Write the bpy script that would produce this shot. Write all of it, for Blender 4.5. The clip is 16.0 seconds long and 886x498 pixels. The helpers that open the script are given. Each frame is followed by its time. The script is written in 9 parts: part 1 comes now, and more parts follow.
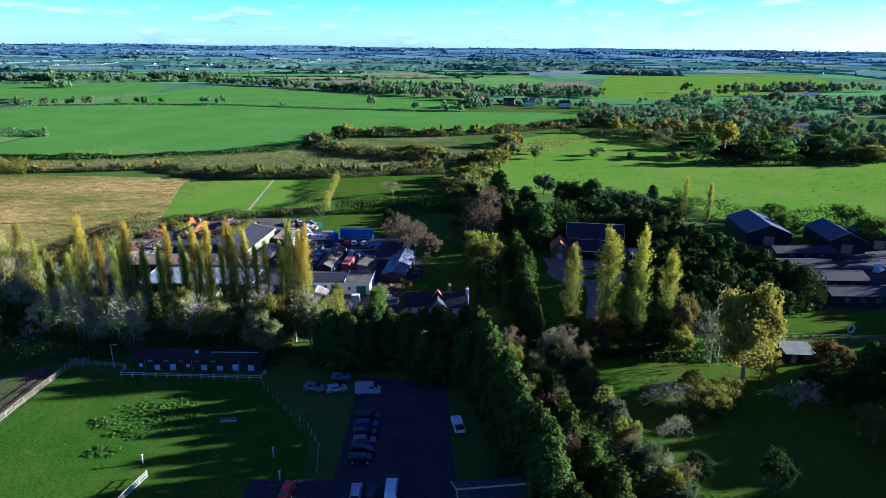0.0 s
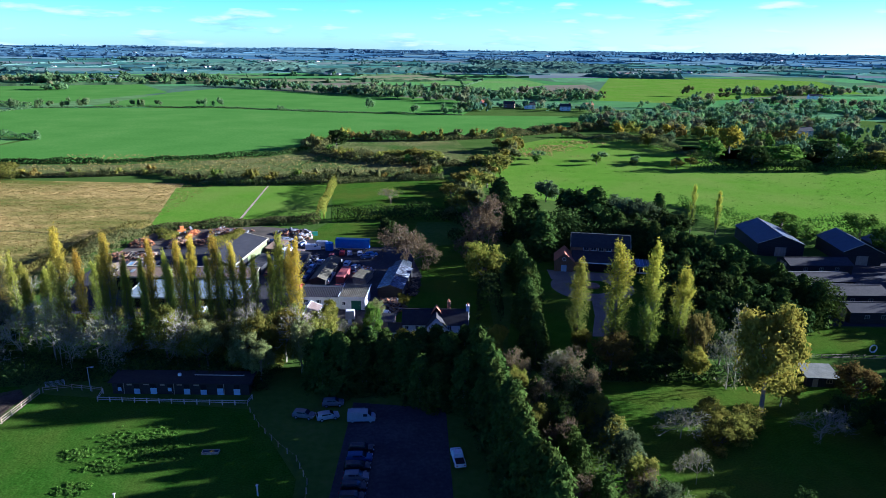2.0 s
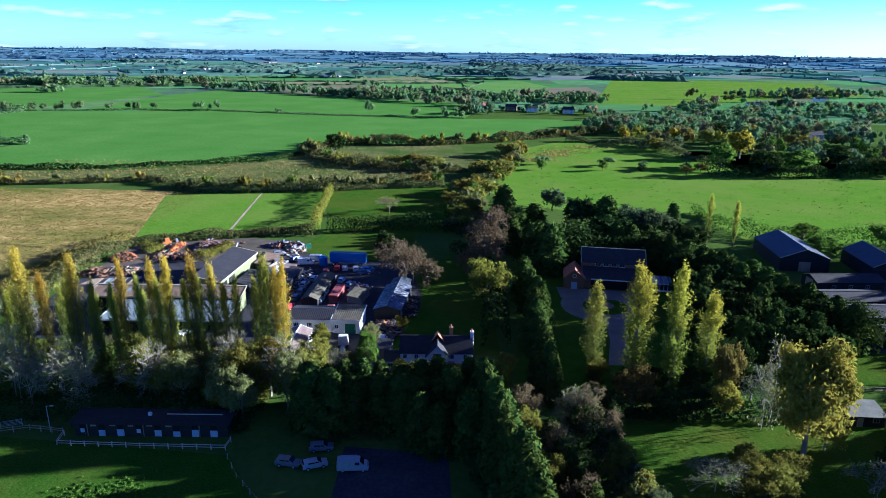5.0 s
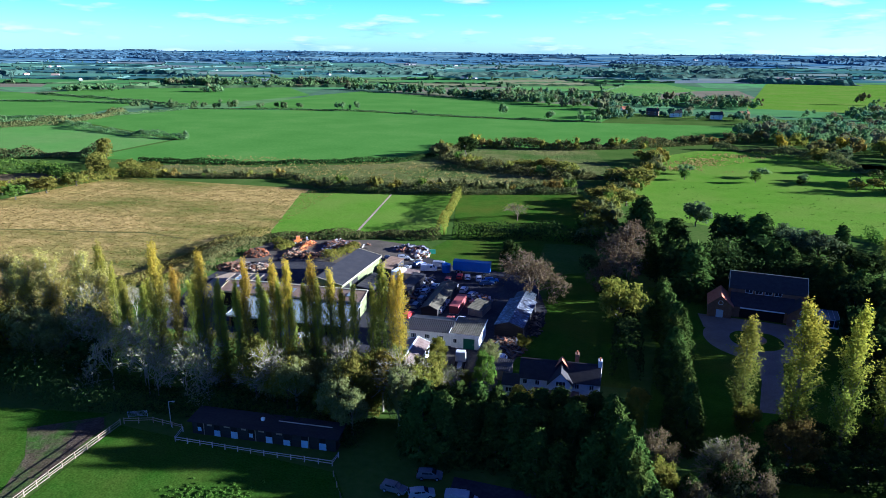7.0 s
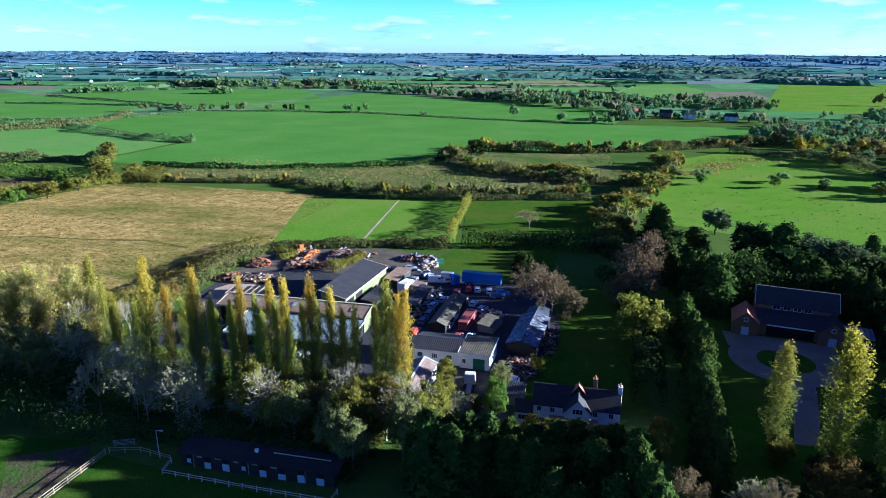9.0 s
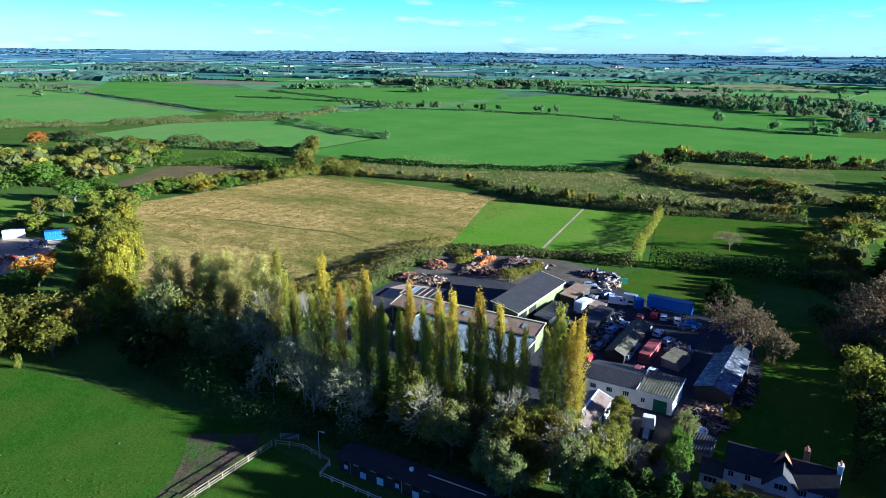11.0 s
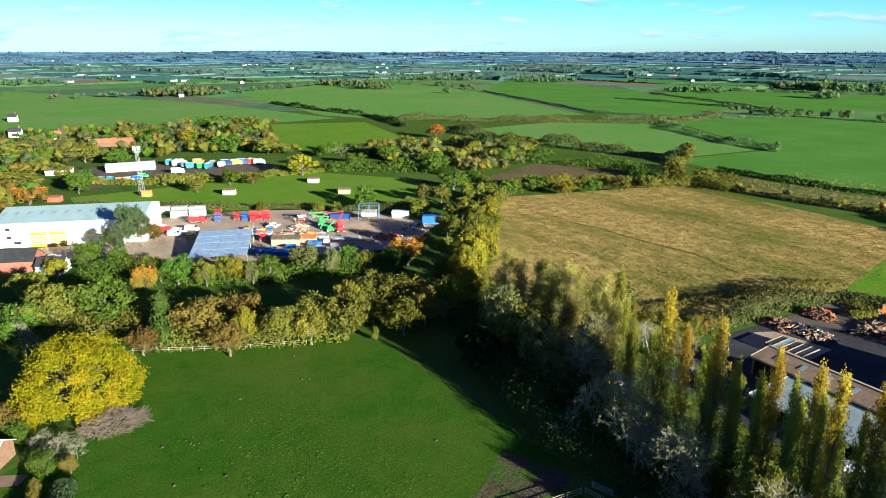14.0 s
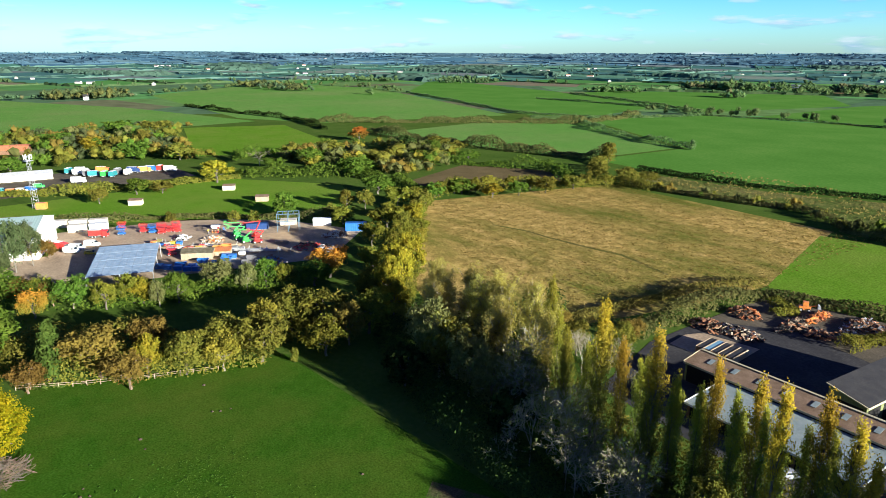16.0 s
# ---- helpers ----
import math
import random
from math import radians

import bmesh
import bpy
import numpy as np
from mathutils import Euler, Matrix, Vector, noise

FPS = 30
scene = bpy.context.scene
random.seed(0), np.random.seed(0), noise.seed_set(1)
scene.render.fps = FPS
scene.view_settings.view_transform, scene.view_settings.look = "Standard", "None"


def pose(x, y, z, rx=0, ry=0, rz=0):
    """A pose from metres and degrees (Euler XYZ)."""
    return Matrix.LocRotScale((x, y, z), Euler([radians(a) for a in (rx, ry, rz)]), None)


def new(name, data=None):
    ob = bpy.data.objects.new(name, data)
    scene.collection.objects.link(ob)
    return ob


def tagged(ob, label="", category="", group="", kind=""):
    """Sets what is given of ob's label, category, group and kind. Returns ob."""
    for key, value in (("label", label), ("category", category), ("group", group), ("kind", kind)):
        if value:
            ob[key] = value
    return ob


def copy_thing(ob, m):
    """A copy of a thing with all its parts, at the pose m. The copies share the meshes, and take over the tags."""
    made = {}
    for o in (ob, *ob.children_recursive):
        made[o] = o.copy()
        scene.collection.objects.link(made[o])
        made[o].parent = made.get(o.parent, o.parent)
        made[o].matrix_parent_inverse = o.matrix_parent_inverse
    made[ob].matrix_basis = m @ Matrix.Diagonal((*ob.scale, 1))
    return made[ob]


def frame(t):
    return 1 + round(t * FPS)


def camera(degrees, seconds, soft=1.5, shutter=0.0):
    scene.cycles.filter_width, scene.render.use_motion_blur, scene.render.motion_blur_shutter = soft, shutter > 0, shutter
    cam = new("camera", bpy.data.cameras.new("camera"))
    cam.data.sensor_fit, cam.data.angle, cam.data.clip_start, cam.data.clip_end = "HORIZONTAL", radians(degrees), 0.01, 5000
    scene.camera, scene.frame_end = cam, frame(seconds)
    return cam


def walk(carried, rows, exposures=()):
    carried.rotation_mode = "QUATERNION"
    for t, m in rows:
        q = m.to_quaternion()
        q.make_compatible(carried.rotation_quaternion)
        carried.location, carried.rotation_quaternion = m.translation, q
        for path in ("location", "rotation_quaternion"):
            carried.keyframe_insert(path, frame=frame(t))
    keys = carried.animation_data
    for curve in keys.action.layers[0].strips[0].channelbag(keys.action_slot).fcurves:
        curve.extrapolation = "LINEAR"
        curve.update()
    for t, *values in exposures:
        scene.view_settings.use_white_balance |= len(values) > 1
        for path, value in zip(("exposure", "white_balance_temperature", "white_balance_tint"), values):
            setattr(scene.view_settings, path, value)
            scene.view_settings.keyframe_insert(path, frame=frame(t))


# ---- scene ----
# ---------------------------------------------------------------- camera and its way
cam = camera(68.3, 16.0, soft=0.5)
# seconds, x, y, z, yaw to the left, pitch, roll
ROWS = [
    (0.0, 0.00, 0.00, 65.99, 0.00, -17.22, 0.55),
    (0.5, -0.06, 2.22, 66.00, -0.03, -17.12, 0.70),
    (1.0, -0.09, 4.45, 66.03, -0.08, -17.07, 0.76),
    (1.5, -0.06, 6.73, 66.08, -0.12, -17.06, 0.70),
    (2.0, -0.06, 9.03, 66.16, -0.08, -17.02, 0.68),
    (2.5, -0.01, 11.40, 66.20, -0.05, -16.96, 0.68),
    (3.0, 0.00, 13.82, 66.20, -0.10, -16.93, 0.59),
    (4.9, -0.30, 22.98, 65.95, -0.05, -16.85, 0.68),
    (5.3, -0.42, 24.95, 65.85, 0.97, -16.83, 0.70),
    (5.5, -0.45, 25.92, 65.82, 2.88, -16.83, 0.65),
    (6.0, -0.56, 28.37, 65.77, 8.29, -16.83, 0.54),
    (6.5, -0.70, 30.79, 65.73, 11.46, -16.84, 0.56),
    (7.0, -0.95, 33.14, 65.69, 11.56, -16.79, 0.48),
    (7.5, -1.31, 35.45, 65.67, 11.55, -16.78, 0.43),
    (8.0, -1.72, 37.72, 65.68, 11.48, -16.76, 0.45),
    (8.2, -1.90, 38.62, 65.72, 11.46, -16.75, 0.44),
    (10.3, -4.03, 47.93, 66.38, 19.52, -16.71, 0.36),
    (10.5, -4.41, 48.83, 66.39, 21.43, -16.74, 0.45),
    (11.0, -5.76, 51.18, 66.32, 28.69, -16.81, 0.54),
    (11.5, -7.21, 53.55, 66.20, 38.48, -16.88, 0.46),
    (12.0, -8.65, 55.76, 66.13, 48.21, -16.92, 0.40),
    (12.5, -10.02, 57.80, 66.04, 57.41, -16.93, 0.22),
    (13.0, -11.38, 59.76, 65.98, 60.65, -16.90, 0.12),
    (13.5, -12.99, 61.39, 65.95, 60.61, -16.88, 0.08),
    (14.0, -14.71, 62.85, 65.99, 60.57, -16.84, 0.03),
    (14.5, -16.46, 64.26, 66.05, 60.48, -16.83, 0.15),
    (15.0, -18.27, 65.63, 66.00, 60.43, -16.83, 0.05),
    (15.5, -20.08, 66.99, 65.86, 60.37, -16.76, 0.06),
    (16.0, -21.82, 68.43, 65.67, 54.03, -16.75, 0.14),
]
walk(cam, [(t, pose(x, y, z, 90 + p, 0, w) @ pose(0, 0, 0, 0, 0, r)) for t, x, y, z, w, p, r in ROWS],
     exposures=((0.0, 2.24, 4560, 18), (10.3, 2.24, 4560, 15), (11.2, 2.2, 4600, 6), (12.3, 2.12, 4530, 3), (14.0, 1.97, 5380, 6), (16.0, 1.9, 5560, 8)))

# ---------------------------------------------------------------- sky and sun
SUN_AZ, SUN_EL = radians(13.0), radians(12.3)      # azimuth from +x towards +y
world = bpy.data.worlds.new("sky")
scene.world = world
world.use_nodes = True
wt = world.node_tree
wt.nodes.clear()


def wnode(kind, **values):
    n = wt.nodes.new(kind)
    for key, v in values.items():
        n.inputs[key].default_value = v
    return n


w_out = wnode("ShaderNodeOutputWorld")
w_bg = wnode("ShaderNodeBackground", Strength=0.051)
sky = wt.nodes.new("ShaderNodeTexSky")
sky.sky_type, sky.sun_disc = "NISHITA", False
sky.sun_elevation, sky.sun_rotation = SUN_EL, radians(90) - SUN_AZ
sky.air_density, sky.dust_density, sky.ozone_density = 1.0, 0.3, 3.0
# small flat-based clouds low over the horizon: lit above, grey-blue below
w_co = wt.nodes.new("ShaderNodeTexCoord")
cloud = []
for lift in (0.0, 0.045):
    w_map = wt.nodes.new("ShaderNodeMapping")
    w_map.inputs["Scale"].default_value = (1.0, 1.0, 5.2)
    w_map.inputs["Location"].default_value = (0.35, 0.1, lift)
    w_no = wnode("ShaderNodeTexNoise", Scale=12.0, Detail=5.0, Roughness=0.5)
    wt.links.new(w_co.outputs["Generated"], w_map.inputs["Vector"])
    wt.links.new(w_map.outputs["Vector"], w_no.inputs["Vector"])
    cloud.append(w_no.outputs["Fac"])
w_rp = wt.nodes.new("ShaderNodeValToRGB")
w_rp.color_ramp.elements[0].position, w_rp.color_ramp.elements[1].position = 0.55, 0.70
wt.links.new(cloud[0], w_rp.inputs["Fac"])
w_sh = wt.nodes.new("ShaderNodeMath")
w_sh.operation = "SUBTRACT"
wt.links.new(cloud[0], w_sh.inputs[0])
wt.links.new(cloud[1], w_sh.inputs[1])
w_lit = wnode("ShaderNodeMapRange", **{"From Min": 0.0, "From Max": 0.16})
wt.links.new(w_sh.outputs["Value"], w_lit.inputs["Value"])
w_cc = wt.nodes.new("ShaderNodeMix")
w_cc.data_type = "RGBA"
w_cc.inputs["A"].default_value, w_cc.inputs["B"].default_value = (1.9, 2.9, 3.7, 1.0), (4.6, 4.7, 4.8, 1.0)
wt.links.new(w_lit.outputs["Result"], w_cc.inputs["Factor"])
w_mx = wt.nodes.new("ShaderNodeMix")
w_mx.data_type = "RGBA"
wt.links.new(w_cc.outputs["Result"], w_mx.inputs["B"])
w_sc = wt.nodes.new("ShaderNodeMath")
w_sc.operation = "MULTIPLY"
w_sc.inputs[1].default_value = 0.8
wt.links.new(w_rp.outputs["Color"], w_sc.inputs[0])
wt.links.new(w_sc.outputs["Value"], w_mx.inputs["Factor"])
# a clear, deep blue sky: pale at the horizon, darker and bluer towards the zenith
w_sep = wt.nodes.new("ShaderNodeSeparateXYZ")
w_el = wt.nodes.new("ShaderNodeValToRGB")
for pos, col in ((0.0, (0.82, 1.2, 1.55)), (0.03, (0.78, 1.2, 1.52)), (0.075, (0.56, 1.03, 1.42)), (0.16, (0.13, 0.36, 0.9)), (0.3, (0.04, 0.12, 0.43)), (1.0, (0.022, 0.07, 0.33))):
    e_new = w_el.color_ramp.elements.new(pos) if pos not in (0.0, 1.0) else w_el.color_ramp.elements[0 if pos == 0.0 else -1]
    e_new.color = (*col, 1)
w_tn = wt.nodes.new("ShaderNodeMix")
w_tn.data_type, w_tn.blend_type = "RGBA", "MULTIPLY"
w_tn.inputs["Factor"].default_value = 1.0
wt.links.new(w_co.outputs["Generated"], w_sep.inputs["Vector"])
wt.links.new(w_sep.outputs["Z"], w_el.inputs["Fac"])
wt.links.new(sky.outputs["Color"], w_tn.inputs["A"])
wt.links.new(w_el.outputs["Color"], w_tn.inputs["B"])
wt.links.new(w_tn.outputs["Result"], w_mx.inputs["A"])
wt.links.new(w_mx.outputs["Result"], w_bg.inputs["Color"])
wt.links.new(w_bg.outputs["Background"], w_out.inputs["Surface"])

sun_data = bpy.data.lights.new("sun", "SUN")
sun_data.energy, sun_data.angle, sun_data.color = 5.0, radians(0.6), (1.0, 0.87, 0.66)
sun = new("sun", sun_data)
sun_dir = Vector((math.cos(SUN_AZ) * math.cos(SUN_EL), math.sin(SUN_AZ) * math.cos(SUN_EL), math.sin(SUN_EL)))
sun.rotation_euler = sun_dir.to_track_quat("Z", "Y").to_euler()
sun.location = (300, 100, 120)

# ---------------------------------------------------------------- materials
MATS = {}


def surface(name, cols, scale=1.0, rough=0.8, metal=0.0, bump=0.3, rnd=0.0, dist=0.05, stretch=(1, 1, 1), fine=9.0, spec=0.3):
    """A surface whose colour wanders between cols at two scales, with fine relief."""
    if name in MATS:
        return MATS[name]
    m = bpy.data.materials.new(name)
    m.use_nodes = True
    nt = m.node_tree
    bs = nt.nodes["Principled BSDF"]
    co = nt.nodes.new("ShaderNodeTexCoord")
    mp = nt.nodes.new("ShaderNodeMapping")
    mp.inputs["Scale"].default_value = stretch
    nt.links.new(co.outputs["Object"], mp.inputs["Vector"])
    a = nt.nodes.new("ShaderNodeTexNoise")
    a.inputs["Scale"].default_value, a.inputs["Detail"].default_value, a.inputs["Roughness"].default_value = scale, 4.0, 0.6
    b = nt.nodes.new("ShaderNodeTexNoise")
    b.inputs["Scale"].default_value, b.inputs["Detail"].default_value = scale * fine, 3.0
    nt.links.new(mp.outputs["Vector"], a.inputs["Vector"])
    nt.links.new(mp.outputs["Vector"], b.inputs["Vector"])
    mx = nt.nodes.new("ShaderNodeMath")
    mx.operation = "MULTIPLY_ADD"
    mx.inputs[1].default_value = 0.45
    ad = nt.nodes.new("ShaderNodeMath")
    ad.operation = "MULTIPLY"
    ad.inputs[1].default_value = 0.55
    nt.links.new(a.outputs["Fac"], ad.inputs[0])
    nt.links.new(b.outputs["Fac"], mx.inputs[0])
    nt.links.new(ad.outputs["Value"], mx.inputs[2])
    rp = nt.nodes.new("ShaderNodeValToRGB")
    el = rp.color_ramp.elements
    while len(el) < len(cols):
        el.new(0.5)
    for i, c in enumerate(cols):
        el[i].position = 0.33 + 0.34 * i / max(1, len(cols) - 1)
        el[i].color = (*c, 1)
    nt.links.new(mx.outputs["Value"], rp.inputs["Fac"])
    out = rp.outputs["Color"]
    if rnd:
        oi = nt.nodes.new("ShaderNodeObjectInfo")
        mr = nt.nodes.new("ShaderNodeMapRange")
        mr.inputs["To Min"].default_value, mr.inputs["To Max"].default_value = 1 - rnd, 1 + rnd
        hs = nt.nodes.new("ShaderNodeHueSaturation")
        nt.links.new(oi.outputs["Random"], mr.inputs["Value"])
        nt.links.new(mr.outputs["Result"], hs.inputs["Value"])
        nt.links.new(out, hs.inputs["Color"])
        out = hs.outputs["Color"]
    nt.links.new(out, bs.inputs["Base Color"])
    bs.inputs["Roughness"].default_value, bs.inputs["Metallic"].default_value = rough, metal
    bs.inputs["Specular IOR Level"].default_value = spec
    if bump:
        bp = nt.nodes.new("ShaderNodeBump")
        bp.inputs["Strength"].default_value, bp.inputs["Distance"].default_value = bump, dist
        nt.links.new(b.outputs["Fac"], bp.inputs["Height"])
        nt.links.new(bp.outputs["Normal"], bs.inputs["Normal"])
    MATS[name] = m
    return m


def turf(name, cols, dry, patch=0.02, tuft=0.6, relief=0.25, strength=0.8, grain=None, spread=(0.42, 0.68)):
    """Grass with broad patches, tufts and fine blades; dry is the colour of worn or seeded spots."""
    m = surface(name, cols, tuft * 0.25, 0.95, bump=0.0, fine=10, spec=0.0)
    nt = m.node_tree
    bs = nt.nodes["Principled BSDF"]
    co = next(n for n in nt.nodes if n.type == "TEX_COORD")
    big = nt.nodes.new("ShaderNodeTexNoise")
    big.inputs["Scale"].default_value, big.inputs["Detail"].default_value, big.inputs["Roughness"].default_value = patch, 6.0, 0.62
    cell = nt.nodes.new("ShaderNodeTexVoronoi")
    cell.inputs["Scale"].default_value = tuft
    fine = nt.nodes.new("ShaderNodeTexNoise")
    fine.inputs["Scale"].default_value, fine.inputs["Detail"].default_value = tuft * 3.0, 4.0
    where = co.outputs["Object"]
    if grain is not None:
        turned = nt.nodes.new("ShaderNodeMapping")
        turned.inputs["Rotation"].default_value, turned.inputs["Scale"].default_value = (0, 0, radians(grain)), (0.35, 1.0, 1.0)
        nt.links.new(where, turned.inputs["Vector"])
        where = turned.outputs["Vector"]
    for n in (big, cell, fine):
        nt.links.new(where, n.inputs["Vector"])
    mr = nt.nodes.new("ShaderNodeMapRange")
    mr.inputs["From Min"].default_value, mr.inputs["From Max"].default_value = spread
    mi = nt.nodes.new("ShaderNodeMix")
    mi.data_type = "RGBA"
    mi.inputs["B"].default_value = (*dry, 1)
    nt.links.new(big.outputs["Fac"], mr.inputs["Value"])
    nt.links.new(mr.outputs["Result"], mi.inputs["Factor"])
    nt.links.new(bs.inputs["Base Color"].links[0].from_socket, mi.inputs["A"])
    sp = nt.nodes.new("ShaderNodeMapRange")
    sp.inputs["From Min"].default_value, sp.inputs["From Max"].default_value = 0.3, 0.7
    sp.inputs["To Min"].default_value, sp.inputs["To Max"].default_value = 0.72, 1.28
    hs = nt.nodes.new("ShaderNodeHueSaturation")
    nt.links.new(fine.outputs["Fac"], sp.inputs["Value"])
    nt.links.new(sp.outputs["Result"], hs.inputs["Value"])
    nt.links.new(mi.outputs["Result"], hs.inputs["Color"])
    nt.links.new(hs.outputs["Color"], bs.inputs["Base Color"])
    ad = nt.nodes.new("ShaderNodeMath")
    ad.operation = "MULTIPLY_ADD"
    ad.inputs[1].default_value = -0.8
    nt.links.new(cell.outputs["Distance"], ad.inputs[0])
    nt.links.new(fine.outputs["Fac"], ad.inputs[2])
    bp = nt.nodes.new("ShaderNodeBump")
    bp.inputs["Strength"].default_value, bp.inputs["Distance"].default_value = strength, relief
    nt.links.new(ad.outputs["Value"], bp.inputs["Height"])
    nt.links.new(bp.outputs["Normal"], bs.inputs["Normal"])
    return m


def leafage(name, cols, top=None, through_leaf=0.42, rnd=0.18):
    """Leaves: colour by leaf, by patch of the crown and by tree; some light passes through. top: colours towards the crown's top."""
    if name in MATS:
        return MATS[name]
    m = bpy.data.materials.new(name)
    m.use_nodes = True
    nt = m.node_tree
    bs, outn = nt.nodes["Principled BSDF"], nt.nodes["Material Output"]
    geo = nt.nodes.new("ShaderNodeNewGeometry")
    co = nt.nodes.new("ShaderNodeTexCoord")
    no = nt.nodes.new("ShaderNodeTexNoise")
    no.inputs["Scale"].default_value, no.inputs["Detail"].default_value = 0.35, 2.0
    nt.links.new(co.outputs["Object"], no.inputs["Vector"])
    ad = nt.nodes.new("ShaderNodeMath")
    ad.operation = "MULTIPLY_ADD"
    ad.inputs[1].default_value = 0.36
    ad2 = nt.nodes.new("ShaderNodeMath")
    ad2.operation = "MULTIPLY_ADD"
    ad2.inputs[1].default_value, ad2.inputs[2].default_value = 1.3, -0.33
    nt.links.new(no.outputs["Fac"], ad2.inputs[0])
    nt.links.new(geo.outputs["Random Per Island"], ad.inputs[0])
    nt.links.new(ad2.outputs["Value"], ad.inputs[2])
    def ramp(colours):
        rp = nt.nodes.new("ShaderNodeValToRGB")
        el = rp.color_ramp.elements
        while len(el) < len(colours):
            el.new(0.5)
        for i, c in enumerate(colours):
            el[i].position = 0.1 + 0.75 * i / (len(colours) - 1)
            el[i].color = (*c, 1)
        nt.links.new(ad.outputs["Value"], rp.inputs["Fac"])
        return rp.outputs["Color"]
    out = ramp(cols)
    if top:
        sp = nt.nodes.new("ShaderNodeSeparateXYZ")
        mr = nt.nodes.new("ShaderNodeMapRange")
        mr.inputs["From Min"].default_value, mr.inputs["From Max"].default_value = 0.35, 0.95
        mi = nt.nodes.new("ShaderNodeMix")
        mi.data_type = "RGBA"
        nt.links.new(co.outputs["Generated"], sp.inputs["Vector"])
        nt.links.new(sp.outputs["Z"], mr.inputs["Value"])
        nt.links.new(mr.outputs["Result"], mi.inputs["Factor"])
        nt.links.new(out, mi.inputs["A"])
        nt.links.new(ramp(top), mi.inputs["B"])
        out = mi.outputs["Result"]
    oi = nt.nodes.new("ShaderNodeObjectInfo")
    mv = nt.nodes.new("ShaderNodeMapRange")
    mv.inputs["To Min"].default_value, mv.inputs["To Max"].default_value = 1 - rnd, 1 + rnd
    mh = nt.nodes.new("ShaderNodeMapRange")
    mh.inputs["To Min"].default_value, mh.inputs["To Max"].default_value = 0.485, 0.515
    hs = nt.nodes.new("ShaderNodeHueSaturation")
    nt.links.new(oi.outputs["Random"], mv.inputs["Value"])
    nt.links.new(oi.outputs["Random"], mh.inputs["Value"])
    nt.links.new(mv.outputs["Result"], hs.inputs["Value"])
    nt.links.new(mh.outputs["Result"], hs.inputs["Hue"])
    nt.links.new(out, hs.inputs["Color"])
    nt.links.new(hs.outputs["Color"], bs.inputs["Base Color"])
    bs.inputs["Roughness"].default_value = 0.6
    bs.inputs["Specular IOR Level"].default_value = 0.0
    tr = nt.nodes.new("ShaderNodeBsdfTranslucent")
    nt.links.new(hs.outputs["Color"], tr.inputs["Color"])
    ms = nt.nodes.new("ShaderNodeMixShader")
    ms.inputs["Fac"].default_value = through_leaf
    nt.links.new(bs.outputs["BSDF"], ms.inputs[1])
    nt.links.new(tr.outputs["BSDF"], ms.inputs[2])
    nt.links.new(ms.outputs["Shader"], outn.inputs["Surface"])
    MATS[name] = m
    return m


def glass(name, tint=(0.02, 0.03, 0.04)):
    m = surface(name, [tint, tint], bump=0.0, rough=0.06, spec=0.6)
    return m


def paint(name, c, rough=0.35, metal=0.0, wear=0.25):
    d = tuple(v * (1 - wear) for v in c)
    l = tuple(min(1, v * (1 + wear * 0.4) + 0.01) for v in c)
    return surface(name, [d, c, l], scale=0.8, rough=rough, metal=metal, bump=0.05, dist=0.01, spec=0.5)


# grass and earth
G_PADDOCK = turf("paddock_grass", [(0.0264, 0.0748, 0.0054), (0.0361, 0.0915, 0.0072), (0.0484, 0.11, 0.0108)], (0.066, 0.101, 0.0126), 0.045, 1.0, 0.08, 0.4)
G_FIELD = surface("crop_grass", [(0.0675, 0.168, 0.0243), (0.085, 0.198, 0.0314), (0.112, 0.22, 0.0414)], 0.02, 0.9, bump=0.4, dist=0.15, fine=25, spec=0.0)
G_FIELD_B = turf("pasture_grass", [(0.0854, 0.18, 0.0124), (0.105, 0.205, 0.0159), (0.128, 0.222, 0.0221)], (0.146, 0.21, 0.0301), 0.02, 0.5, 0.12, 0.35)
G_FIELD_C = turf("stubble_grass", [(0.0918, 0.205, 0.0367), (0.109, 0.233, 0.0438), (0.133, 0.249, 0.0534)], (0.152, 0.23, 0.0651), 0.008, 0.4, 0.2, 0.4)
G_ROUGH = turf("rough_dry_grass", [(0.155, 0.116, 0.0323), (0.352, 0.252, 0.076), (0.62, 0.427, 0.152)], (0.124, 0.136, 0.0238), 0.02, 0.8, 0.3, 0.8, -35, (0.48, 0.62))
G_TRACK = turf("trodden_grass", [(0.08, 0.07, 0.024), (0.15, 0.125, 0.04), (0.26, 0.205, 0.07)], (0.1, 0.115, 0.024), 0.08, 0.9, 0.2, 0.7)
G_STRIP = turf("scrub_grass", [(0.07, 0.1, 0.022), (0.13, 0.13, 0.04), (0.2, 0.17, 0.07)], (0.05, 0.1, 0.016), 0.02, 0.4, 0.6, 1.0)
G_LAWN = turf("lawn_grass", [(0.0317, 0.0753, 0.0063), (0.0459, 0.0988, 0.0084), (0.0665, 0.124, 0.0112)], (0.0792, 0.1, 0.0126), 0.05, 1.2, 0.1, 0.5)
G_PLOUGH = surface("ploughed_earth", [(0.085, 0.07, 0.034), (0.125, 0.098, 0.048), (0.16, 0.125, 0.066)], 0.08, 0.95, bump=0.8, dist=0.3, fine=14, spec=0.0)
G_MUD = surface("churned_mud", [(0.05, 0.04, 0.026), (0.08, 0.062, 0.042), (0.12, 0.095, 0.07)], 0.3, 0.9, bump=1.0, dist=0.2, fine=8, spec=0.0)
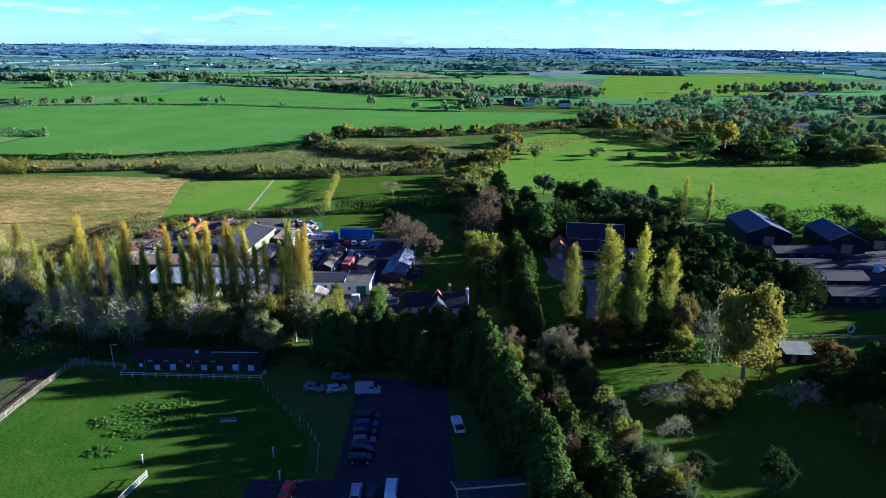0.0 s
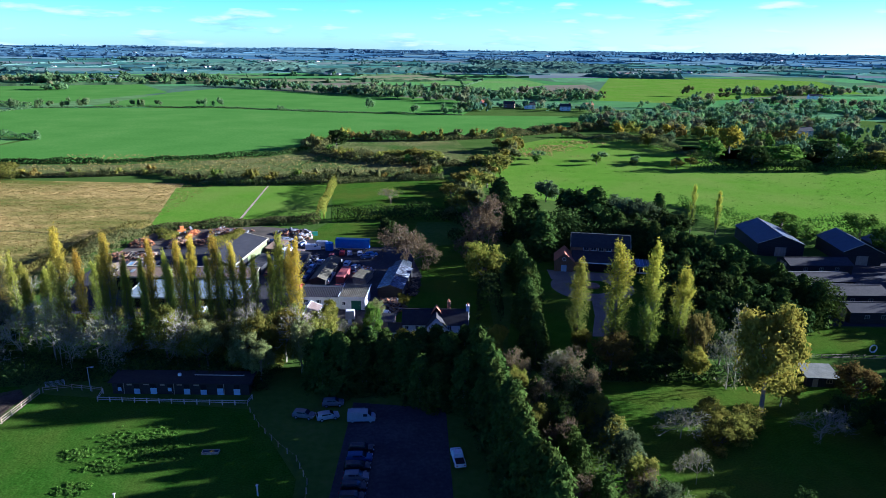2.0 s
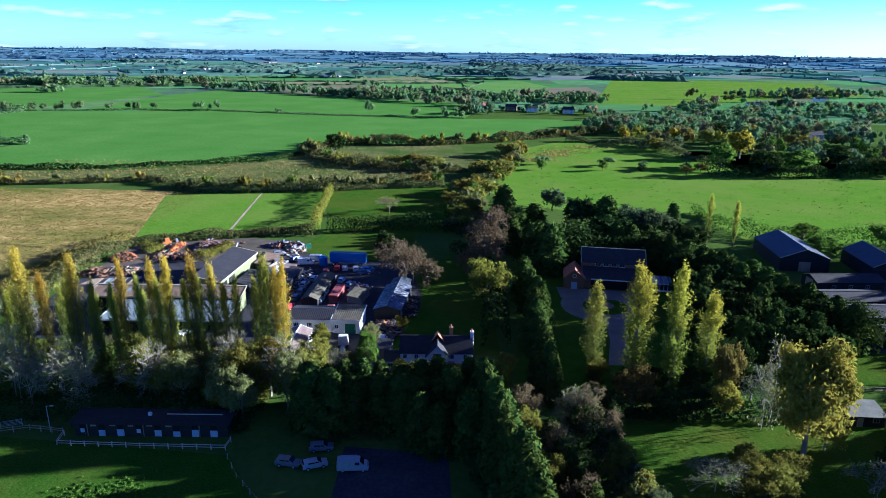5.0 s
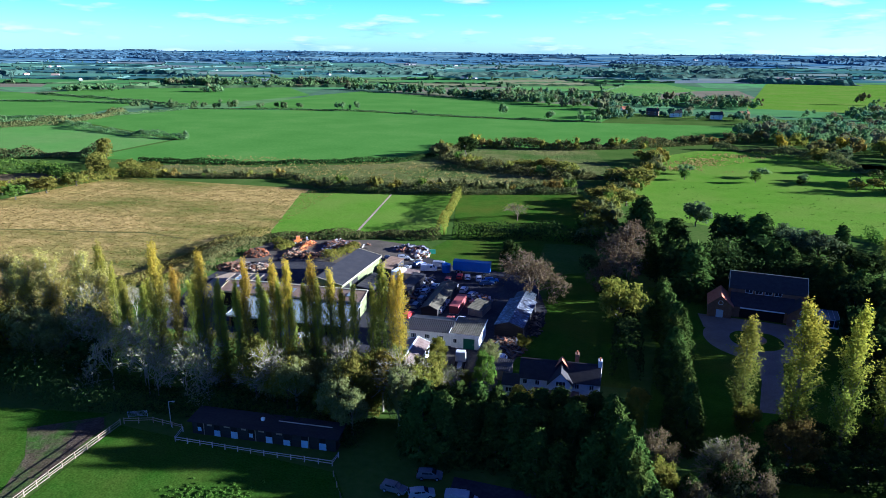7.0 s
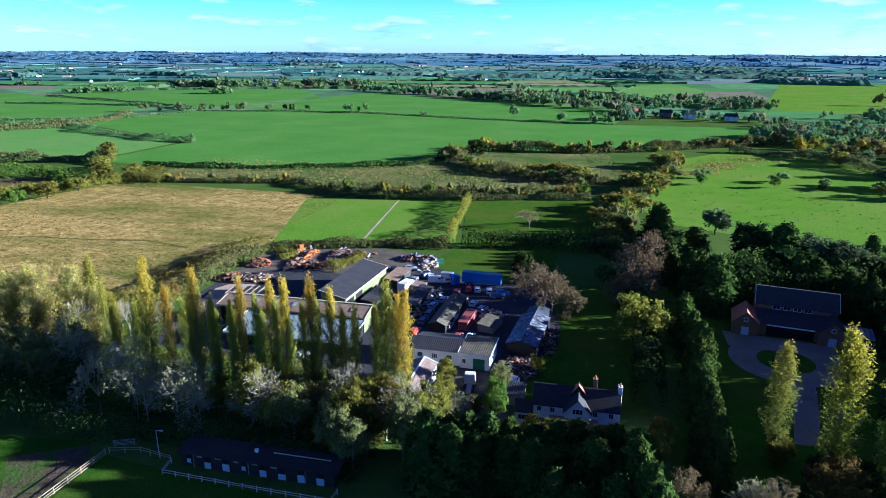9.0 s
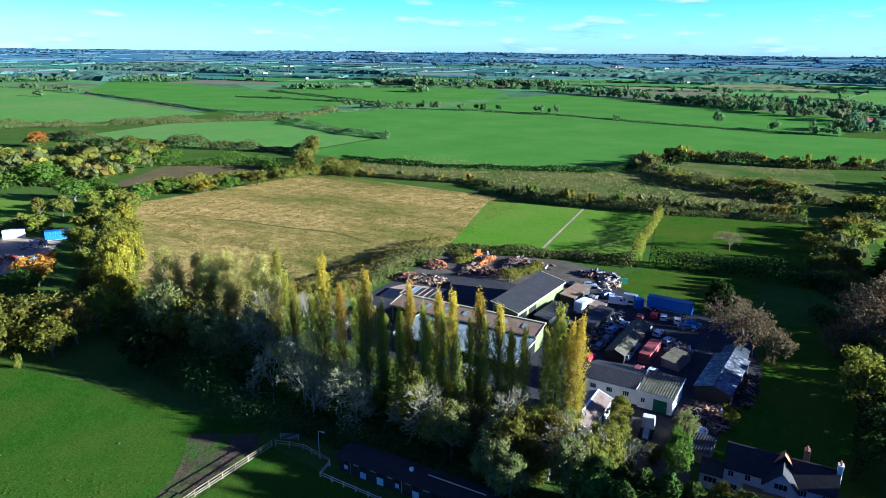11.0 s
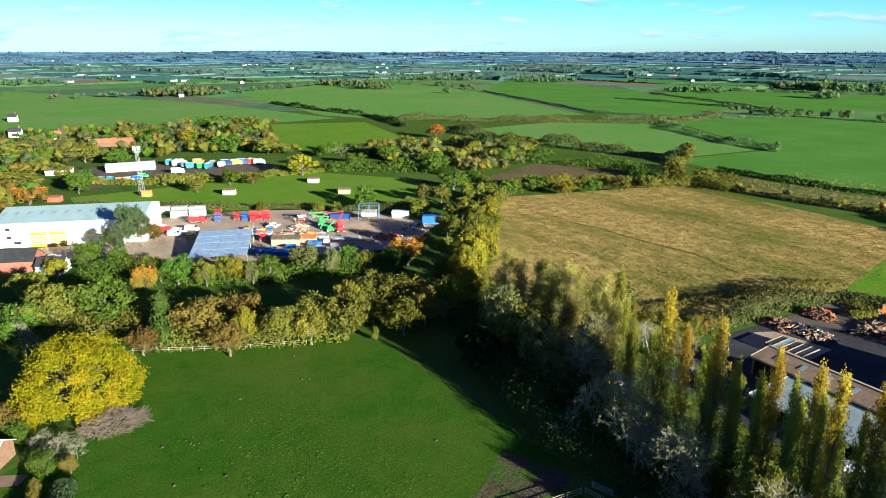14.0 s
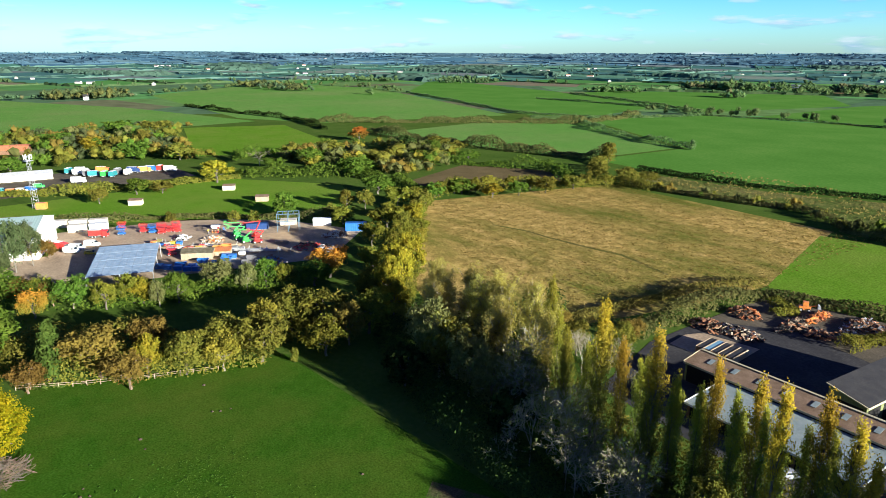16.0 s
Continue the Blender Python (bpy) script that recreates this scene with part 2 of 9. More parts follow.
G_FLOOR = surface("woodland_floor", [(0.045, 0.085, 0.014), (0.065, 0.11, 0.019), (0.09, 0.125, 0.028)], 0.05, 0.95, bump=0.5, dist=0.2, fine=14, spec=0.0)
G_MUDGRASS = turf("muddy_grass", [(0.06, 0.053, 0.028), (0.085, 0.07, 0.04), (0.11, 0.09, 0.058)], (0.04, 0.1, 0.01), 0.22, 1.0, 0.12, 0.6)
ASPHALT = surface("old_asphalt", [(0.0286, 0.029, 0.0336), (0.0442, 0.0436, 0.0476), (0.0715, 0.0686, 0.07)], 0.12, 0.95, bump=0.4, dist=0.03, fine=12, spec=0.08)
CONCRETE = surface("yard_concrete", [(0.221, 0.168, 0.112), (0.355, 0.27, 0.181), (0.488, 0.378, 0.257)], 0.12, 0.95, bump=0.4, dist=0.03, fine=12)
GRAVEL = surface("drive_gravel", [(0.14, 0.12, 0.095), (0.19, 0.165, 0.13), (0.25, 0.215, 0.17)], 0.2, 0.95, bump=0.7, dist=0.04, fine=18, spec=0.05)
DIRT = surface("trodden_dirt", [(0.06, 0.055, 0.042), (0.1, 0.086, 0.065), (0.15, 0.125, 0.095)], 0.15, 0.95, bump=0.6, dist=0.06, fine=14, spec=0.05)
SAND = surface("heaped_sand", [(0.36, 0.26, 0.15), (0.45, 0.33, 0.2), (0.5, 0.38, 0.24)], 0.4, 0.95, bump=0.6, dist=0.1)
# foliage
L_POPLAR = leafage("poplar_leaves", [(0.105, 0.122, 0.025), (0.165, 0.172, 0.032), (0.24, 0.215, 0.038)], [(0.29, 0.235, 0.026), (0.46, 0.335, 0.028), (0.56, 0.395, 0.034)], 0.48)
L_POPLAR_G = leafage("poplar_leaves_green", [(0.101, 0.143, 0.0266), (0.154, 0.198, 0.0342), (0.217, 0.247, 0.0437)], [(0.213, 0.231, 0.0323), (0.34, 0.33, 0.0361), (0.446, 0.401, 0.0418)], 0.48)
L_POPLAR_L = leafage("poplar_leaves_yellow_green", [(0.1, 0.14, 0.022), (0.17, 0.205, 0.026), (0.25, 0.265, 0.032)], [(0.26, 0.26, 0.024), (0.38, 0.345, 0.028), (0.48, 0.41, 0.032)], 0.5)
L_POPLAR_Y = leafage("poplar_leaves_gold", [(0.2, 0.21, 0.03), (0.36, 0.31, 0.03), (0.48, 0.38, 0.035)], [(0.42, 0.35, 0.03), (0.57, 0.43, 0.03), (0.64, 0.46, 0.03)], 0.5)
L_GREEN = leafage("green_leaves", [(0.05, 0.095, 0.013), (0.09, 0.15, 0.018), (0.145, 0.205, 0.028)])
L_OLIVE = leafage("olive_leaves", [(0.102, 0.113, 0.0182), (0.166, 0.169, 0.0264), (0.246, 0.22, 0.0365)], through_leaf=0.48, rnd=0.24)
L_YGREEN = leafage("yellow_green_leaves", [(0.104, 0.128, 0.018), (0.18, 0.192, 0.024), (0.266, 0.25, 0.036)], through_leaf=0.48)
L_YELLOW = leafage("yellow_leaves", [(0.131, 0.167, 0.00475), (0.271, 0.251, 0.00634), (0.441, 0.329, 0.00634)], through_leaf=0.42)
L_GOLD = leafage("dull_gold_leaves", [(0.137, 0.147, 0.014), (0.251, 0.226, 0.02), (0.376, 0.294, 0.026)], through_leaf=0.46)
L_STRAW = leafage("straw_leaves", [(0.286, 0.263, 0.0625), (0.442, 0.388, 0.0938), (0.572, 0.488, 0.125)], through_leaf=0.58)
L_RUSSET = leafage("russet_leaves", [(0.132, 0.158, 0.0264), (0.211, 0.172, 0.0264), (0.29, 0.172, 0.0264)], [(0.343, 0.158, 0.0264), (0.475, 0.185, 0.0264), (0.594, 0.264, 0.0396)])
L_BROWN = leafage("brown_leaves", [(0.06, 0.06, 0.016), (0.12, 0.1, 0.024), (0.19, 0.14, 0.034)])
L_BRONZE = leafage("bronze_leaves", [(0.133, 0.133, 0.0195), (0.22, 0.199, 0.0268), (0.328, 0.266, 0.0365)], through_leaf=0.42)
# dark evergreen leaves; on shaded undergrowth the dark colour also stands for shade
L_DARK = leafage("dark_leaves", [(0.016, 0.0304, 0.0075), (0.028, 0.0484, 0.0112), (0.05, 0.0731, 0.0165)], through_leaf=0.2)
L_GREY = leafage("grey_green_leaves", [(0.05, 0.075, 0.03), (0.08, 0.108, 0.042), (0.115, 0.14, 0.058)], through_leaf=0.4)
L_CONIFER = leafage("conifer_needles", [(0.0248, 0.0411, 0.00823), (0.0413, 0.0665, 0.0119), (0.0715, 0.101, 0.0184)], through_leaf=0.1)
L_WEED = leafage("weed_leaves", [(0.05, 0.12, 0.015), (0.0875, 0.18, 0.02), (0.125, 0.228, 0.03)])
L_DRY = leafage("dry_tussocks", [(0.15, 0.135, 0.035), (0.26, 0.215, 0.06), (0.38, 0.305, 0.1)])
L_TWIG = leafage("twiggy_crown", [(0.0828, 0.0644, 0.0315), (0.127, 0.0973, 0.0471), (0.176, 0.136, 0.066)], through_leaf=0.3)
# L_MIDWOOD and L_FARWOOD: distance haze is mixed into the leaf colours
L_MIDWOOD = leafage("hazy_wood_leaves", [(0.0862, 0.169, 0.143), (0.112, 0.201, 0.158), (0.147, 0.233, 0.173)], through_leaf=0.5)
L_FARWOOD = leafage("haze_pale_wood_leaves", [(0.0865, 0.151, 0.057), (0.118, 0.186, 0.066), (0.166, 0.222, 0.075)], through_leaf=0.5)
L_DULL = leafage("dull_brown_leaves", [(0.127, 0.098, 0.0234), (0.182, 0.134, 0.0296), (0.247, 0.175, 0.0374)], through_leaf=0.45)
# far copies of the dull and grey-green leaves, paled by painted haze
L_FARDULL = leafage("haze_pale_brown_leaves", [(0.108, 0.125, 0.0645), (0.153, 0.16, 0.0775), (0.205, 0.194, 0.086)], through_leaf=0.5)
L_FARGREY = leafage("haze_pale_grey_green_leaves", [(0.0707, 0.134, 0.0699), (0.1, 0.169, 0.0836), (0.135, 0.205, 0.0986)], through_leaf=0.5)
L_PALE = leafage("pale_grey_green_leaves", [(0.133, 0.152, 0.051), (0.195, 0.209, 0.0697), (0.257, 0.267, 0.0935)], through_leaf=0.55)
L_HEDGE = leafage("thorn_hedge_leaves", [(0.0682, 0.0835, 0.0254), (0.105, 0.113, 0.0352), (0.147, 0.146, 0.0469)], through_leaf=0.3)
# L_BLUEWOOD: haze of the distance painted in as blue leaves
L_BLUEWOOD = leafage("haze_blue_wood_leaves", [(0.066, 0.135, 0.185), (0.08, 0.155, 0.205), (0.1, 0.178, 0.22)], through_leaf=0.45)
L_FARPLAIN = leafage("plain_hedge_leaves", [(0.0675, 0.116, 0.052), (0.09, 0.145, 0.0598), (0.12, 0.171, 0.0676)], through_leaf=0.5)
BARK = surface("grey_bark", [(0.07, 0.06, 0.045), (0.12, 0.105, 0.085), (0.18, 0.16, 0.135)], 0.8, 0.9, bump=0.6, stretch=(2, 2, 0.4))
TWIG = surface("pale_twigs", [(0.17, 0.15, 0.11), (0.25, 0.225, 0.165), (0.34, 0.305, 0.225)], 0.5, 0.9, bump=0.0)
TWIG_B = surface("brown_twigs", [(0.12, 0.0862, 0.06), (0.18, 0.132, 0.09), (0.24, 0.178, 0.12)], 0.5, 0.9, bump=0.0)

# ---------------------------------------------------------------- building helpers
def thing(name, x, y, z=0.0, yaw=0.0, label="", category="", group="", kind="", scale=None):
    """An empty at the base of a thing; its parts hang under it."""
    ob = new(name)
    ob.empty_display_size = 0.2
    ob.matrix_basis = pose(x, y, z, 0, 0, yaw)
    if scale:
        ob.scale = scale
    return tagged(ob, label, category, group, kind)


def part(name, bm, material, parent=None, label=""):
    """One bmesh as one mesh object under a thing or a part."""
    me = bpy.data.meshes.new(name)
    bm.to_mesh(me)
    bm.free()
    for m in material if isinstance(material, (list, tuple)) else [material]:
        me.materials.append(m)
    ob = new(name, me)
    ob.parent = parent
    return tagged(ob, label)


def mesh_part(name, me, parent=None, label=""):
    ob = new(name, me)
    ob.parent = parent
    return tagged(ob, label)


def quads(name, corners, material):
    """A mesh of loose faces from an array (n, corners of a face, 3)."""
    n, k = np.shape(corners)[:2]
    me = bpy.data.meshes.new(name)
    me.vertices.add(n * k)
    me.vertices.foreach_set("co", np.asarray(corners, np.float32).ravel())
    me.loops.add(n * k)
    me.loops.foreach_set("vertex_index", np.arange(n * k, dtype=np.int32))
    me.polygons.add(n)
    me.polygons.foreach_set("loop_start", np.arange(0, n * k, k, dtype=np.int32))
    me.materials.append(material)
    me.update(calc_edges=True)
    return me


def triangles(name, verts, faces, material):
    """A mesh of triangles that share their corners."""
    me = bpy.data.meshes.new(name)
    me.vertices.add(len(verts))
    me.vertices.foreach_set("co", np.asarray(verts, np.float32).ravel())
    me.loops.add(len(faces) * 3)
    me.loops.foreach_set("vertex_index", np.asarray(faces, np.int32).ravel())
    me.polygons.add(len(faces))
    me.polygons.foreach_set("loop_start", np.arange(0, len(faces) * 3, 3, dtype=np.int32))
    me.materials.append(material)
    me.update(calc_edges=True)
    me.shade_flat()
    return me


def gem(cuts):
    """Corners and faces of a rough round body of radius one."""
    bm = bmesh.new()
    bmesh.ops.create_icosphere(bm, subdivisions=cuts, radius=1.0)
    verts = np.array([v.co[:] for v in bm.verts])
    faces = np.array([[v.index for v in f.verts] for f in bm.faces])
    bm.free()
    return verts, faces


GEM, GEM_FACES = gem(1)


def leaves(centres, outward, size, rng, long=1.4, wild=0.8):
    """Corners of leaf sprays at centres, facing about outward."""
    n = len(centres)
    nrm = outward + wild * rng.normal(size=(n, 3))
    nrm /= np.linalg.norm(nrm, axis=1, keepdims=True) + 1e-9
    u = np.cross(nrm, rng.normal(size=(n, 3)))
    u /= np.linalg.norm(u, axis=1, keepdims=True) + 1e-9
    v = np.cross(nrm, u)
    s = (size * rng.uniform(0.6, 1.35, n))[:, None]
    u, v = u * s * 0.62 * long, v * s * 0.62
    k = rng.uniform(-0.5, 0.5, (n, 1))
    return np.stack([centres - u * 0.8 - v * (0.6 + k), centres + u + v * k * 0.5, centres - u * 0.5 + v * (1 - k)], 1)


def sticks(segments, sides=4):
    """Corners of quads of tapered prisms; segments: (from, to, radius from, radius to)."""
    a = np.array([s[0] for s in segments], float)
    b = np.array([s[1] for s in segments], float)
    ra, rb = np.array([s[2] for s in segments])[:, None], np.array([s[3] for s in segments])[:, None]
    d = b - a
    d /= np.linalg.norm(d, axis=1, keepdims=True) + 1e-9
    ref = np.where(np.abs(d[:, 2:3]) < 0.9, [[0, 0, 1.0]], [[1.0, 0, 0]])
    u = np.cross(d, ref)
    u /= np.linalg.norm(u, axis=1, keepdims=True)
    v = np.cross(d, u)
    out = []
    for i in range(sides):
        p, q = 2 * math.pi * i / sides, 2 * math.pi * (i + 1) / sides
        e, f = u * math.cos(p) + v * math.sin(p), u * math.cos(q) + v * math.sin(q)
        out.append(np.stack([a + e * ra, a + f * ra, b + f * rb, b + e * rb], 1))
    return np.concatenate(out)


def add_box(bm, x0, y0, z0, x1, y1, z1):
    vs = [bm.verts.new((x, y, z)) for z in (z0, z1) for x, y in ((x0, y0), (x1, y0), (x1, y1), (x0, y1))]
    for f in ((3, 2, 1, 0), (4, 5, 6, 7), (0, 1, 5, 4), (1, 2, 6, 5), (2, 3, 7, 6), (3, 0, 4, 7)):
        bm.faces.new([vs[i] for i in f])
    return bm


def box(x0, y0, z0, x1, y1, z1, bevel=0.0):
    bm = add_box(bmesh.new(), min(x0, x1), min(y0, y1), min(z0, z1), max(x0, x1), max(y0, y1), max(z0, z1))
    if bevel:
        bmesh.ops.bevel(bm, geom=bm.edges[:], offset=bevel, segments=2, affect="EDGES", profile=0.5)
    return bm


def add_bar(bm, a, b, r, sides=4):
    """A square or round bar from a to b."""
    a, b = Vector(a), Vector(b)
    d = (b - a).normalized()
    u = d.cross(Vector((0, 0, 1)) if abs(d.z) < 0.9 else Vector((1, 0, 0))).normalized()
    v = d.cross(u)
    ring = [[bm.verts.new(p + (u * math.cos(t) + v * math.sin(t)) * r) for t in (2 * math.pi * (i + 0.5) / sides for i in range(sides))] for p in (a, b)]
    for i in range(sides):
        j = (i + 1) % sides
        bm.faces.new((ring[0][i], ring[0][j], ring[1][j], ring[1][i]))
    bm.faces.new(ring[0][::-1])
    bm.faces.new(ring[1])
    return bm


def bar(a, b, r, sides=4):
    return add_bar(bmesh.new(), a, b, r, sides)


def prism(profile, x0, x1):
    """A profile of (y, z) drawn out along x."""
    bm = bmesh.new()
    a = [bm.verts.new((x0, y, z)) for y, z in profile]
    b = [bm.verts.new((x1, y, z)) for y, z in profile]
    n = len(profile)
    for i in range(n):
        j = (i + 1) % n
        bm.faces.new((a[i], a[j], b[j], b[i]))
    bm.faces.new(a[::-1])
    bm.faces.new(b)
    bmesh.ops.recalc_face_normals(bm, faces=bm.faces[:])
    return bm


def sheet_roof(x0, x1, y_top, z_top, y_low, z_low, waves=0, amp=0.05, thick=0.06):
    """A roof slope from its top edge to its low edge, plain or corrugated with real waves."""
    bm = bmesh.new()
    xs = [x0 + (x1 - x0) * i / max(1, waves * 2) for i in range(waves * 2 + 1)] if waves else [x0, x1]
    rows = []
    for side in (0, 1):
        for y, z in ((y_top, z_top), (y_low, z_low)):
            rows.append([bm.verts.new((x, y, z + (amp if i % 2 and waves else 0) - thick * side)) for i, x in enumerate(xs)])
    for i in range(len(xs) - 1):
        bm.faces.new((rows[0][i], rows[1][i], rows[1][i + 1], rows[0][i + 1]))
        bm.faces.new((rows[2][i], rows[2][i + 1], rows[3][i + 1], rows[3][i]))
        bm.faces.new((rows[0][i], rows[0][i + 1], rows[2][i + 1], rows[2][i]))
        bm.faces.new((rows[1][i], rows[3][i], rows[3][i + 1], rows[1][i + 1]))
    for i in (0, len(xs) - 1):
        bm.faces.new((rows[0][i], rows[2][i], rows[3][i], rows[1][i]))
    bmesh.ops.recalc_face_normals(bm, faces=bm.faces[:])
    return bm


def window(parent, x, z, w, h, y, frame_mat, pane_mat, face=-1, along="x", bars=1):
    """A framed window proud of a wall at y (or at x, along y)."""
    bm = bmesh.new()
    t, d = 0.09, 0.07
    cells = [(-w / 2, 0, -w / 2 + t, h), (w / 2 - t, 0, w / 2, h), (-w / 2 + t, 0, w / 2 - t, t), (-w / 2 + t, h - t, w / 2 - t, h)]
    for i in range(bars):
        c = -w / 2 + w * (i + 1) / (bars + 1)
        cells.append((c - t / 3, t, c + t / 3, h - t))
    for a, b, c, e in cells:
        if along == "x":
            add_box(bm, x + a, min(y, y + face * d), z + b, x + c, max(y, y + face * d), z + e)
        else:
            add_box(bm, min(y, y + face * d), x + a, z + b, max(y, y + face * d), x + c, z + e)
    win = part("window", bm, frame_mat, parent)
    e0, e1 = sorted((y + face * 0.004, y + face * 0.03))
    if along == "x":
        pane = box(x - w / 2 + t, e0, z + t, x + w / 2 - t, e1, z + h - t)
    else:
        pane = box(e0, x - w / 2 + t, z + t, e1, x + w / 2 - t, z + h - t)
    part("pane", pane, pane_mat, win)
    return win


def ground_patch(name, points, z, material, label, category="field"):
    """A flat piece of the ground."""
    bm = bmesh.new()
    f = bm.faces.new([bm.verts.new((x, y, z)) for x, y in points])
    if f.calc_area() and f.normal.z < 0:
        f.normal_flip()
    bmesh.ops.triangulate(bm, faces=[f])
    bmesh.ops.recalc_face_normals(bm, faces=bm.faces[:])
    ob = part(name, bm, material)
    return tagged(ob, label, category, kind="structure")

# ---------------------------------------------------------------- the land
def farmland(name, cols, cell):
    """A patchwork of far fields."""
    m = bpy.data.materials.new(name)
    m.use_nodes = True
    nt = m.node_tree
    bs = nt.nodes["Principled BSDF"]
    co = nt.nodes.new("ShaderNodeTexCoord")
    vo = nt.nodes.new("ShaderNodeTexVoronoi")
    vo.inputs["Scale"].default_value, vo.inputs["Randomness"].default_value = 1.0 / cell, 0.85
    nt.links.new(co.outputs["Object"], vo.inputs["Vector"])
    sp = nt.nodes.new("ShaderNodeSeparateColor")
    nt.links.new(vo.outputs["Color"], sp.inputs["Color"])
    rp = nt.nodes.new("ShaderNodeValToRGB")
    rp.color_ramp.interpolation = "CONSTANT"
    el = rp.color_ramp.elements
    while len(el) < len(cols):
        el.new(0.5)
    for i, c in enumerate(cols):
        el[i].position, el[i].color = i / len(cols), (*c, 1)
    nt.links.new(sp.outputs["Red"], rp.inputs["Fac"])
    no = nt.nodes.new("ShaderNodeTexNoise")
    no.inputs["Scale"].default_value, no.inputs["Detail"].default_value = 0.045, 4.0
    nt.links.new(co.outputs["Object"], no.inputs["Vector"])
    mr = nt.nodes.new("ShaderNodeMapRange")
    mr.inputs["To Min"].default_value, mr.inputs["To Max"].default_value = 0.45, 1.55
    hs = nt.nodes.new("ShaderNodeHueSaturation")
    nt.links.new(no.outputs["Fac"], mr.inputs["Value"])
    nt.links.new(mr.outputs["Result"], hs.inputs["Value"])
    nt.links.new(rp.outputs["Color"], hs.inputs["Color"])
    nt.links.new(hs.outputs["Color"], bs.inputs["Base Color"])
    bs.inputs["Roughness"].default_value = 0.95
    bs.inputs["Specular IOR Level"].default_value = 0.0
    return m


FARM = farmland("patchwork_farmland", [(0.085, 0.165, 0.07), (0.105, 0.25, 0.08), (0.085, 0.145, 0.075), (0.115, 0.2, 0.065), (0.085, 0.155, 0.07), (0.13, 0.14, 0.075), (0.105, 0.21, 0.085), (0.08, 0.14, 0.075)], 170.0)
# horizon hills: distance haze is painted in as blue field colours
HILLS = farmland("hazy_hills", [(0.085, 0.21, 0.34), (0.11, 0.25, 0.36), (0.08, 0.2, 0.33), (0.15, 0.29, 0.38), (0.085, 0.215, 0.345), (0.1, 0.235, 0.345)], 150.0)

# middle distance: a weaker blue haze is mixed into the field colours
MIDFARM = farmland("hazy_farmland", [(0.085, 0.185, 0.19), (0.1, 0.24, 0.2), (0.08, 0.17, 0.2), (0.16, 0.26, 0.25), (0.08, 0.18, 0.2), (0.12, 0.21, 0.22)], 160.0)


def land_height(x, y):
    """The plain is flat; far off it swells into low hills."""
    r = math.hypot(x, y)
    s = min(1.0, max(0.0, (r - 1900.0) / 2950.0))
    swell = s * s * (3 - 2 * s)
    return swell * (57.0 + 7.0 * noise.noise((x / 1500.0, y / 1500.0, 0.3)))


def land(name, radii, steps, material_of, mats, label, category):
    bm = bmesh.new()
    rings = []
    for r in radii:
        if r == 0:
            rings.append([bm.verts.new((0, 0, 0))])
            continue
        rings.append([bm.verts.new((r * math.cos(t), r * math.sin(t), land_height(r * math.cos(t), r * math.sin(t)))) for t in (2 * math.pi * i / steps for i in range(steps))])
    for k in range(len(rings) - 1):
        a, b = rings[k], rings[k + 1]
        for i in range(steps):
            j = (i + 1) % steps
            f = bm.faces.new((a[0], b[i], b[j])) if len(a) == 1 else bm.faces.new((a[i], b[i], b[j], a[j]))
            f.material_index = material_of(radii[k])
    ob = part(name, bm, mats)
    return tagged(ob, label, category, kind="structure")


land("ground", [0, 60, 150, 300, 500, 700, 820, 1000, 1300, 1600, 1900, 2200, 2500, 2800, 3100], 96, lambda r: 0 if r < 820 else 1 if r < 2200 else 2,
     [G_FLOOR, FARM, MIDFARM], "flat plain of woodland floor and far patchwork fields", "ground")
land("backdrop_hills", [3100, 3300, 3500, 3700, 3900, 4100, 4300, 4500, 4700, 4850], 180, lambda r: 0, [HILLS], "low hills along the horizon coloured with blue haze", "hills")

ground_patch("field", [(-262, 388), (-183, 393), (-110, 426), (-93, 457), (-78, 510), (-10, 507), (38, 528), (87, 563), (143, 596), (186, 706), (60, 704), (20, 702), (-113, 718), (-250, 755), (-400, 737), (-446, 726), (-488, 588), (-300, 486), (-304, 392)], 0.05, G_FIELD, "wide bright green winter crop field")
ground_patch("field", [(-400, 745), (-250, 763), (-113, 726), (21, 712), (45, 836), (10, 920), (-150, 1010), (-368, 1130), (-404, 1005)], 0.05, G_FIELD, "green crop field beyond a line of trees")
ground_patch("field", [(-467, 764), (-410, 1005), (-560, 1240), (-830, 1010), (-808, 902), (-537, 799)], 0.05, G_FIELD, "green crop field with a hedge")
ground_patch("field", [(-505, 346), (-400, 368), (-308, 391), (-305, 482), (-485, 580), (-530, 500)], 0.03, G_FIELD_C, "pale green pasture behind a hedge")
ground_patch("field", [(-640, 228), (-612, 312), (-489, 294), (-448, 236), (-463, 188)], 0.05, G_FIELD_B, "small bright green pasture among trees")
ground_patch("field", [(-1141, 312), (-1451, 633), (-1135, 717), (-568, 553), (-609, 350), (-702, 300)], 0.05, G_FIELD_C, "wide pale green field with one tree")
ground_patch("field", [(-985, 690), (-1425, 1052), (-880, 930), (-555, 800), (-502, 612), (-559, 575)], 0.05, G_FIELD, "green field between dark hedges")
ground_patch("field", [(-1408, -32), (-913, 232), (-662, 304), (-650, 236), (-700, 6)], 0.05, G_FIELD_C, "dull green field towards the village")
ground_patch("field", [(-363, 58), (-372, 180), (-323, 222), (-283, 208), (-270, 175), (-312, 96), (-340, 60)], 0.05, G_FIELD_B, "grazed green paddock with field shelters")
ground_patch("field", [(-265, 234), (-242, 337), (-130, 332), (-112, 252), (-116, 220), (-126, 180), (-150, 160), (-181, 170)], 0.05, G_ROUGH, "rough field of dry tan grass")
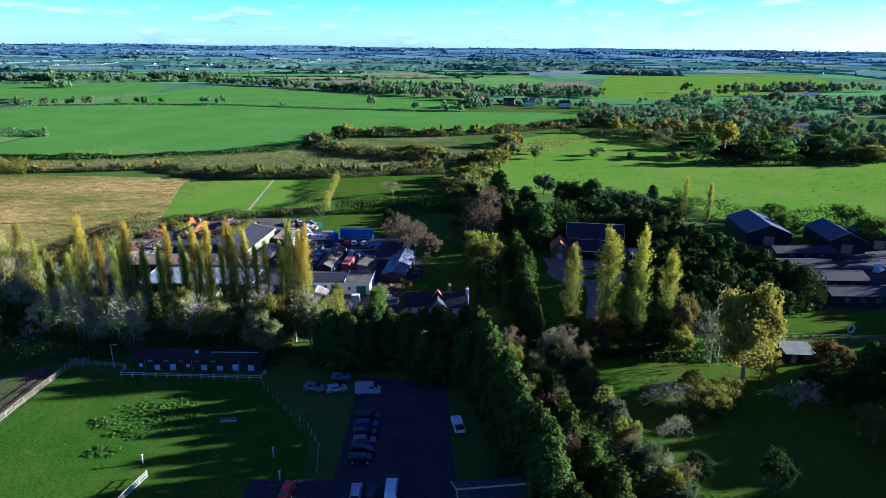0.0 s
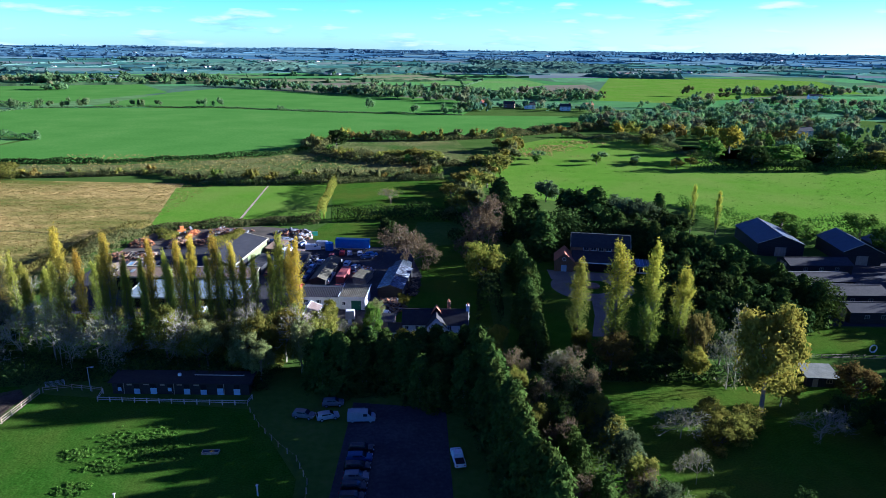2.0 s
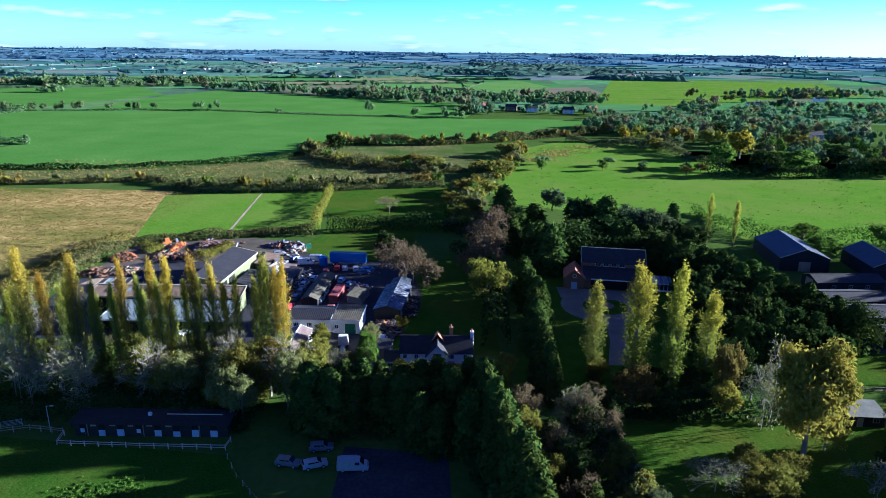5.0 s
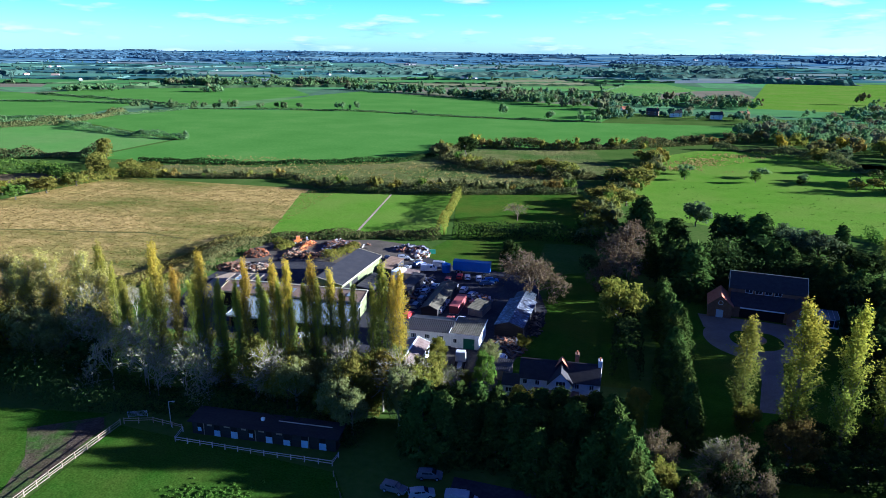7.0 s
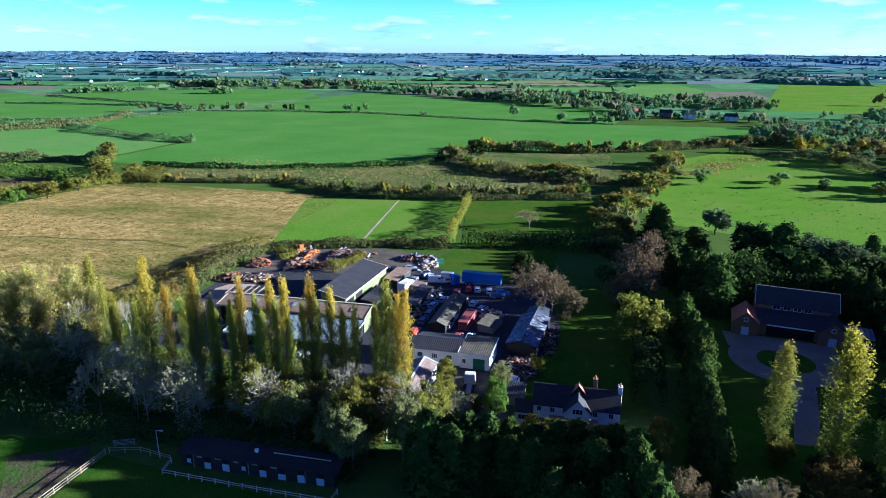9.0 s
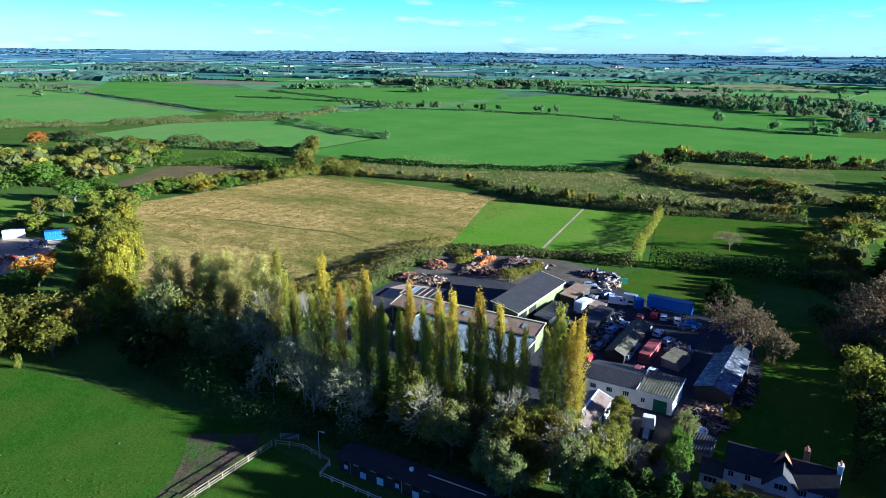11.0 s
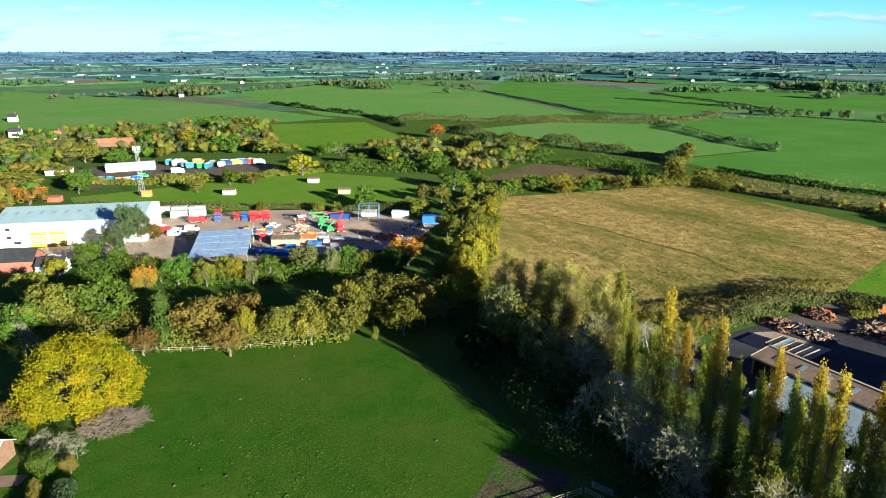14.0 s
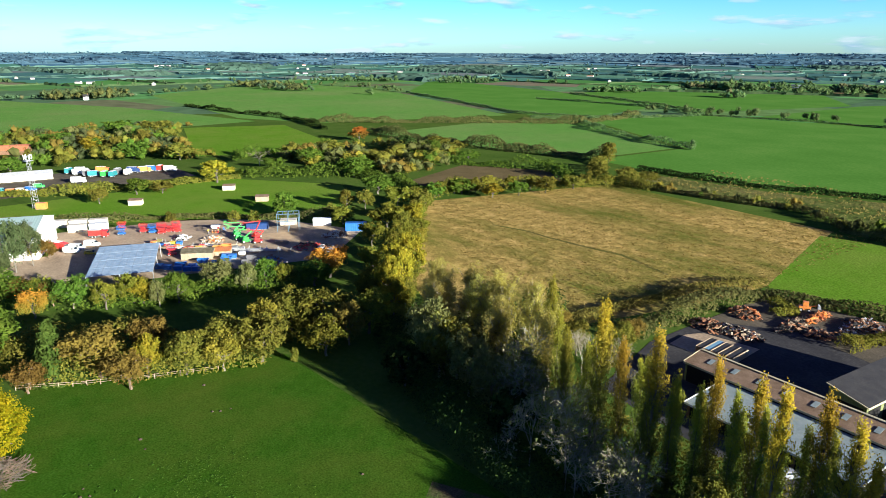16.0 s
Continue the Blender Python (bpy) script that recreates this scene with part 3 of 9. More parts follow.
ground_patch("path", [(-214, 231.6), (-199, 236), (-187, 236.2), (-174.4, 237.6), (-157, 240.8), (-145, 238.2), (-135.7, 236.2), (-135.7, 237.4), (-145, 239.8), (-157.6, 242.4), (-174.4, 239.4), (-187, 237.8), (-199, 237.6), (-214.4, 232.8)], 0.07, G_TRACK, "trodden dark track through rough grass", "path")
ground_patch("field", [(-130, 322), (-87, 332), (-59, 337), (-47, 264), (-81, 260), (-112, 251)], 0.07, G_FIELD_B, "mown bright green strip field")
ground_patch("field", [(-56, 336), (3, 352), (6, 289), (4, 262), (-44, 260)], 0.06, G_LAWN, "small orchard grass")
ground_patch("field", [(-238, 342), (-152, 358), (-60, 340), (0, 365), (20, 430), (10, 505), (-78, 500), (-93, 446), (-110, 417), (-183, 385), (-258, 376)], 0.04, G_STRIP, "scrubby strip of tan grass")
ground_patch("field", [(-308, 250), (-336, 312), (-290, 340), (-262, 326), (-272, 262)], 0.05, G_PLOUGH, "small brown ploughed field")
ground_patch("field", [(50, 484), (30, 420), (20, 350), (27, 314), (60, 298), (109, 290), (112, 258), (190, 252), (300, 330), (330, 430), (225, 402), (178, 408), (164, 490), (122, 536), (95, 538)], 0.05, G_FIELD_B, "bright green pasture with thistles")
ground_patch("field", [(-610, 1262), (-560, 1330), (-440, 1330), (-470, 1262)], 0.05, G_PLOUGH, "far brown ploughed field")
ground_patch("field", [(432, 1771), (1040, 1990), (729, 1175), (517, 1072), (315, 903), (206, 941)], 0.05, G_FIELD_B, "far bright green field")
ground_patch("field", [(60, 1100), (210, 1350), (180, 1650), (-60, 1400)], 0.05, G_FIELD_C, "far pale green field")
ground_patch("field", [(-79.5, 124), (-36, 119), (-23, 98), (-17, 40), (-79.5, 40)], 0.05, G_PADDOCK, "grazed green horse paddock")
ground_patch("field", [(-152, 119), (-84, 127), (-82, 40), (-125, 40), (-138, 58), (-167, 70), (-160, 90)], 0.05, G_PADDOCK, "open green paddock with molehills")
ground_patch("field", [(-95, 119.5), (-84, 126), (-81.5, 123), (-81.5, 92), (-84, 102), (-88.5, 112)], 0.055, G_MUDGRASS, "poached muddy grass along the fence", "mud")
ground_patch("field", [(-87, 122.5), (-84, 125.5), (-81.7, 122.8), (-81.7, 106), (-83, 114)], 0.06, G_MUD, "trodden brown mud along the fence", "mud")
ground_patch("lawn", [(22, 60), (24, 110), (28, 131), (62, 133), (98, 131), (110, 60)], 0.05, G_LAWN, "shaded garden lawn with trees", "lawn")
ground_patch("lawn", [(84, 144.5), (150, 144.5), (150, 161), (84, 161)], 0.05, G_LAWN, "green lawn before black barns", "lawn")
ground_patch("lawn", [(14, 138), (27, 138), (66, 150), (64, 220), (22, 222), (20, 180)], 0.05, G_LAWN, "shaded lawn of a large house", "lawn")
ground_patch("lawn", [(-13, 158), (13, 158), (13, 235), (-8, 226), (-6, 196)], 0.05, G_LAWN, "dark green cottage lawn", "lawn")
ground_patch("lawn", [(-51, 238), (-45, 258), (-10, 262), (-12, 232), (-22, 226), (-38, 229)], 0.07, G_LAWN, "green lawn behind a scrapyard", "lawn")
ground_patch("yard", [(-108, 192), (-108, 240), (-92, 247), (-70, 252), (-50, 247), (-40, 231), (-12, 226), (-6, 196), (-8, 163), (-14, 158), (-14, 149), (-31, 146), (-42, 160), (-100, 165)], 0.04, ASPHALT, "dark tarmac yard of a vehicle breaker", "yard")
ground_patch("yard", [(-108, 214), (-108, 240), (-92, 247), (-70, 252), (-50, 247), (-47, 236), (-56, 226), (-72, 222), (-90, 226)], 0.06, DIRT, "trodden brown dirt at the yard's back", "yard")
ground_patch("car_park", [(-17, 122), (1, 120), (4, 50), (-32, 50), (-30, 88), (-17, 88)], 0.09, ASPHALT, "worn tarmac car park", "car park")
ground_patch("forecourt", [(-31, 146), (-14, 149), (-14, 158), (-18, 168), (-37, 169), (-31, 160)], 0.07, DIRT, "worn dusty concrete forecourt", "yard")
ground_patch("hardstanding", [(-105.5, 202), (-103.5, 206.5), (-90.4, 208.8), (-89.6, 194.4), (-104.6, 194.6)], 0.09, CONCRETE, "pale worn concrete pad", "yard")
ground_patch("yard", [(-300, 88), (-293, 137), (-269, 168), (-237, 186), (-212, 160), (-222, 118), (-228, 86), (-252, 70), (-262, 20), (-280, 20), (-268, 84)], 0.05, CONCRETE, "sunlit concrete plant hire yard", "yard")
ground_patch("yard", [(-455, 55), (-380, 60), (-392, 168), (-430, 165)], 0.05, DIRT, "vehicle yard among trees", "yard")
ground_patch("path", [(-81.5, 262), (-80.5, 262), (-86.6, 329), (-87.4, 329)], 0.1, CONCRETE, "narrow pale worn path", "path")


def ring_patch(name, cx, cy, r0, r1, z, material, label, category):
    bm = bmesh.new()
    n = 40
    a = [bm.verts.new((cx + r0 * math.cos(2 * math.pi * i / n), cy + r0 * math.sin(2 * math.pi * i / n), z)) for i in range(n)]
    b = [bm.verts.new((cx + r1 * math.cos(2 * math.pi * i / n), cy + r1 * math.sin(2 * math.pi * i / n), z)) for i in range(n)]
    for i in range(n):
        j = (i + 1) % n
        bm.faces.new((a[i], b[i], b[j], a[j]))
    return tagged(part(name, bm, material), label, category, kind="structure")


ring_patch("driveway", 44, 189, 6.0, 12.0, 0.12, GRAVEL, "curved gravel turning circle", "driveway")
ground_patch("driveway", [(42, 181), (47, 178), (44, 165), (40.5, 154), (36.5, 154), (40, 167)], 0.1, GRAVEL, "gravel drive between poplars", "driveway")
ground_patch("driveway", [(33, 204), (57, 200), (56, 193), (33, 195)], 0.1, GRAVEL, "gravel forecourt of a house", "driveway")
ground_patch("yard", [(98, 162), (150, 162), (170, 215), (140, 225), (100, 205)], 0.05, ASPHALT, "earthy farmyard between barns", "yard")

# ---------------------------------------------------------------- trees
TREE_MESH = {}


def limb_path(a, b, r0, r1, rng, bend=0.12, n=3):
    pts = [np.array(a, float) + (np.array(b, float) - a) * i / n for i in range(n + 1)]
    span = np.linalg.norm(np.array(b, float) - a)
    for i in range(1, n):
        pts[i] = pts[i] + rng.normal(size=3) * span * bend * 0.4
    return [(pts[i], pts[i + 1], r0 + (r1 - r0) * i / n, r0 + (r1 - r0) * (i + 1) / n) for i in range(n)]


def round_shape(seed, count, leaf, gaps=1.0, long=1.4):
    """A broadleaf tree 12 m high and 12 m wide: limbs, lobes of clumps and loose sprays. Returns trunk quads, crown quads."""
    rng = np.random.default_rng(seed)
    segs = limb_path((0, 0, 0), (0.3, 0.2, 4.2), 0.34, 0.24, rng)
    lean = rng.uniform(0.88, 1.12, 3)
    lobes = []
    for i in range(9):
        a = i * 2.4 + rng.uniform(-0.5, 0.5)
        up = rng.uniform(-0.5, 0.95)
        flat = math.sqrt(max(0.05, 1 - up * up))
        lobes.append(np.array([0, 0, 6.3]) + np.array([math.cos(a) * flat, math.sin(a) * flat, up]) * np.array([3.3, 3.3, 3.5]) * lean * rng.uniform(0.8, 1.08))
    clumps = []
    for lobe in lobes:
        for _ in range(7):
            d = rng.normal(size=3)
            d[2] += 0.25
            d /= np.linalg.norm(d)
            c = lobe + d * rng.uniform(0.9, 2.15)
            c[2] = max(c[2], 1.2)
            clumps.append((c, rng.uniform(0.6, 1.25)))
    for lobe in lobes:
        segs += limb_path((0.2, 0.1, rng.uniform(2.5, 4.8)), lobe, 0.16, 0.06, rng)
    for c, r in clumps[::3]:
        near = min(lobes, key=lambda q: float(np.sum((q - c) ** 2)))
        segs += limb_path(near, c, 0.06, 0.025, rng, n=2)
    per = int(count * 0.88) // len(clumps)
    cs, os = [], []
    for c, r in clumps:
        d = rng.normal(size=(per, 3))
        d /= np.linalg.norm(d, axis=1, keepdims=True)
        rad = r * rng.uniform(0.25, 1.2, (per, 1)) * gaps
        cs.append(c + d * rad * np.array([1.1, 1.1, 0.9]))
        out = d + 0.9 * (c - np.array([0, 0, 5.5])) / 6.0
        os.append(out / np.linalg.norm(out, axis=1, keepdims=True))
    d = rng.normal(size=(count // 8, 3))
    d[:, 2] = d[:, 2] * 0.8 + 0.15
    d /= np.linalg.norm(d, axis=1, keepdims=True)
    cs.append(np.array([0, 0, 6.0]) + d * np.array([4.6, 4.6, 4.8]) * lean * rng.uniform(0.6, 0.95, (len(d), 1)))
    os.append(d)
    pts = np.concatenate(cs)
    pts[:, 2] = np.abs(pts[:, 2])
    return sticks(segs, 4), leaves(pts, np.concatenate(os), leaf, rng, long=long, wild=0.6)


def poplar_shape(seed, count, leaf):
    """A columnar poplar 24 m high and 4.6 m wide, with steep limbs."""
    rng = np.random.default_rng(seed)
    segs = limb_path((0, 0, 0), (0.1, 0, 22), 0.34, 0.05, rng, 0.01, 6)
    cs, os = [], []
    n = 150
    for i in range(n):
        z0 = 1.5 + 19.0 * (i / n) ** 0.9
        a = rng.uniform(0, 2 * math.pi)
        prof = 2.0 * math.sin(math.pi * min(1, (z0 + 4.5) / 27.0)) ** 0.8 * rng.uniform(0.5, 1.15)
        length = rng.uniform(3.0, 5.0) * (1.0 if z0 < 15 else 0.7)
        b = np.array([math.cos(a) * prof, math.sin(a) * prof, min(24.0, z0 + length)])
        if i % 4 == 0:
            segs += limb_path((0, 0, z0), b, 0.07, 0.02, rng, 0.05, 2)
        per = count // n
        t = rng.uniform(0.25, 1.05, (per, 1))
        base = np.array([0, 0, z0]) + (b - np.array([0, 0, z0])) * t
        d = rng.normal(size=(per, 3))
        d /= np.linalg.norm(d, axis=1, keepdims=True)
        cs.append(base + d * rng.uniform(0.05, 0.55, (per, 1)) * np.array([1, 1, 1.9]))
        out = d * 0.6 + np.array([math.cos(a), math.sin(a), 0.15])
        os.append(out / np.linalg.norm(out, axis=1, keepdims=True))
    return sticks(segs, 4), leaves(np.concatenate(cs), np.concatenate(os), leaf, rng)


def conifer_shape(seed, count, leaf):
    """A dense conifer 12 m high and 7 m wide, with drooping sprays."""
    rng = np.random.default_rng(seed)
    segs = limb_path((0, 0, 0), (0, 0, 11.6), 0.26, 0.03, rng, 0.01, 4)
    cs, os, n = [], [], 150
    for i in range(n):
        h = (i / n) ** 1.15
        z = 0.4 + 11.0 * h
        a = i * 2.4 + rng.uniform(-0.4, 0.4)
        r = (3.5 * (1 - h) ** 0.52 + 0.1) * rng.uniform(0.72, 1.12)
        tip = np.array([math.cos(a) * r, math.sin(a) * r, z - 0.22 * r + rng.uniform(-0.1, 0.5)])
        if i % 5 == 0:
            segs += limb_path((0, 0, z), tip, 0.05, 0.015, rng, 0.02, 1)
        per = count // n
        t = rng.uniform(0.35, 1.05, (per, 1)) ** 0.7
        side = np.array([-math.sin(a), math.cos(a), 0])
        p = np.array([0, 0, z]) + (tip - np.array([0, 0, z])) * t + side * rng.normal(size=(per, 1)) * 0.32 * (0.4 + t) + np.array([0, 0, 1.0]) * rng.normal(size=(per, 1)) * 0.22
        cs.append(p)
        os.append(np.tile(np.array([math.cos(a), math.sin(a), 0.7]), (per, 1)))
    return sticks(segs, 4), leaves(np.concatenate(cs), np.concatenate(os), leaf, rng, long=2.2, wild=0.4)


def bare_shape(seed, depth=5, leafy=220):
    """A nearly leafless tree 12 m high and 12 m wide: limbs, branches and fine twigs."""
    rng = np.random.default_rng(seed)
    segs, tips = [], []

    def grow(p, d, length, r, level):
        q = p + d * length
        segs.append((p, q, r, r * 0.66))
        if level == depth:
            tips.append(q)
            return
        k = 4 if level == 0 else 2 if level == 5 else 3
        for i in range(k):
            e = d + rng.normal(size=3) * (0.62 if level else 0.75)
            e[2] += 0.12
            e /= np.linalg.norm(e)
            grow(q if i else p + d * length * 0.7, e, length * rng.uniform(0.62, 0.86), r * 0.55, level + 1)

    grow(np.zeros(3), np.array([0.03, 0.0, 1.0]), 2.9, 0.27, 0)
    pts = np.array([s[1] for s in segs])
    sc = np.array([6.0 / np.percentile(np.abs(pts[:, 0]), 98), 6.0 / np.percentile(np.abs(pts[:, 1]), 98), 12.0 / pts[:, 2].max()])
    segs = [(a * sc, b * sc, max(r * 0.6, 0.028), max(s * 0.6, 0.021)) for a, b, r, s in segs]
    tips = np.array(tips) * sc
    pick = tips[rng.integers(0, len(tips), leafy)] + rng.normal(size=(leafy, 3)) * 0.25
    return sticks(segs, 3), leaves(pick, np.tile([0, 0, 1.0], (leafy, 1)), 0.3, rng, wild=1.5)


def sparse_shape(seed, count, leaf):
    """A tall thin-crowned tree 20 m high and 9 m wide: fine upright branches with few leaves."""
    rng = np.random.default_rng(seed)
    segs = limb_path((0, 0, 0), (0.2, 0, 17), 0.24, 0.04, rng, 0.02, 5)
    cs = []
    for i in range(60):
        z0 = rng.uniform(3, 15)
        a = rng.uniform(0, 2 * math.pi)
        r = rng.uniform(1.2, 4.5) * (1 - 0.35 * z0 / 16)
        b = np.array([math.cos(a) * r, math.sin(a) * r, min(20, z0 + rng.uniform(2.5, 6.5))])
        segs += limb_path((0.1, 0, z0), b, 0.07, 0.03, rng, 0.1, 3)
        for k in range(7):
            t = rng.uniform(0.4, 1.0)
            p = np.array([0.1, 0, z0]) + (b - np.array([0.1, 0, z0])) * t
            q = p + rng.normal(size=3) * np.array([0.5, 0.5, 0.4]) + np.array([0, 0, 0.9])
            segs.append((p, q, 0.03, 0.018))
            m = max(1, count // 420)
            cs.append(q + rng.normal(size=(m, 3)) * 0.45)
    cs = np.concatenate(cs)
    return sticks(segs, 3), leaves(cs, np.tile([0.3, 0, 0.8], (len(cs), 1)), leaf, rng, wild=1.2)


def shrub_shape(seed, count, leaf):
    """A bush 6 m high and 6 m wide, leafy to the ground."""
    rng = np.random.default_rng(seed)
    segs, cs, os = [], [], []
    for i in range(22):
        a = rng.uniform(0, 2 * math.pi)
        r = rng.uniform(0.3, 2.4)
        c = np.array([math.cos(a) * r, math.sin(a) * r, rng.uniform(0.7, 5.2) * (1 - 0.1 * r)])
        segs += limb_path((0, 0, 0), c, 0.08, 0.02, rng, 0.15, 2)
        d = rng.normal(size=(count // 22, 3))
        d /= np.linalg.norm(d, axis=1, keepdims=True)
        cs.append(c + d * rng.uniform(0.4, 1.15, (len(d), 1)))
        o = d + 0.6 * (c - np.array([0, 0, 2.0])) / 3
        os.append(o / np.linalg.norm(o, axis=1, keepdims=True))
    c = np.concatenate(cs)
    c[:, 2] = np.abs(c[:, 2])
    return sticks(segs, 3), leaves(c, np.concatenate(os), leaf, rng)


def dome_shape(seed, count, leaf):
    """A broad domed tree 14 m high and 24 m wide, leafy down to the grass."""
    rng = np.random.default_rng(seed)
    segs = limb_path((0, 0, 0), (0.2, 0.1, 5), 0.5, 0.3, rng)
    cs, os, n = [], [], 190
    for i in range(n):
        d = rng.normal(size=3)
        d[2] = abs(d[2]) * 0.9 + 0.02
        d /= np.linalg.norm(d)
        c = d * np.array([10.3, 10.3, 11.4]) * rng.uniform(0.8, 1.0) + np.array([0, 0, 1.2])
        if i % 4 == 0:
            segs += limb_path((0.1, 0.1, rng.uniform(2, 5)), c, 0.2, 0.05, rng)
        per = count // n
        e = rng.normal(size=(per, 3))
        e /= np.linalg.norm(e, axis=1, keepdims=True)
        cs.append(c + e * rng.uniform(0.9, 1.9) * rng.uniform(0.3, 1.1, (per, 1)))
        o = e * 0.7 + d
        os.append(o / np.linalg.norm(o, axis=1, keepdims=True))
    for i in range(3000):
        d = rng.normal(size=3)
        d[2] = abs(d[2])
        d /= np.linalg.norm(d)
        cs.append((d * np.array([9.5, 9.5, 11.0]) * rng.uniform(0.75, 0.95) + np.array([0, 0, 1.2]))[None])
        os.append(d[None])
    c = np.concatenate(cs)
    c[:, 2] = np.abs(c[:, 2])
    return sticks(segs, 5), leaves(c, np.concatenate(os), leaf, rng)


# kind: shape, size of the shape, leaf material, bark, name, label, category
KINDS = {
    "round_green": ("round", L_GREEN, BARK, "broadleaf_tree", "rounded broadleaf tree with dense green leaves", "tree"),
    "round_olive": ("round", L_OLIVE, BARK, "broadleaf_tree", "rounded broadleaf tree turning olive in autumn", "tree"),
    "round_yellow": ("round", L_GOLD, BARK, "broadleaf_tree", "broadleaf tree with dull yellow autumn leaves", "tree"),
    "round_yellowgreen": ("round", L_YGREEN, BARK, "broadleaf_tree", "broad tree with thin yellow-green autumn leaves", "tree"),
    "round_russet": ("round", L_RUSSET, BARK, "broadleaf_tree", "broadleaf tree with orange-tipped autumn crown", "tree"),
    "round_brown": ("round", L_BROWN, BARK, "broadleaf_tree", "broadleaf tree with dull brown autumn leaves", "tree"),
    "round_dark": ("round", L_DARK, BARK, "evergreen_tree", "dark evergreen tree standing in shade", "tree"),
    "round_grey": ("round", L_GREY, BARK, "broadleaf_tree", "grey-green willow-like tree with soft crown", "tree"),
    "round_pale": ("round", L_PALE, TWIG, "broadleaf_tree", "pale grey-green tree with thinning leaves", "tree"),
    "round_bronze": ("round", L_BRONZE, TWIG, "broadleaf_tree", "tall tree with thinning bronze-yellow leaves", "tree"),
    "round_dull": ("round", L_DULL, TWIG_B, "broadleaf_tree", "dull brown tree with withering leaves", "tree"),
    "bare": ("bare", L_PALE, TWIG, "bare_tree", "leafless tree with pale grey twigs", "tree"),
    "bare_brown": ("bare", L_TWIG, TWIG_B, "bare_tree", "leafless tree with a rounded brown twiggy crown", "tree"),
    "sparse": ("sparse", L_STRAW, TWIG, "sparse_tree", "tall thin tree with few yellowing leaves", "tree"),
    "sparse2": ("bare", L_YGREEN, TWIG_B, "orchard_tree", "old orchard tree with a thin crown", "tree"),
    "dome_yellow": ("dome", L_YELLOW, BARK, "broadleaf_tree", "broad domed tree in bright yellow autumn leaf", "tree"),
    "shrub": ("shrub", L_OLIVE, BARK, "shrub", "leafy olive-green shrub under taller trees", "shrub"),
    "shrub_green": ("shrub", L_GREEN, BARK, "shrub", "leafy green garden shrub", "shrub"),
    "conifer": ("conifer", L_CONIFER, BARK, "conifer_tree", "dense dark green conifer with drooping sprays", "tree"),
    "poplar": ("poplar", L_POPLAR, BARK, "poplar_tree", "tall columnar poplar with a yellowing top", "tree"),
    "poplar_green": ("poplar", L_POPLAR_G, BARK, "poplar_tree", "tall columnar poplar with pale green leaves", "tree"),
    "poplar_garden": ("poplar", L_POPLAR_L, BARK, "poplar_tree", "tall columnar poplar with yellow-green leaves", "tree"),
    "poplar_gold": ("poplar", L_POPLAR_Y, BARK, "poplar_tree", "tall columnar poplar in golden autumn leaf", "tree"),
}
BASE_SIZE = {"dome": (14, 24), "round": (12, 12), "bare": (12, 12), "sparse": (20, 9), "shrub": (6, 6), "conifer": (12, 7), "poplar": (24, 4.8)}
plant_rng = random.Random(7)


def tree_meshes(shape, variant, coarse, leaf_mat, bark):
    key = (shape, variant, coarse, leaf_mat.name, bark.name)
    if key not in TREE_MESH:
        seed = 100 + variant * 17 + len(shape)
        if shape == "round":
            full = 1.9 if leaf_mat is L_BRONZE and coarse == 0 else 1.0
            t, c = round_shape(seed, int((7000, 4300, 1500)[coarse] * full), (0.31, 0.38, 0.72)[coarse])
        elif shape == "dome":
            t, c = dome_shape(seed, 38000, 0.24)
        elif shape == "poplar":
            t, c = poplar_shape(seed, (8200, 7600, 1500)[coarse], (0.19, 0.2, 0.6)[coarse])
        elif shape == "conifer":
            t, c = conifer_shape(seed, (4500, 2200, 1100)[coarse], (0.28, 0.4, 0.6)[coarse])
        elif shape == "bare":
            t, c = bare_shape(seed, 4 if coarse == 2 else 6, 150 if coarse == 2 else 2600 if leaf_mat is L_TWIG else 420)
        elif shape == "sparse":
            t, c = sparse_shape(seed, 8400, 0.24)
        else:
            t, c = shrub_shape(seed, (3400, 1700, 800)[coarse], (0.22, 0.33, 0.5)[coarse])
        TREE_MESH[key] = (quads("trunk", t, bark), quads("crown", c, leaf_mat))
    return TREE_MESH[key]


def plant(kind, x, y, h, w):
    shape, leaf_mat, bark, name, label, category = KINDS[kind]
    far = math.hypot(x + 10, y - 45)
    coarse = 0 if far < 135 else 1 if far < 260 else 2
    if name == "evergreen_tree":
        coarse = 1 if far < 125 else 2
    trunk, crown = tree_meshes(shape, plant_rng.randrange(4), coarse, leaf_mat, bark)
    bh, bw = BASE_SIZE[shape]
    k = w / bw * (0.84 if shape == "poplar" else 1.0) * plant_rng.uniform(0.97, 1.08)
    ob = thing(name, x, y, -0.05, plant_rng.uniform(0, 360), label, category, scale=(k, k, h / bh))
    mesh_part("trunk", trunk, ob)
    mesh_part("crown", crown, ob)
    return ob


def grove(kind, rows):
    """Trees at x, y with height and width."""
    for x, y, h, w in rows:
        plant(kind, x, y, h, w)


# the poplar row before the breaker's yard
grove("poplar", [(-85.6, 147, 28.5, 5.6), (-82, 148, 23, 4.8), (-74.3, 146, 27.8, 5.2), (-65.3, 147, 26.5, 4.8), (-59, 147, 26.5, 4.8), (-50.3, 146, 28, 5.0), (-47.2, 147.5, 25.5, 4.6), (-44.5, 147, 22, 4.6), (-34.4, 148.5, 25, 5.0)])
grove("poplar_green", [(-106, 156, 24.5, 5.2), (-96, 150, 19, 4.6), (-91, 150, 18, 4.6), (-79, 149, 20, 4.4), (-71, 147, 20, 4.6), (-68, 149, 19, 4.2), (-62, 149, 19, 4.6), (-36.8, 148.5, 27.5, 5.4)])
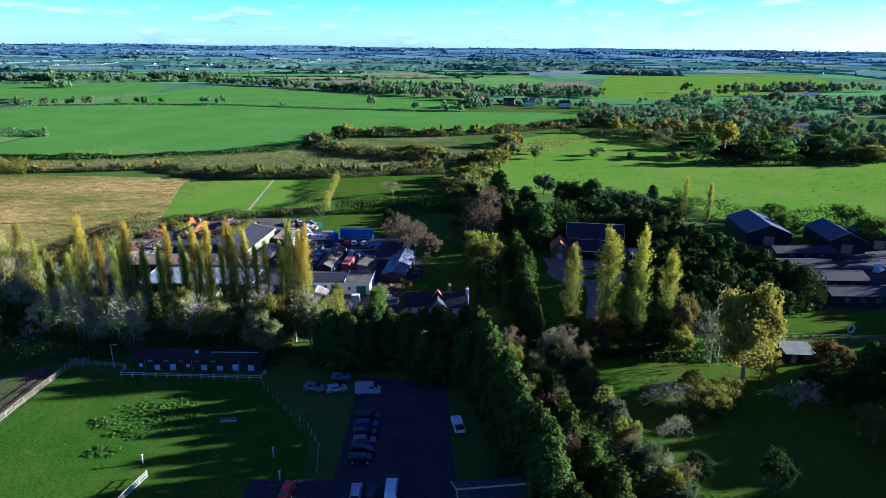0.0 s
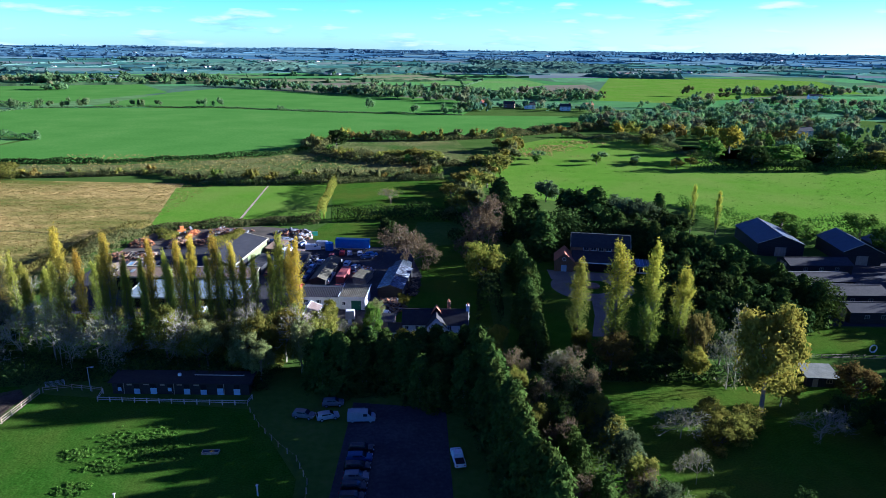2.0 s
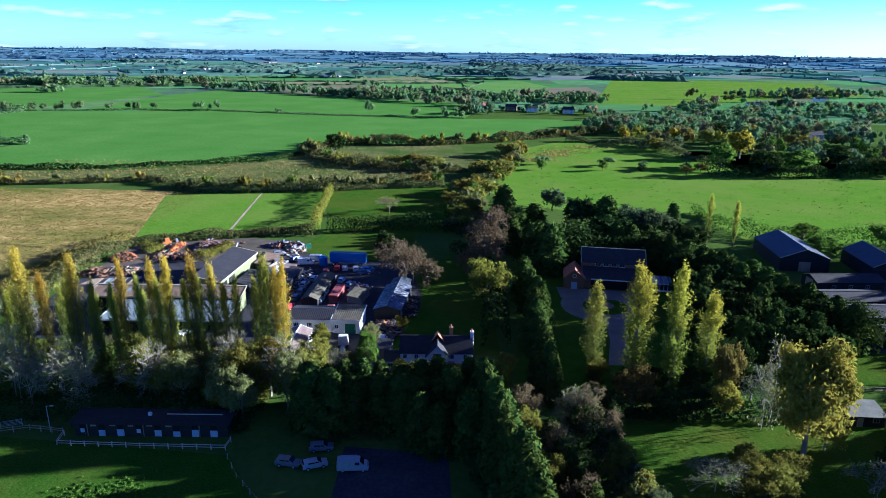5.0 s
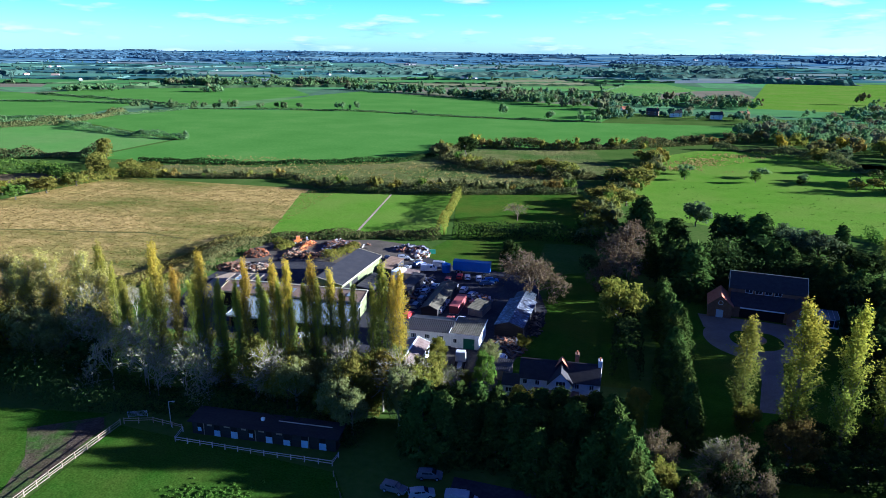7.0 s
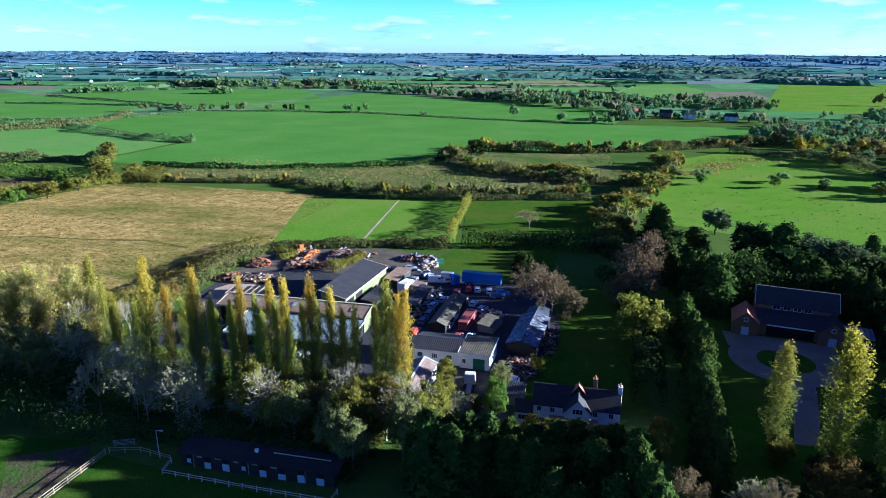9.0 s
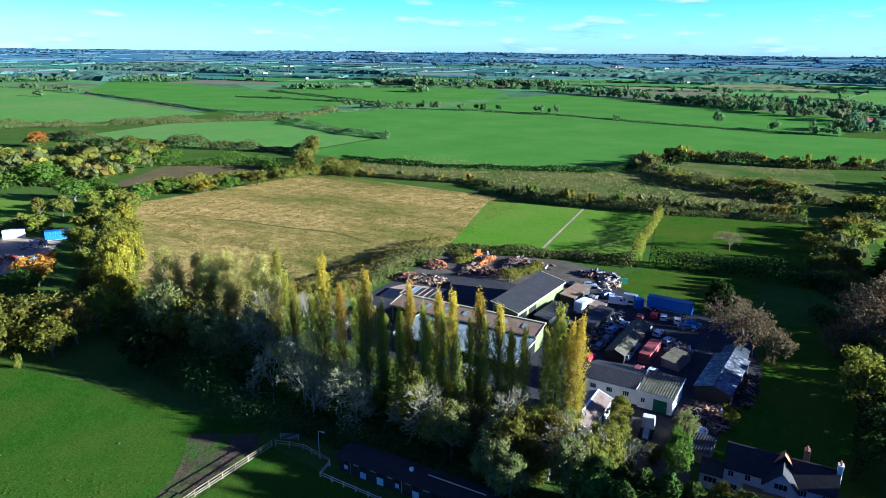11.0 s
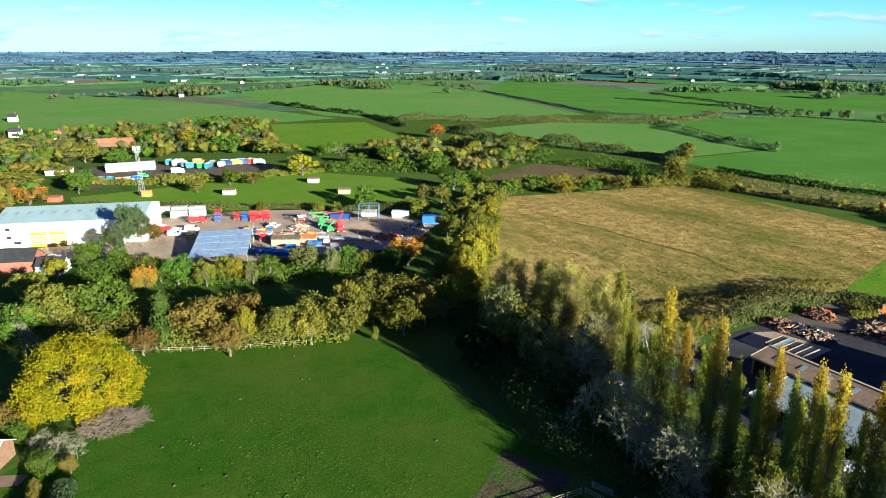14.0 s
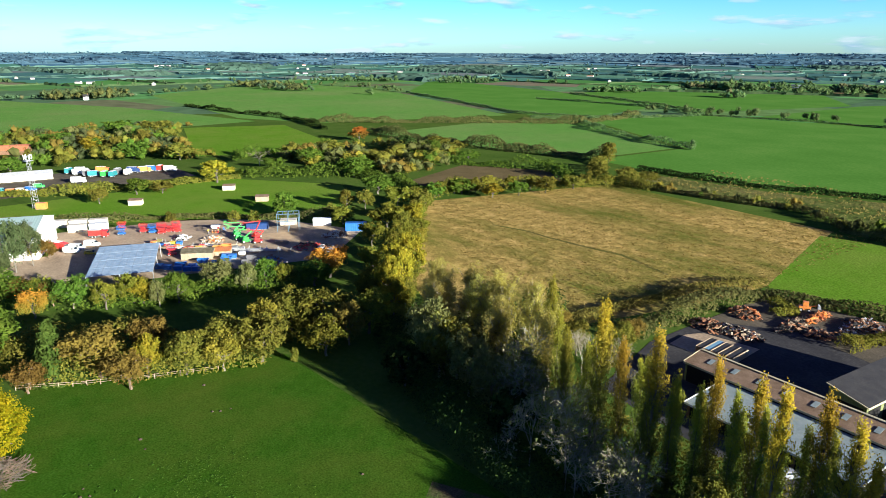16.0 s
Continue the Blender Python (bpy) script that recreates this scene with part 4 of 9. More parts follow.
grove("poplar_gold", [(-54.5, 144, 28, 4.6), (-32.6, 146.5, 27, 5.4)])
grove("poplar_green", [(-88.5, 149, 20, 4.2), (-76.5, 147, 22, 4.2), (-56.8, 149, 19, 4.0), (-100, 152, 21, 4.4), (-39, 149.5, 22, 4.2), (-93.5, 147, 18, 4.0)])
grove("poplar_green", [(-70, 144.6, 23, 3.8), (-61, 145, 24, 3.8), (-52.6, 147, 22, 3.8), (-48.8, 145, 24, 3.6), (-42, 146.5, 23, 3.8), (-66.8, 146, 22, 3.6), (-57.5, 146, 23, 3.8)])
grove("round_olive", [(-113, 172, 9, 9), (-108, 181, 8, 8), (-117, 166, 10, 9), (-104, 172, 8, 7)])
grove("round_dull", [(-110, 188, 7, 7), (-121, 175, 8, 8)])
grove("bare", [(-99, 172, 10, 8), (-106, 166, 11, 9)])
# poplars in the garden of the large house
grove("poplar_green", [(31.3, 149, 21.8, 7.6)])
grove("poplar_garden", [(38.3, 142.5, 28, 9.8), (45, 140, 28.8, 7.2), (53, 143, 22.4, 6.8), (93, 246, 20, 4.0), (103, 247, 17.5, 4.0)])
# belt
grove("bare", [(-89, 135, 13, 11), (-81, 135, 11, 9), (-74, 137, 12, 11), (-68, 135, 10, 8), (-98, 141, 15, 12), (-79, 135, 11, 12), (-106, 144, 16, 13), (-86, 141, 14, 12)])
grove("shrub", [(-57, 146, 8, 6), (-37, 138, 6, 6), (-43, 133, 6, 6), (-27, 156, 6, 5), (-113, 148, 9, 9), (-68, 143, 8, 8)])
grove("round_olive", [(-49, 138, 9, 7), (-29, 137, 9, 9), (-120, 143, 15, 14), (-123, 142, 15, 12)])
grove("round_green", [(-44, 142, 9, 6), (-16, 147, 11, 5)])
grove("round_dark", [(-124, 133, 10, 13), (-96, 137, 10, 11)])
grove("round_pale", [(-123, 141, 16.5, 12), (-118, 146, 14, 11), (-105, 140, 15, 11), (-101, 145, 14, 11), (-129, 143, 16, 12), (-113, 141, 15.5, 11), (-49, 139, 10, 9), (-44, 141, 10, 9), (-53, 143, 10, 8), (-46, 149, 10, 8), (-38, 146, 9, 8), (-56, 138, 9, 9)])
grove("sparse", [(-120, 156, 20, 9), (-116, 161, 19, 8), (-125, 153, 19, 9), (-137, 151, 19, 9), (-130, 155, 20, 9), (-111, 155, 20, 8), (-115, 150, 18, 8), (-133, 149, 17, 8), (-103, 152, 19, 7), (-141, 153, 18, 9)])
# column
grove("round_yellowgreen", [(-260, 217, 11, 15), (-230, 193, 12, 17), (-194, 176, 15, 14), (-215, 178, 10, 12), (-186, 162, 11.5, 11), (-168, 150, 12, 11), (-249, 184, 8, 12)])
for k in range(15):
    t = (k + 0.5) / 15
    plant(("round_yellowgreen", "round_olive", "round_bronze", "round_yellowgreen", "round_yellow")[k % 5], -264 + 112 * t + (2.4 if k % 2 else -2.0), 231 - 84 * t + (1.5 if k % 3 else -1.5), 8.5 + 2.2 * math.sin(k * 2.3), 9.5 + 1.5 * math.cos(k * 1.7))
grove("round_green", [(-291, 225, 11, 17), (-337, 237, 11, 19), (-190, 144, 9, 12)])
grove("round_yellow", [(-170, 161, 16.5, 11), (-176, 168, 16, 11), (-163, 153, 16, 10)])
grove("round_yellowgreen", [(-151, 140, 12, 13)])
grove("round_russet", [(-194, 151, 11, 15)])
# rowfront
grove("round_olive", [(-151, 113, 13, 14), (-156, 107, 13, 13), (-155, 98, 11, 12), (-185, 52, 15, 18), (-157, 131, 13, 18), (-163, 125, 12, 14)])
grove("round_bronze", [(-152, 105, 11, 11), (-158, 116, 12, 12)])
grove("round_yellow", [(-158, 91, 11, 8)])
grove("round_dull", [(-164, 83, 12, 15), (-155, 87, 9, 11), (-165, 70, 8, 8)])
grove("conifer", [(-168, 75, 14, 8)])
grove("round_green", [(-185, 64, 15, 20), (-182, 47, 12, 14)])
grove("bare", [(-176, 47, 9, 7)])
grove("round_yellowgreen", [(-146, 126, 11, 13)])
grove("round_dull", [(-170, 94, 10, 10), (-148, 133, 11, 10)])
grove("shrub", [(-147, 119, 4, 2)])
# rowback
grove("round_green", [(-199, 108, 9, 10), (-211, 84, 10, 11), (-237, 62, 11, 13), (-197, 132, 9, 8), (-230, 70, 10, 10)])
grove("round_yellow", [(-204, 100, 9, 9), (-233, 53, 7, 8)])
grove("round_russet", [(-209, 75, 9, 9)])
grove("round_olive", [(-216, 47, 10, 12)])
grove("round_pale", [(-202, 120, 10, 13), (-196, 126, 9, 8), (-199, 103, 9, 5)])
grove("round_yellowgreen", [(-206, 98, 9, 10), (-205, 91, 9, 9), (-220, 78, 9, 9), (-194, 137, 8, 8)])
grove("round_dull", [(-224, 74, 8, 9), (-216, 80, 8, 8), (-265, 84, 8, 8)])
grove("round_grey", [(-254, 74, 17, 10), (-259, 79, 16, 9), (-248, 70, 14, 9)])
grove("round_yellow", [(-238, 53, 6, 8), (-268, 80, 7, 8)])
grove("shrub", [(-277, 150, 6, 6), (-272, 156, 6, 5), (-293, 129, 5, 5), (-264, 186, 7, 6)])
grove("round_green", [(-278, 172, 10, 11), (-370, 62, 11, 13)])
grove("round_olive", [(-272, 198, 9, 8), (-268, 205, 10, 10)])
# woodleft
grove("round_green", [(-388, 64, 9, 16), (-273, 170, 8, 12), (-357, 130, 8, 13), (-386, 211, 8, 14), (-550, 122, 12, 25), (-475, 153, 12, 27), (-625, 172, 12, 30), (-535, 43, 12, 23), (-452, 85, 10, 17)])
grove("round_yellow", [(-365, 171, 12, 20), (-529, 138, 12, 21), (-618, 59, 10, 13)])
grove("round_olive", [(-345, 112, 8, 11), (-353, 141, 7, 14), (-612, 198, 12, 30), (-473, 68, 12, 21), (-491, 32, 14, 27), (-387, 39, 12, 24), (-454, 176, 11, 23)])
grove("bare", [(-404, 209, 10, 21)])
grove("round_russet", [(-355, 42, 9, 20)])
# woodmid
grove("round_russet", [(-471, 314, 11, 18)])
grove("round_dark", [(-398, 309, 12, 19)])
grove("round_olive", [(-389, 329, 11, 20), (-372, 329, 11, 23), (-423, 266, 11, 23), (-366, 269, 10, 21), (-246, 293, 8, 14), (-245, 311, 8, 14), (-290, 391, 13, 14), (-255, 339, 10, 18), (-239, 345, 9, 17), (-235, 356, 7, 15)])
grove("round_green", [(-391, 236, 11, 21), (-343, 240, 10, 22), (-359, 297, 9, 18), (-345, 322, 9, 18), (-268, 242, 9, 13), (-268, 258, 9, 16), (-249, 278, 8, 13)])
grove("round_yellow", [(-253, 265, 8, 13)])
# garden
grove("shrub", [(32.5, 147, 6, 6), (56, 114, 6, 7), (53, 110, 6, 8), (48, 108, 6, 7), (34, 82, 5, 8)])
grove("round_brown", [(55.5, 137.5, 15, 7), (82, 124, 9, 11), (36, 135, 10.5, 10)])
grove("round_bronze", [(53.5, 133.5, 7.5, 7)])
grove("bare", [(25, 129, 9, 7), (58.5, 129, 13.5, 9), (61, 131, 17.5, 9), (43, 111, 7, 9), (68, 111, 7, 9), (41, 98, 7, 6)])
grove("round_bronze", [(61.8, 120.5, 23, 16.5), (66.5, 122.5, 8, 7)])
grove("round_olive", [(49, 114, 7, 8)])
grove("conifer", [(86, 119, 11, 8)])
grove("round_dark", [(52, 86, 8, 7), (80, 111, 8, 10), (74, 114, 8, 9), (40, 88, 6, 6), (42, 133.5, 6, 9), (48, 134.5, 6, 9), (51, 143, 6, 9), (42, 141, 6, 9), (61, 139, 8, 9), (37, 142, 6, 8), (31, 131, 7, 8), (28.5, 122, 6, 7)])
# second row of garden trees
grove("round_dark", [(25, 125, 8, 7), (27, 116, 8, 7), (34, 91, 6, 6)])
grove("bare", [(24, 129, 9, 7), (33, 84, 8, 7)])
grove("round_olive", [(27.5, 111, 9, 7), (29, 104, 9.5, 7), (30.5, 94, 9, 7), (33.5, 82, 8, 7)])
grove("round_grey", [(28.5, 107.5, 8, 6.5), (29.8, 99, 9, 7), (31.8, 88.5, 8.5, 7), (34.5, 78, 8, 7)])
grove("bare_brown", [(26, 126.5, 10, 8), (28, 120, 8.5, 6.5), (36, 85, 6.5, 6), (30.5, 91, 8, 6)])
# row1d
grove("round_yellowgreen", [(11, 136, 11, 6), (14, 121, 9, 6), (13, 124, 6, 5)])
grove("round_olive", [(14, 119, 9, 6), (16, 108, 10, 6), (17, 90, 8, 4)])
# bushes along the far side of the rough field
grove("round_yellowgreen", [(-270, 246, 8, 9), (-267, 266, 8, 9), (-262, 284, 8, 8), (-250, 312, 7, 8), (-241, 331, 7, 8)])
grove("round_olive", [(-271, 256, 9, 10), (-258, 294, 7, 8), (-246, 321, 7, 8)])
grove("round_bronze", [(-268, 275, 9, 10), (-254, 303, 7, 8)])
# mid
grove("bare_brown", [(13, 220, 20, 15), (-11, 202, 15, 15), (16, 227, 15, 13), (-9, 205, 13, 13), (10.5, 216, 13, 10)])
grove("round_yellowgreen", [(12, 186, 15.5, 14)])
grove("round_dark", [(-19, 225, 11, 8), (-73, 457, 13, 20), (115, 402, 4, 7)])
grove("sparse2", [(-23, 292, 8, 14)])
grove("round_olive", [(20, 382, 10, 20), (29, 376, 11, 20), (41, 455, 10, 20), (11, 333, 9, 17), (4, 304, 8, 13), (6, 275, 9, 11), (10, 288, 10, 12), (22, 331, 8, 17), (-18, 410, 9, 18), (-7, 396, 9, 17), (-31, 416, 7, 18), (138, 393, 6, 10), (150, 403, 6, 10)])
grove("round_green", [(57, 404, 6, 8), (93, 404, 6, 8)])
# dark
grove("round_dark", [(52, 264, 15, 19), (82, 236, 13, 17), (78, 210, 12, 17), (77, 182, 9, 15), (59, 244, 12, 22), (68, 230, 11, 20)])
grove("conifer", [(60, 259, 16, 16), (83, 254, 15, 9), (24, 289, 13, 13), (27, 253, 13, 11), (34, 263, 12, 14), (33, 218, 16, 15), (82, 203, 11, 13), (87, 199, 11, 11), (90, 191, 10, 10), (91, 180, 10, 11), (93, 170, 9, 9), (81, 172, 9, 14), (86, 166, 8, 12)])
grove("round_grey", [(69, 258, 14, 20), (76, 251, 14, 18), (47, 300, 12, 13)])
# right
grove("round_yellow", [(196, 457, 20, 23)])
grove("round_green", [(168, 418, 16, 22), (207, 406, 14, 30), (129, 249, 9, 13), (129, 236, 10, 15), (156, 244, 11, 15), (150, 221, 12, 14)])
grove("round_dark", [(183, 394, 14, 20), (229, 574, 14, 29), (242, 424, 14, 22), (235, 446, 13, 19)])
grove("round_olive", [(150, 489, 11, 17), (261, 401, 12, 28)])
grove("round_grey", [(164, 487, 10, 13)])
# conifer rows beside the car park and round the cottage
con_rng = random.Random(3)


def conifer_row(pts, step, h, w, jitter=0.8, kind="conifer"):
    for (x0, y0), (x1, y1) in zip(pts, pts[1:]):
        n = max(1, round(math.hypot(x1 - x0, y1 - y0) / step))
        for i in range(n):
            t = (i + 0.5) / n
            k = con_rng.uniform(0.84, 1.08)
            plant(kind, x0 + (x1 - x0) * t + con_rng.uniform(-jitter, jitter), y0 + (y1 - y0) * t + con_rng.uniform(-jitter, jitter), h * k, w * con_rng.uniform(0.9, 1.15))


conifer_row([(7.5, 134), (9, 119), (11.5, 104), (13.5, 90), (16.5, 74), (19, 60)], 3.6, 14.2, 8.6)
conifer_row([(18, 122), (20, 106), (22, 92), (26, 74)], 8.5, 9.5, 6.5)
grove("bare_brown", [(18.5, 117, 9, 7), (20.5, 103, 9, 7), (22, 90, 8, 7), (16, 128, 9, 7)])
conifer_row([(23.5, 200), (23, 182), (22.5, 165), (22, 150), (20.5, 137)], 4.6, 12.5, 7.0, 1.4)
conifer_row([(-26, 133.5), (-10, 134.5), (7, 135.5)], 3.4, 11.0, 7.8)
conifer_row([(-26, 127.5), (-10, 128.5), (8, 128.5)], 3.8, 12.0, 8.5)
conifer_row([(-6, 122.5), (6, 121.5)], 4.0, 11.0, 8.0)
conifer_row([(23, 236), (25, 262), (25, 292)], 4.6, 14, 9)
# two unseen rows east of the garden, added to shade its lawn
conifer_row([(113, 62), (113, 92), (116, 126)], 4.2, 17, 10)
conifer_row([(122, 70), (124, 118)], 5.0, 18, 11)
conifer_row([(30, 240), (31, 214)], 6.0, 13, 9)
conifer_row([(66, 226), (76, 205), (86, 184), (96, 162)], 4.0, 12.5, 9)
conifer_row([(26, 226), (44, 232), (64, 230)], 4.5, 13, 9.0)
# dark mass between the poplars and the barns
grove("round_dark", [(60, 146, 12, 10), (67, 152, 13, 11), (75, 150, 12, 10), (84, 152, 11, 10), (62, 160, 13, 11), (70, 164, 14, 11), (79, 163, 13, 11), (64, 174, 13, 11), (72, 178, 14, 12), (80, 174, 13, 11), (66, 188, 13, 11), (74, 192, 13, 11), (69, 202, 12, 10), (56, 154, 9, 9), (88, 166, 12, 10)])
grove("conifer", [(64, 152, 13, 8), (73, 157, 13, 8), (76, 170, 14, 8), (67, 182, 14, 8), (58, 168, 9, 7), (83, 158, 12, 8)])
# lit trees before the poplar row
grove("round_olive", [(-60, 139, 13.5, 10.1), (-52, 136, 12.2, 8.96), (-33, 141, 13.5, 8.96), (-26, 142, 12.2, 7.84), (-40, 144, 10.8, 7.84)])
grove("round_green", [(-38, 138, 10.8, 7.84)])
grove("bare", [(-57, 137, 13.5, 10.1), (-30, 139, 14.9, 10.1), (-22, 146, 8, 7), (-41, 141, 13.5, 10.1), (-84, 138, 14.9, 11.2), (-72, 139, 13.5, 10.1), (-102, 146, 17.6, 11.2)])
grove("round_yellowgreen", [(-28, 160, 6.75, 5.6), (-10, 170.4, 5, 4.5)])
grove("round_pale", [(-17, 160.5, 7, 6)])
grove("shrub", [(-37, 150, 6.75, 5.6), (-28, 151, 5.4, 5.6), (-25, 148, 5.4, 5.6), (-20, 152, 4, 4)])
# trees standing to the east, past the garden
grove("round_dark", [(92, 118, 12, 11), (98, 108, 13, 12), (90, 100, 11, 11), (102, 96, 13, 12), (95, 86, 12, 12), (106, 120, 13, 12), (108, 106, 14, 13), (88, 76, 12, 12), (100, 70, 13, 12), (72, 78, 9, 9), (64, 70, 9, 9), (84, 90, 9, 9)])
grove("round_olive", [(112, 132, 12, 12), (76, 100, 8, 9), (110, 84, 13, 12), (120, 112, 14, 13)])
# lit trees between the stables, the poplars and the cottage
grove("round_pale", [(-50, 135.6, 12.2, 8.96), (-41, 132.5, 12.2, 8.96), (-29.5, 134, 12.2, 7.84), (-37, 130, 9.45, 7.84)])
grove("round_olive", [(-38.4, 135.5, 14.9, 10.1), (-26.5, 140, 12.2, 7.84), (-3.7, 141, 8, 7)])
grove("round_bronze", [(-34, 139, 13.5, 8.96), (-8.5, 139.5, 8.5, 7), (13.7, 149.6, 5.5, 5), (3.8, 145.6, 5, 5)])
# unseen trees east of the farm, added to shade its lawn and yard
grove("round_dark", [(142, 132, 14, 13), (150, 140, 15, 13), (146, 150, 15, 13), (152, 160, 15, 13), (147, 168, 14, 12), (152, 178, 15, 13), (156, 190, 15, 13), (158, 201, 15, 13), (162, 212, 15, 13), (168, 183, 16, 14), (170, 198, 16, 14)])
# the broad golden tree at the paddock corner
plant("dome_yellow", -149, 57, 15, 25)
grove("shrub_green", [(-127, 51, 4.5, 5), (-139, 47, 5, 6)])
grove("bare", [(-131, 53, 4, 6), (-134, 51, 4, 5), (-128, 56, 4, 5)])
grove("round_dull", [(-124, 55, 3.5, 3.5), (-141, 44, 7, 8)])

# ---------------------------------------------------------------- hedges and woods
def leaf_hedge(name, pts, width, height, leaf, per_m, material, label, seed=1, rough=0.35, kind="stuff", category="hedge"):
    """An uneven hedge of leaves along a line of points."""
    rng = np.random.default_rng(seed)
    p = np.array(pts, float)
    d = np.diff(p, axis=0)
    ln = np.hypot(d[:, 0], d[:, 1])
    total = ln.sum()
    n = int(total * per_m * 1.7)
    s = rng.uniform(0, total, n)
    cum = np.r_[0, np.cumsum(ln)]
    i = np.clip(np.searchsorted(cum, s, side="right") - 1, 0, len(ln) - 1)
    f = ((s - cum[i]) / ln[i])[:, None]
    base = p[i] + d[i] * f
    nrm = np.stack([-d[i, 1], d[i, 0]], 1) / ln[i][:, None]
    ph = rng.uniform(0, 6.28, 4)
    lump = 1 + rough * (np.sin(s / 7.3 + ph[0]) * 0.5 + np.sin(s / 3.1 + ph[1]) * 0.3 + np.sin(s / 17.0 + ph[2]) * 0.6)
    a = rng.uniform(0, math.pi, n)
    r = rng.uniform(0.72, 1.08, n)
    off = np.cos(a) * width / 2 * r * (0.7 + 0.3 * lump)
    z = np.abs(np.sin(a)) ** 0.7 * height * lump * r
    c = np.c_[base + nrm * off[:, None], z]
    o = np.c_[nrm * np.cos(a)[:, None], np.sin(a) * 0.9 + 0.1]
    ob = mesh_part(name, quads(name, leaves(c, o, leaf, rng, wild=0.55), material))
    return tagged(ob, label, category, kind=kind)


def tree_stand(name, spots, material, per, leaf, label, seed=1, ground=None):
    """A stand of far trees as one body of foliage for each leaf colour; spots: x, y, height, width."""
    if isinstance(material, list):
        deal = random.Random(seed)
        hand = [[] for _ in material]
        for s in spots:
            hand[deal.randrange(len(material))].append(s)
        for k, m in enumerate(material):
            if hand[k]:
                tree_stand(name, hand[k], m, per, leaf, label, seed * 7 + k, ground)
        return
    rng = np.random.default_rng(seed)
    cs, os, verts, tris = [], [], [], []
    count = 0
    for x, y, h, w in spots:
        k = 2 if per < 60 else 6 if leaf < 1.0 else 4
        spread, girth = (0.33, 0.2) if per > 60 else (0.25, 0.27)
        z0 = ground(x, y) if ground else 0.0
        for _ in range(k):
            b = np.array([rng.uniform(-spread, spread) * w, rng.uniform(-spread, spread) * w, h * rng.uniform(0.25, 0.75)])
            size = np.array([w * girth, w * girth, min(h * (girth + 0.06), b[2])]) * rng.uniform(0.75, 1.25)
            verts.append(GEM * size * rng.uniform(0.45, 0.95 if leaf < 0.9 else 1.15, (len(GEM), 1)) + b + np.array([x, y, z0]))
            tris.append(GEM_FACES + count)
            count += len(GEM)
            d = rng.normal(size=(int(per * 0.95) // k, 3))
            d[:, 2] = d[:, 2] * 0.9 + 0.2
            d /= np.linalg.norm(d, axis=1, keepdims=True)
            c = b + d * size * rng.uniform(0.7, 1.4, (len(d), 1))
            c[:, 2] = np.maximum(c[:, 2], 0.3)
            cs.append(c + np.array([x, y, z0]))
            os.append(d)
    sprays = leaves(np.concatenate(cs), np.concatenate(os), leaf * 0.85, rng, long=1.2, wild=0.25).reshape(-1, 3)
    ob = mesh_part(name, triangles(name, np.concatenate(verts + [sprays]), np.concatenate(tris + [np.arange(len(sprays)).reshape(-1, 3) + count]), material))
    return tagged(ob, label, "woods", kind="stuff")


leaf_hedge("hedge", [(-268, 236), (-274, 258), (-262, 286), (-238, 336), (-217, 338)], 6, 5.5, 0.6, 26, L_OLIVE, "tall olive hedgerow round a rough field", 2)
leaf_hedge("hedge", [(-238, 340), (-190, 348), (-152, 357), (-128, 340)], 6, 2.6, 0.5, 30, L_HEDGE, "overgrown hedgerow of mixed shrubs", 3)
leaf_hedge("hedge", [(-128, 336), (-95, 332), (-60, 337), (-30, 346), (0, 352)], 7, 3.6, 0.5, 40, L_HEDGE, "thick hedgerow above the strip field", 4, 0.5)
leaf_hedge("hedge", [(-128, 345), (-95, 350), (-60, 352), (-20, 362)], 6, 2.8, 0.5, 28, L_HEDGE, "brown thorn hedge behind the strip field", 44, 0.5)
leaf_hedge("hedge", [(-262, 384), (-197, 390), (-150, 408), (-110, 423), (-93, 452)], 4, 2.6, 0.7, 14, L_DARK, "low dark hedge along a crop field", 5)
leaf_hedge("hedge", [(-93, 452), (-78, 508), (-50, 503), (-10, 504), (38, 525), (87, 560), (143, 594)], 10, 5, 0.7, 42, L_HEDGE, "tall overgrown hedge with bushes", 6, 0.5)
leaf_hedge("hedge", [(-84, 440), (-60, 415), (-30, 400), (0, 395), (30, 400)], 12, 4, 0.6, 36, L_HEDGE, "belt of scrub between fields", 7, 0.6)
leaf_hedge("hedge", [(-497, 580), (-414, 523), (-347, 496), (-300, 486)], 6, 4, 0.9, 9, L_FARWOOD, "dark hedge running into a crop field", 8, 0.5)
leaf_hedge("hedge", [(-441, 722), (-465, 650), (-492, 584), (-520, 540), (-470, 654)], 5, 3, 1.0, 7, L_FARWOOD, "trimmed dark hedge between fields", 9, 0.5)
leaf_hedge("hedge", [(-446, 728), (-330, 755), (-250, 758), (-113, 720), (20, 705)], 3, 1.6, 0.9, 5, L_FARWOOD, "low clipped hedge between crop fields", 10)
leaf_hedge("hedge", [(-808, 902), (-660, 850), (-537, 799), (-467, 764)], 4, 2.5, 1.2, 5, L_FARWOOD, "low dark hedge between far fields", 11)
leaf_hedge("hedge", [(-890, 298), (-760, 318), (-674, 338), (-600, 336), (-554, 326)], 6, 4, 1.1, 8, L_DARK, "lane hedge with bushes", 12, 0.5)
leaf_hedge("hedge", [(-626, 340), (-559, 423), (-505, 500), (-462, 548), (-474, 654)], 8, 5, 0.9, 18, L_HEDGE, "tall field hedge with small trees", 13, 0.6)
leaf_hedge("hedge", [(-985, 690), (-760, 630), (-578, 577), (-500, 610)], 4, 2.5, 1.1, 6, L_FARWOOD, "trimmed dark hedge between fields", 14)
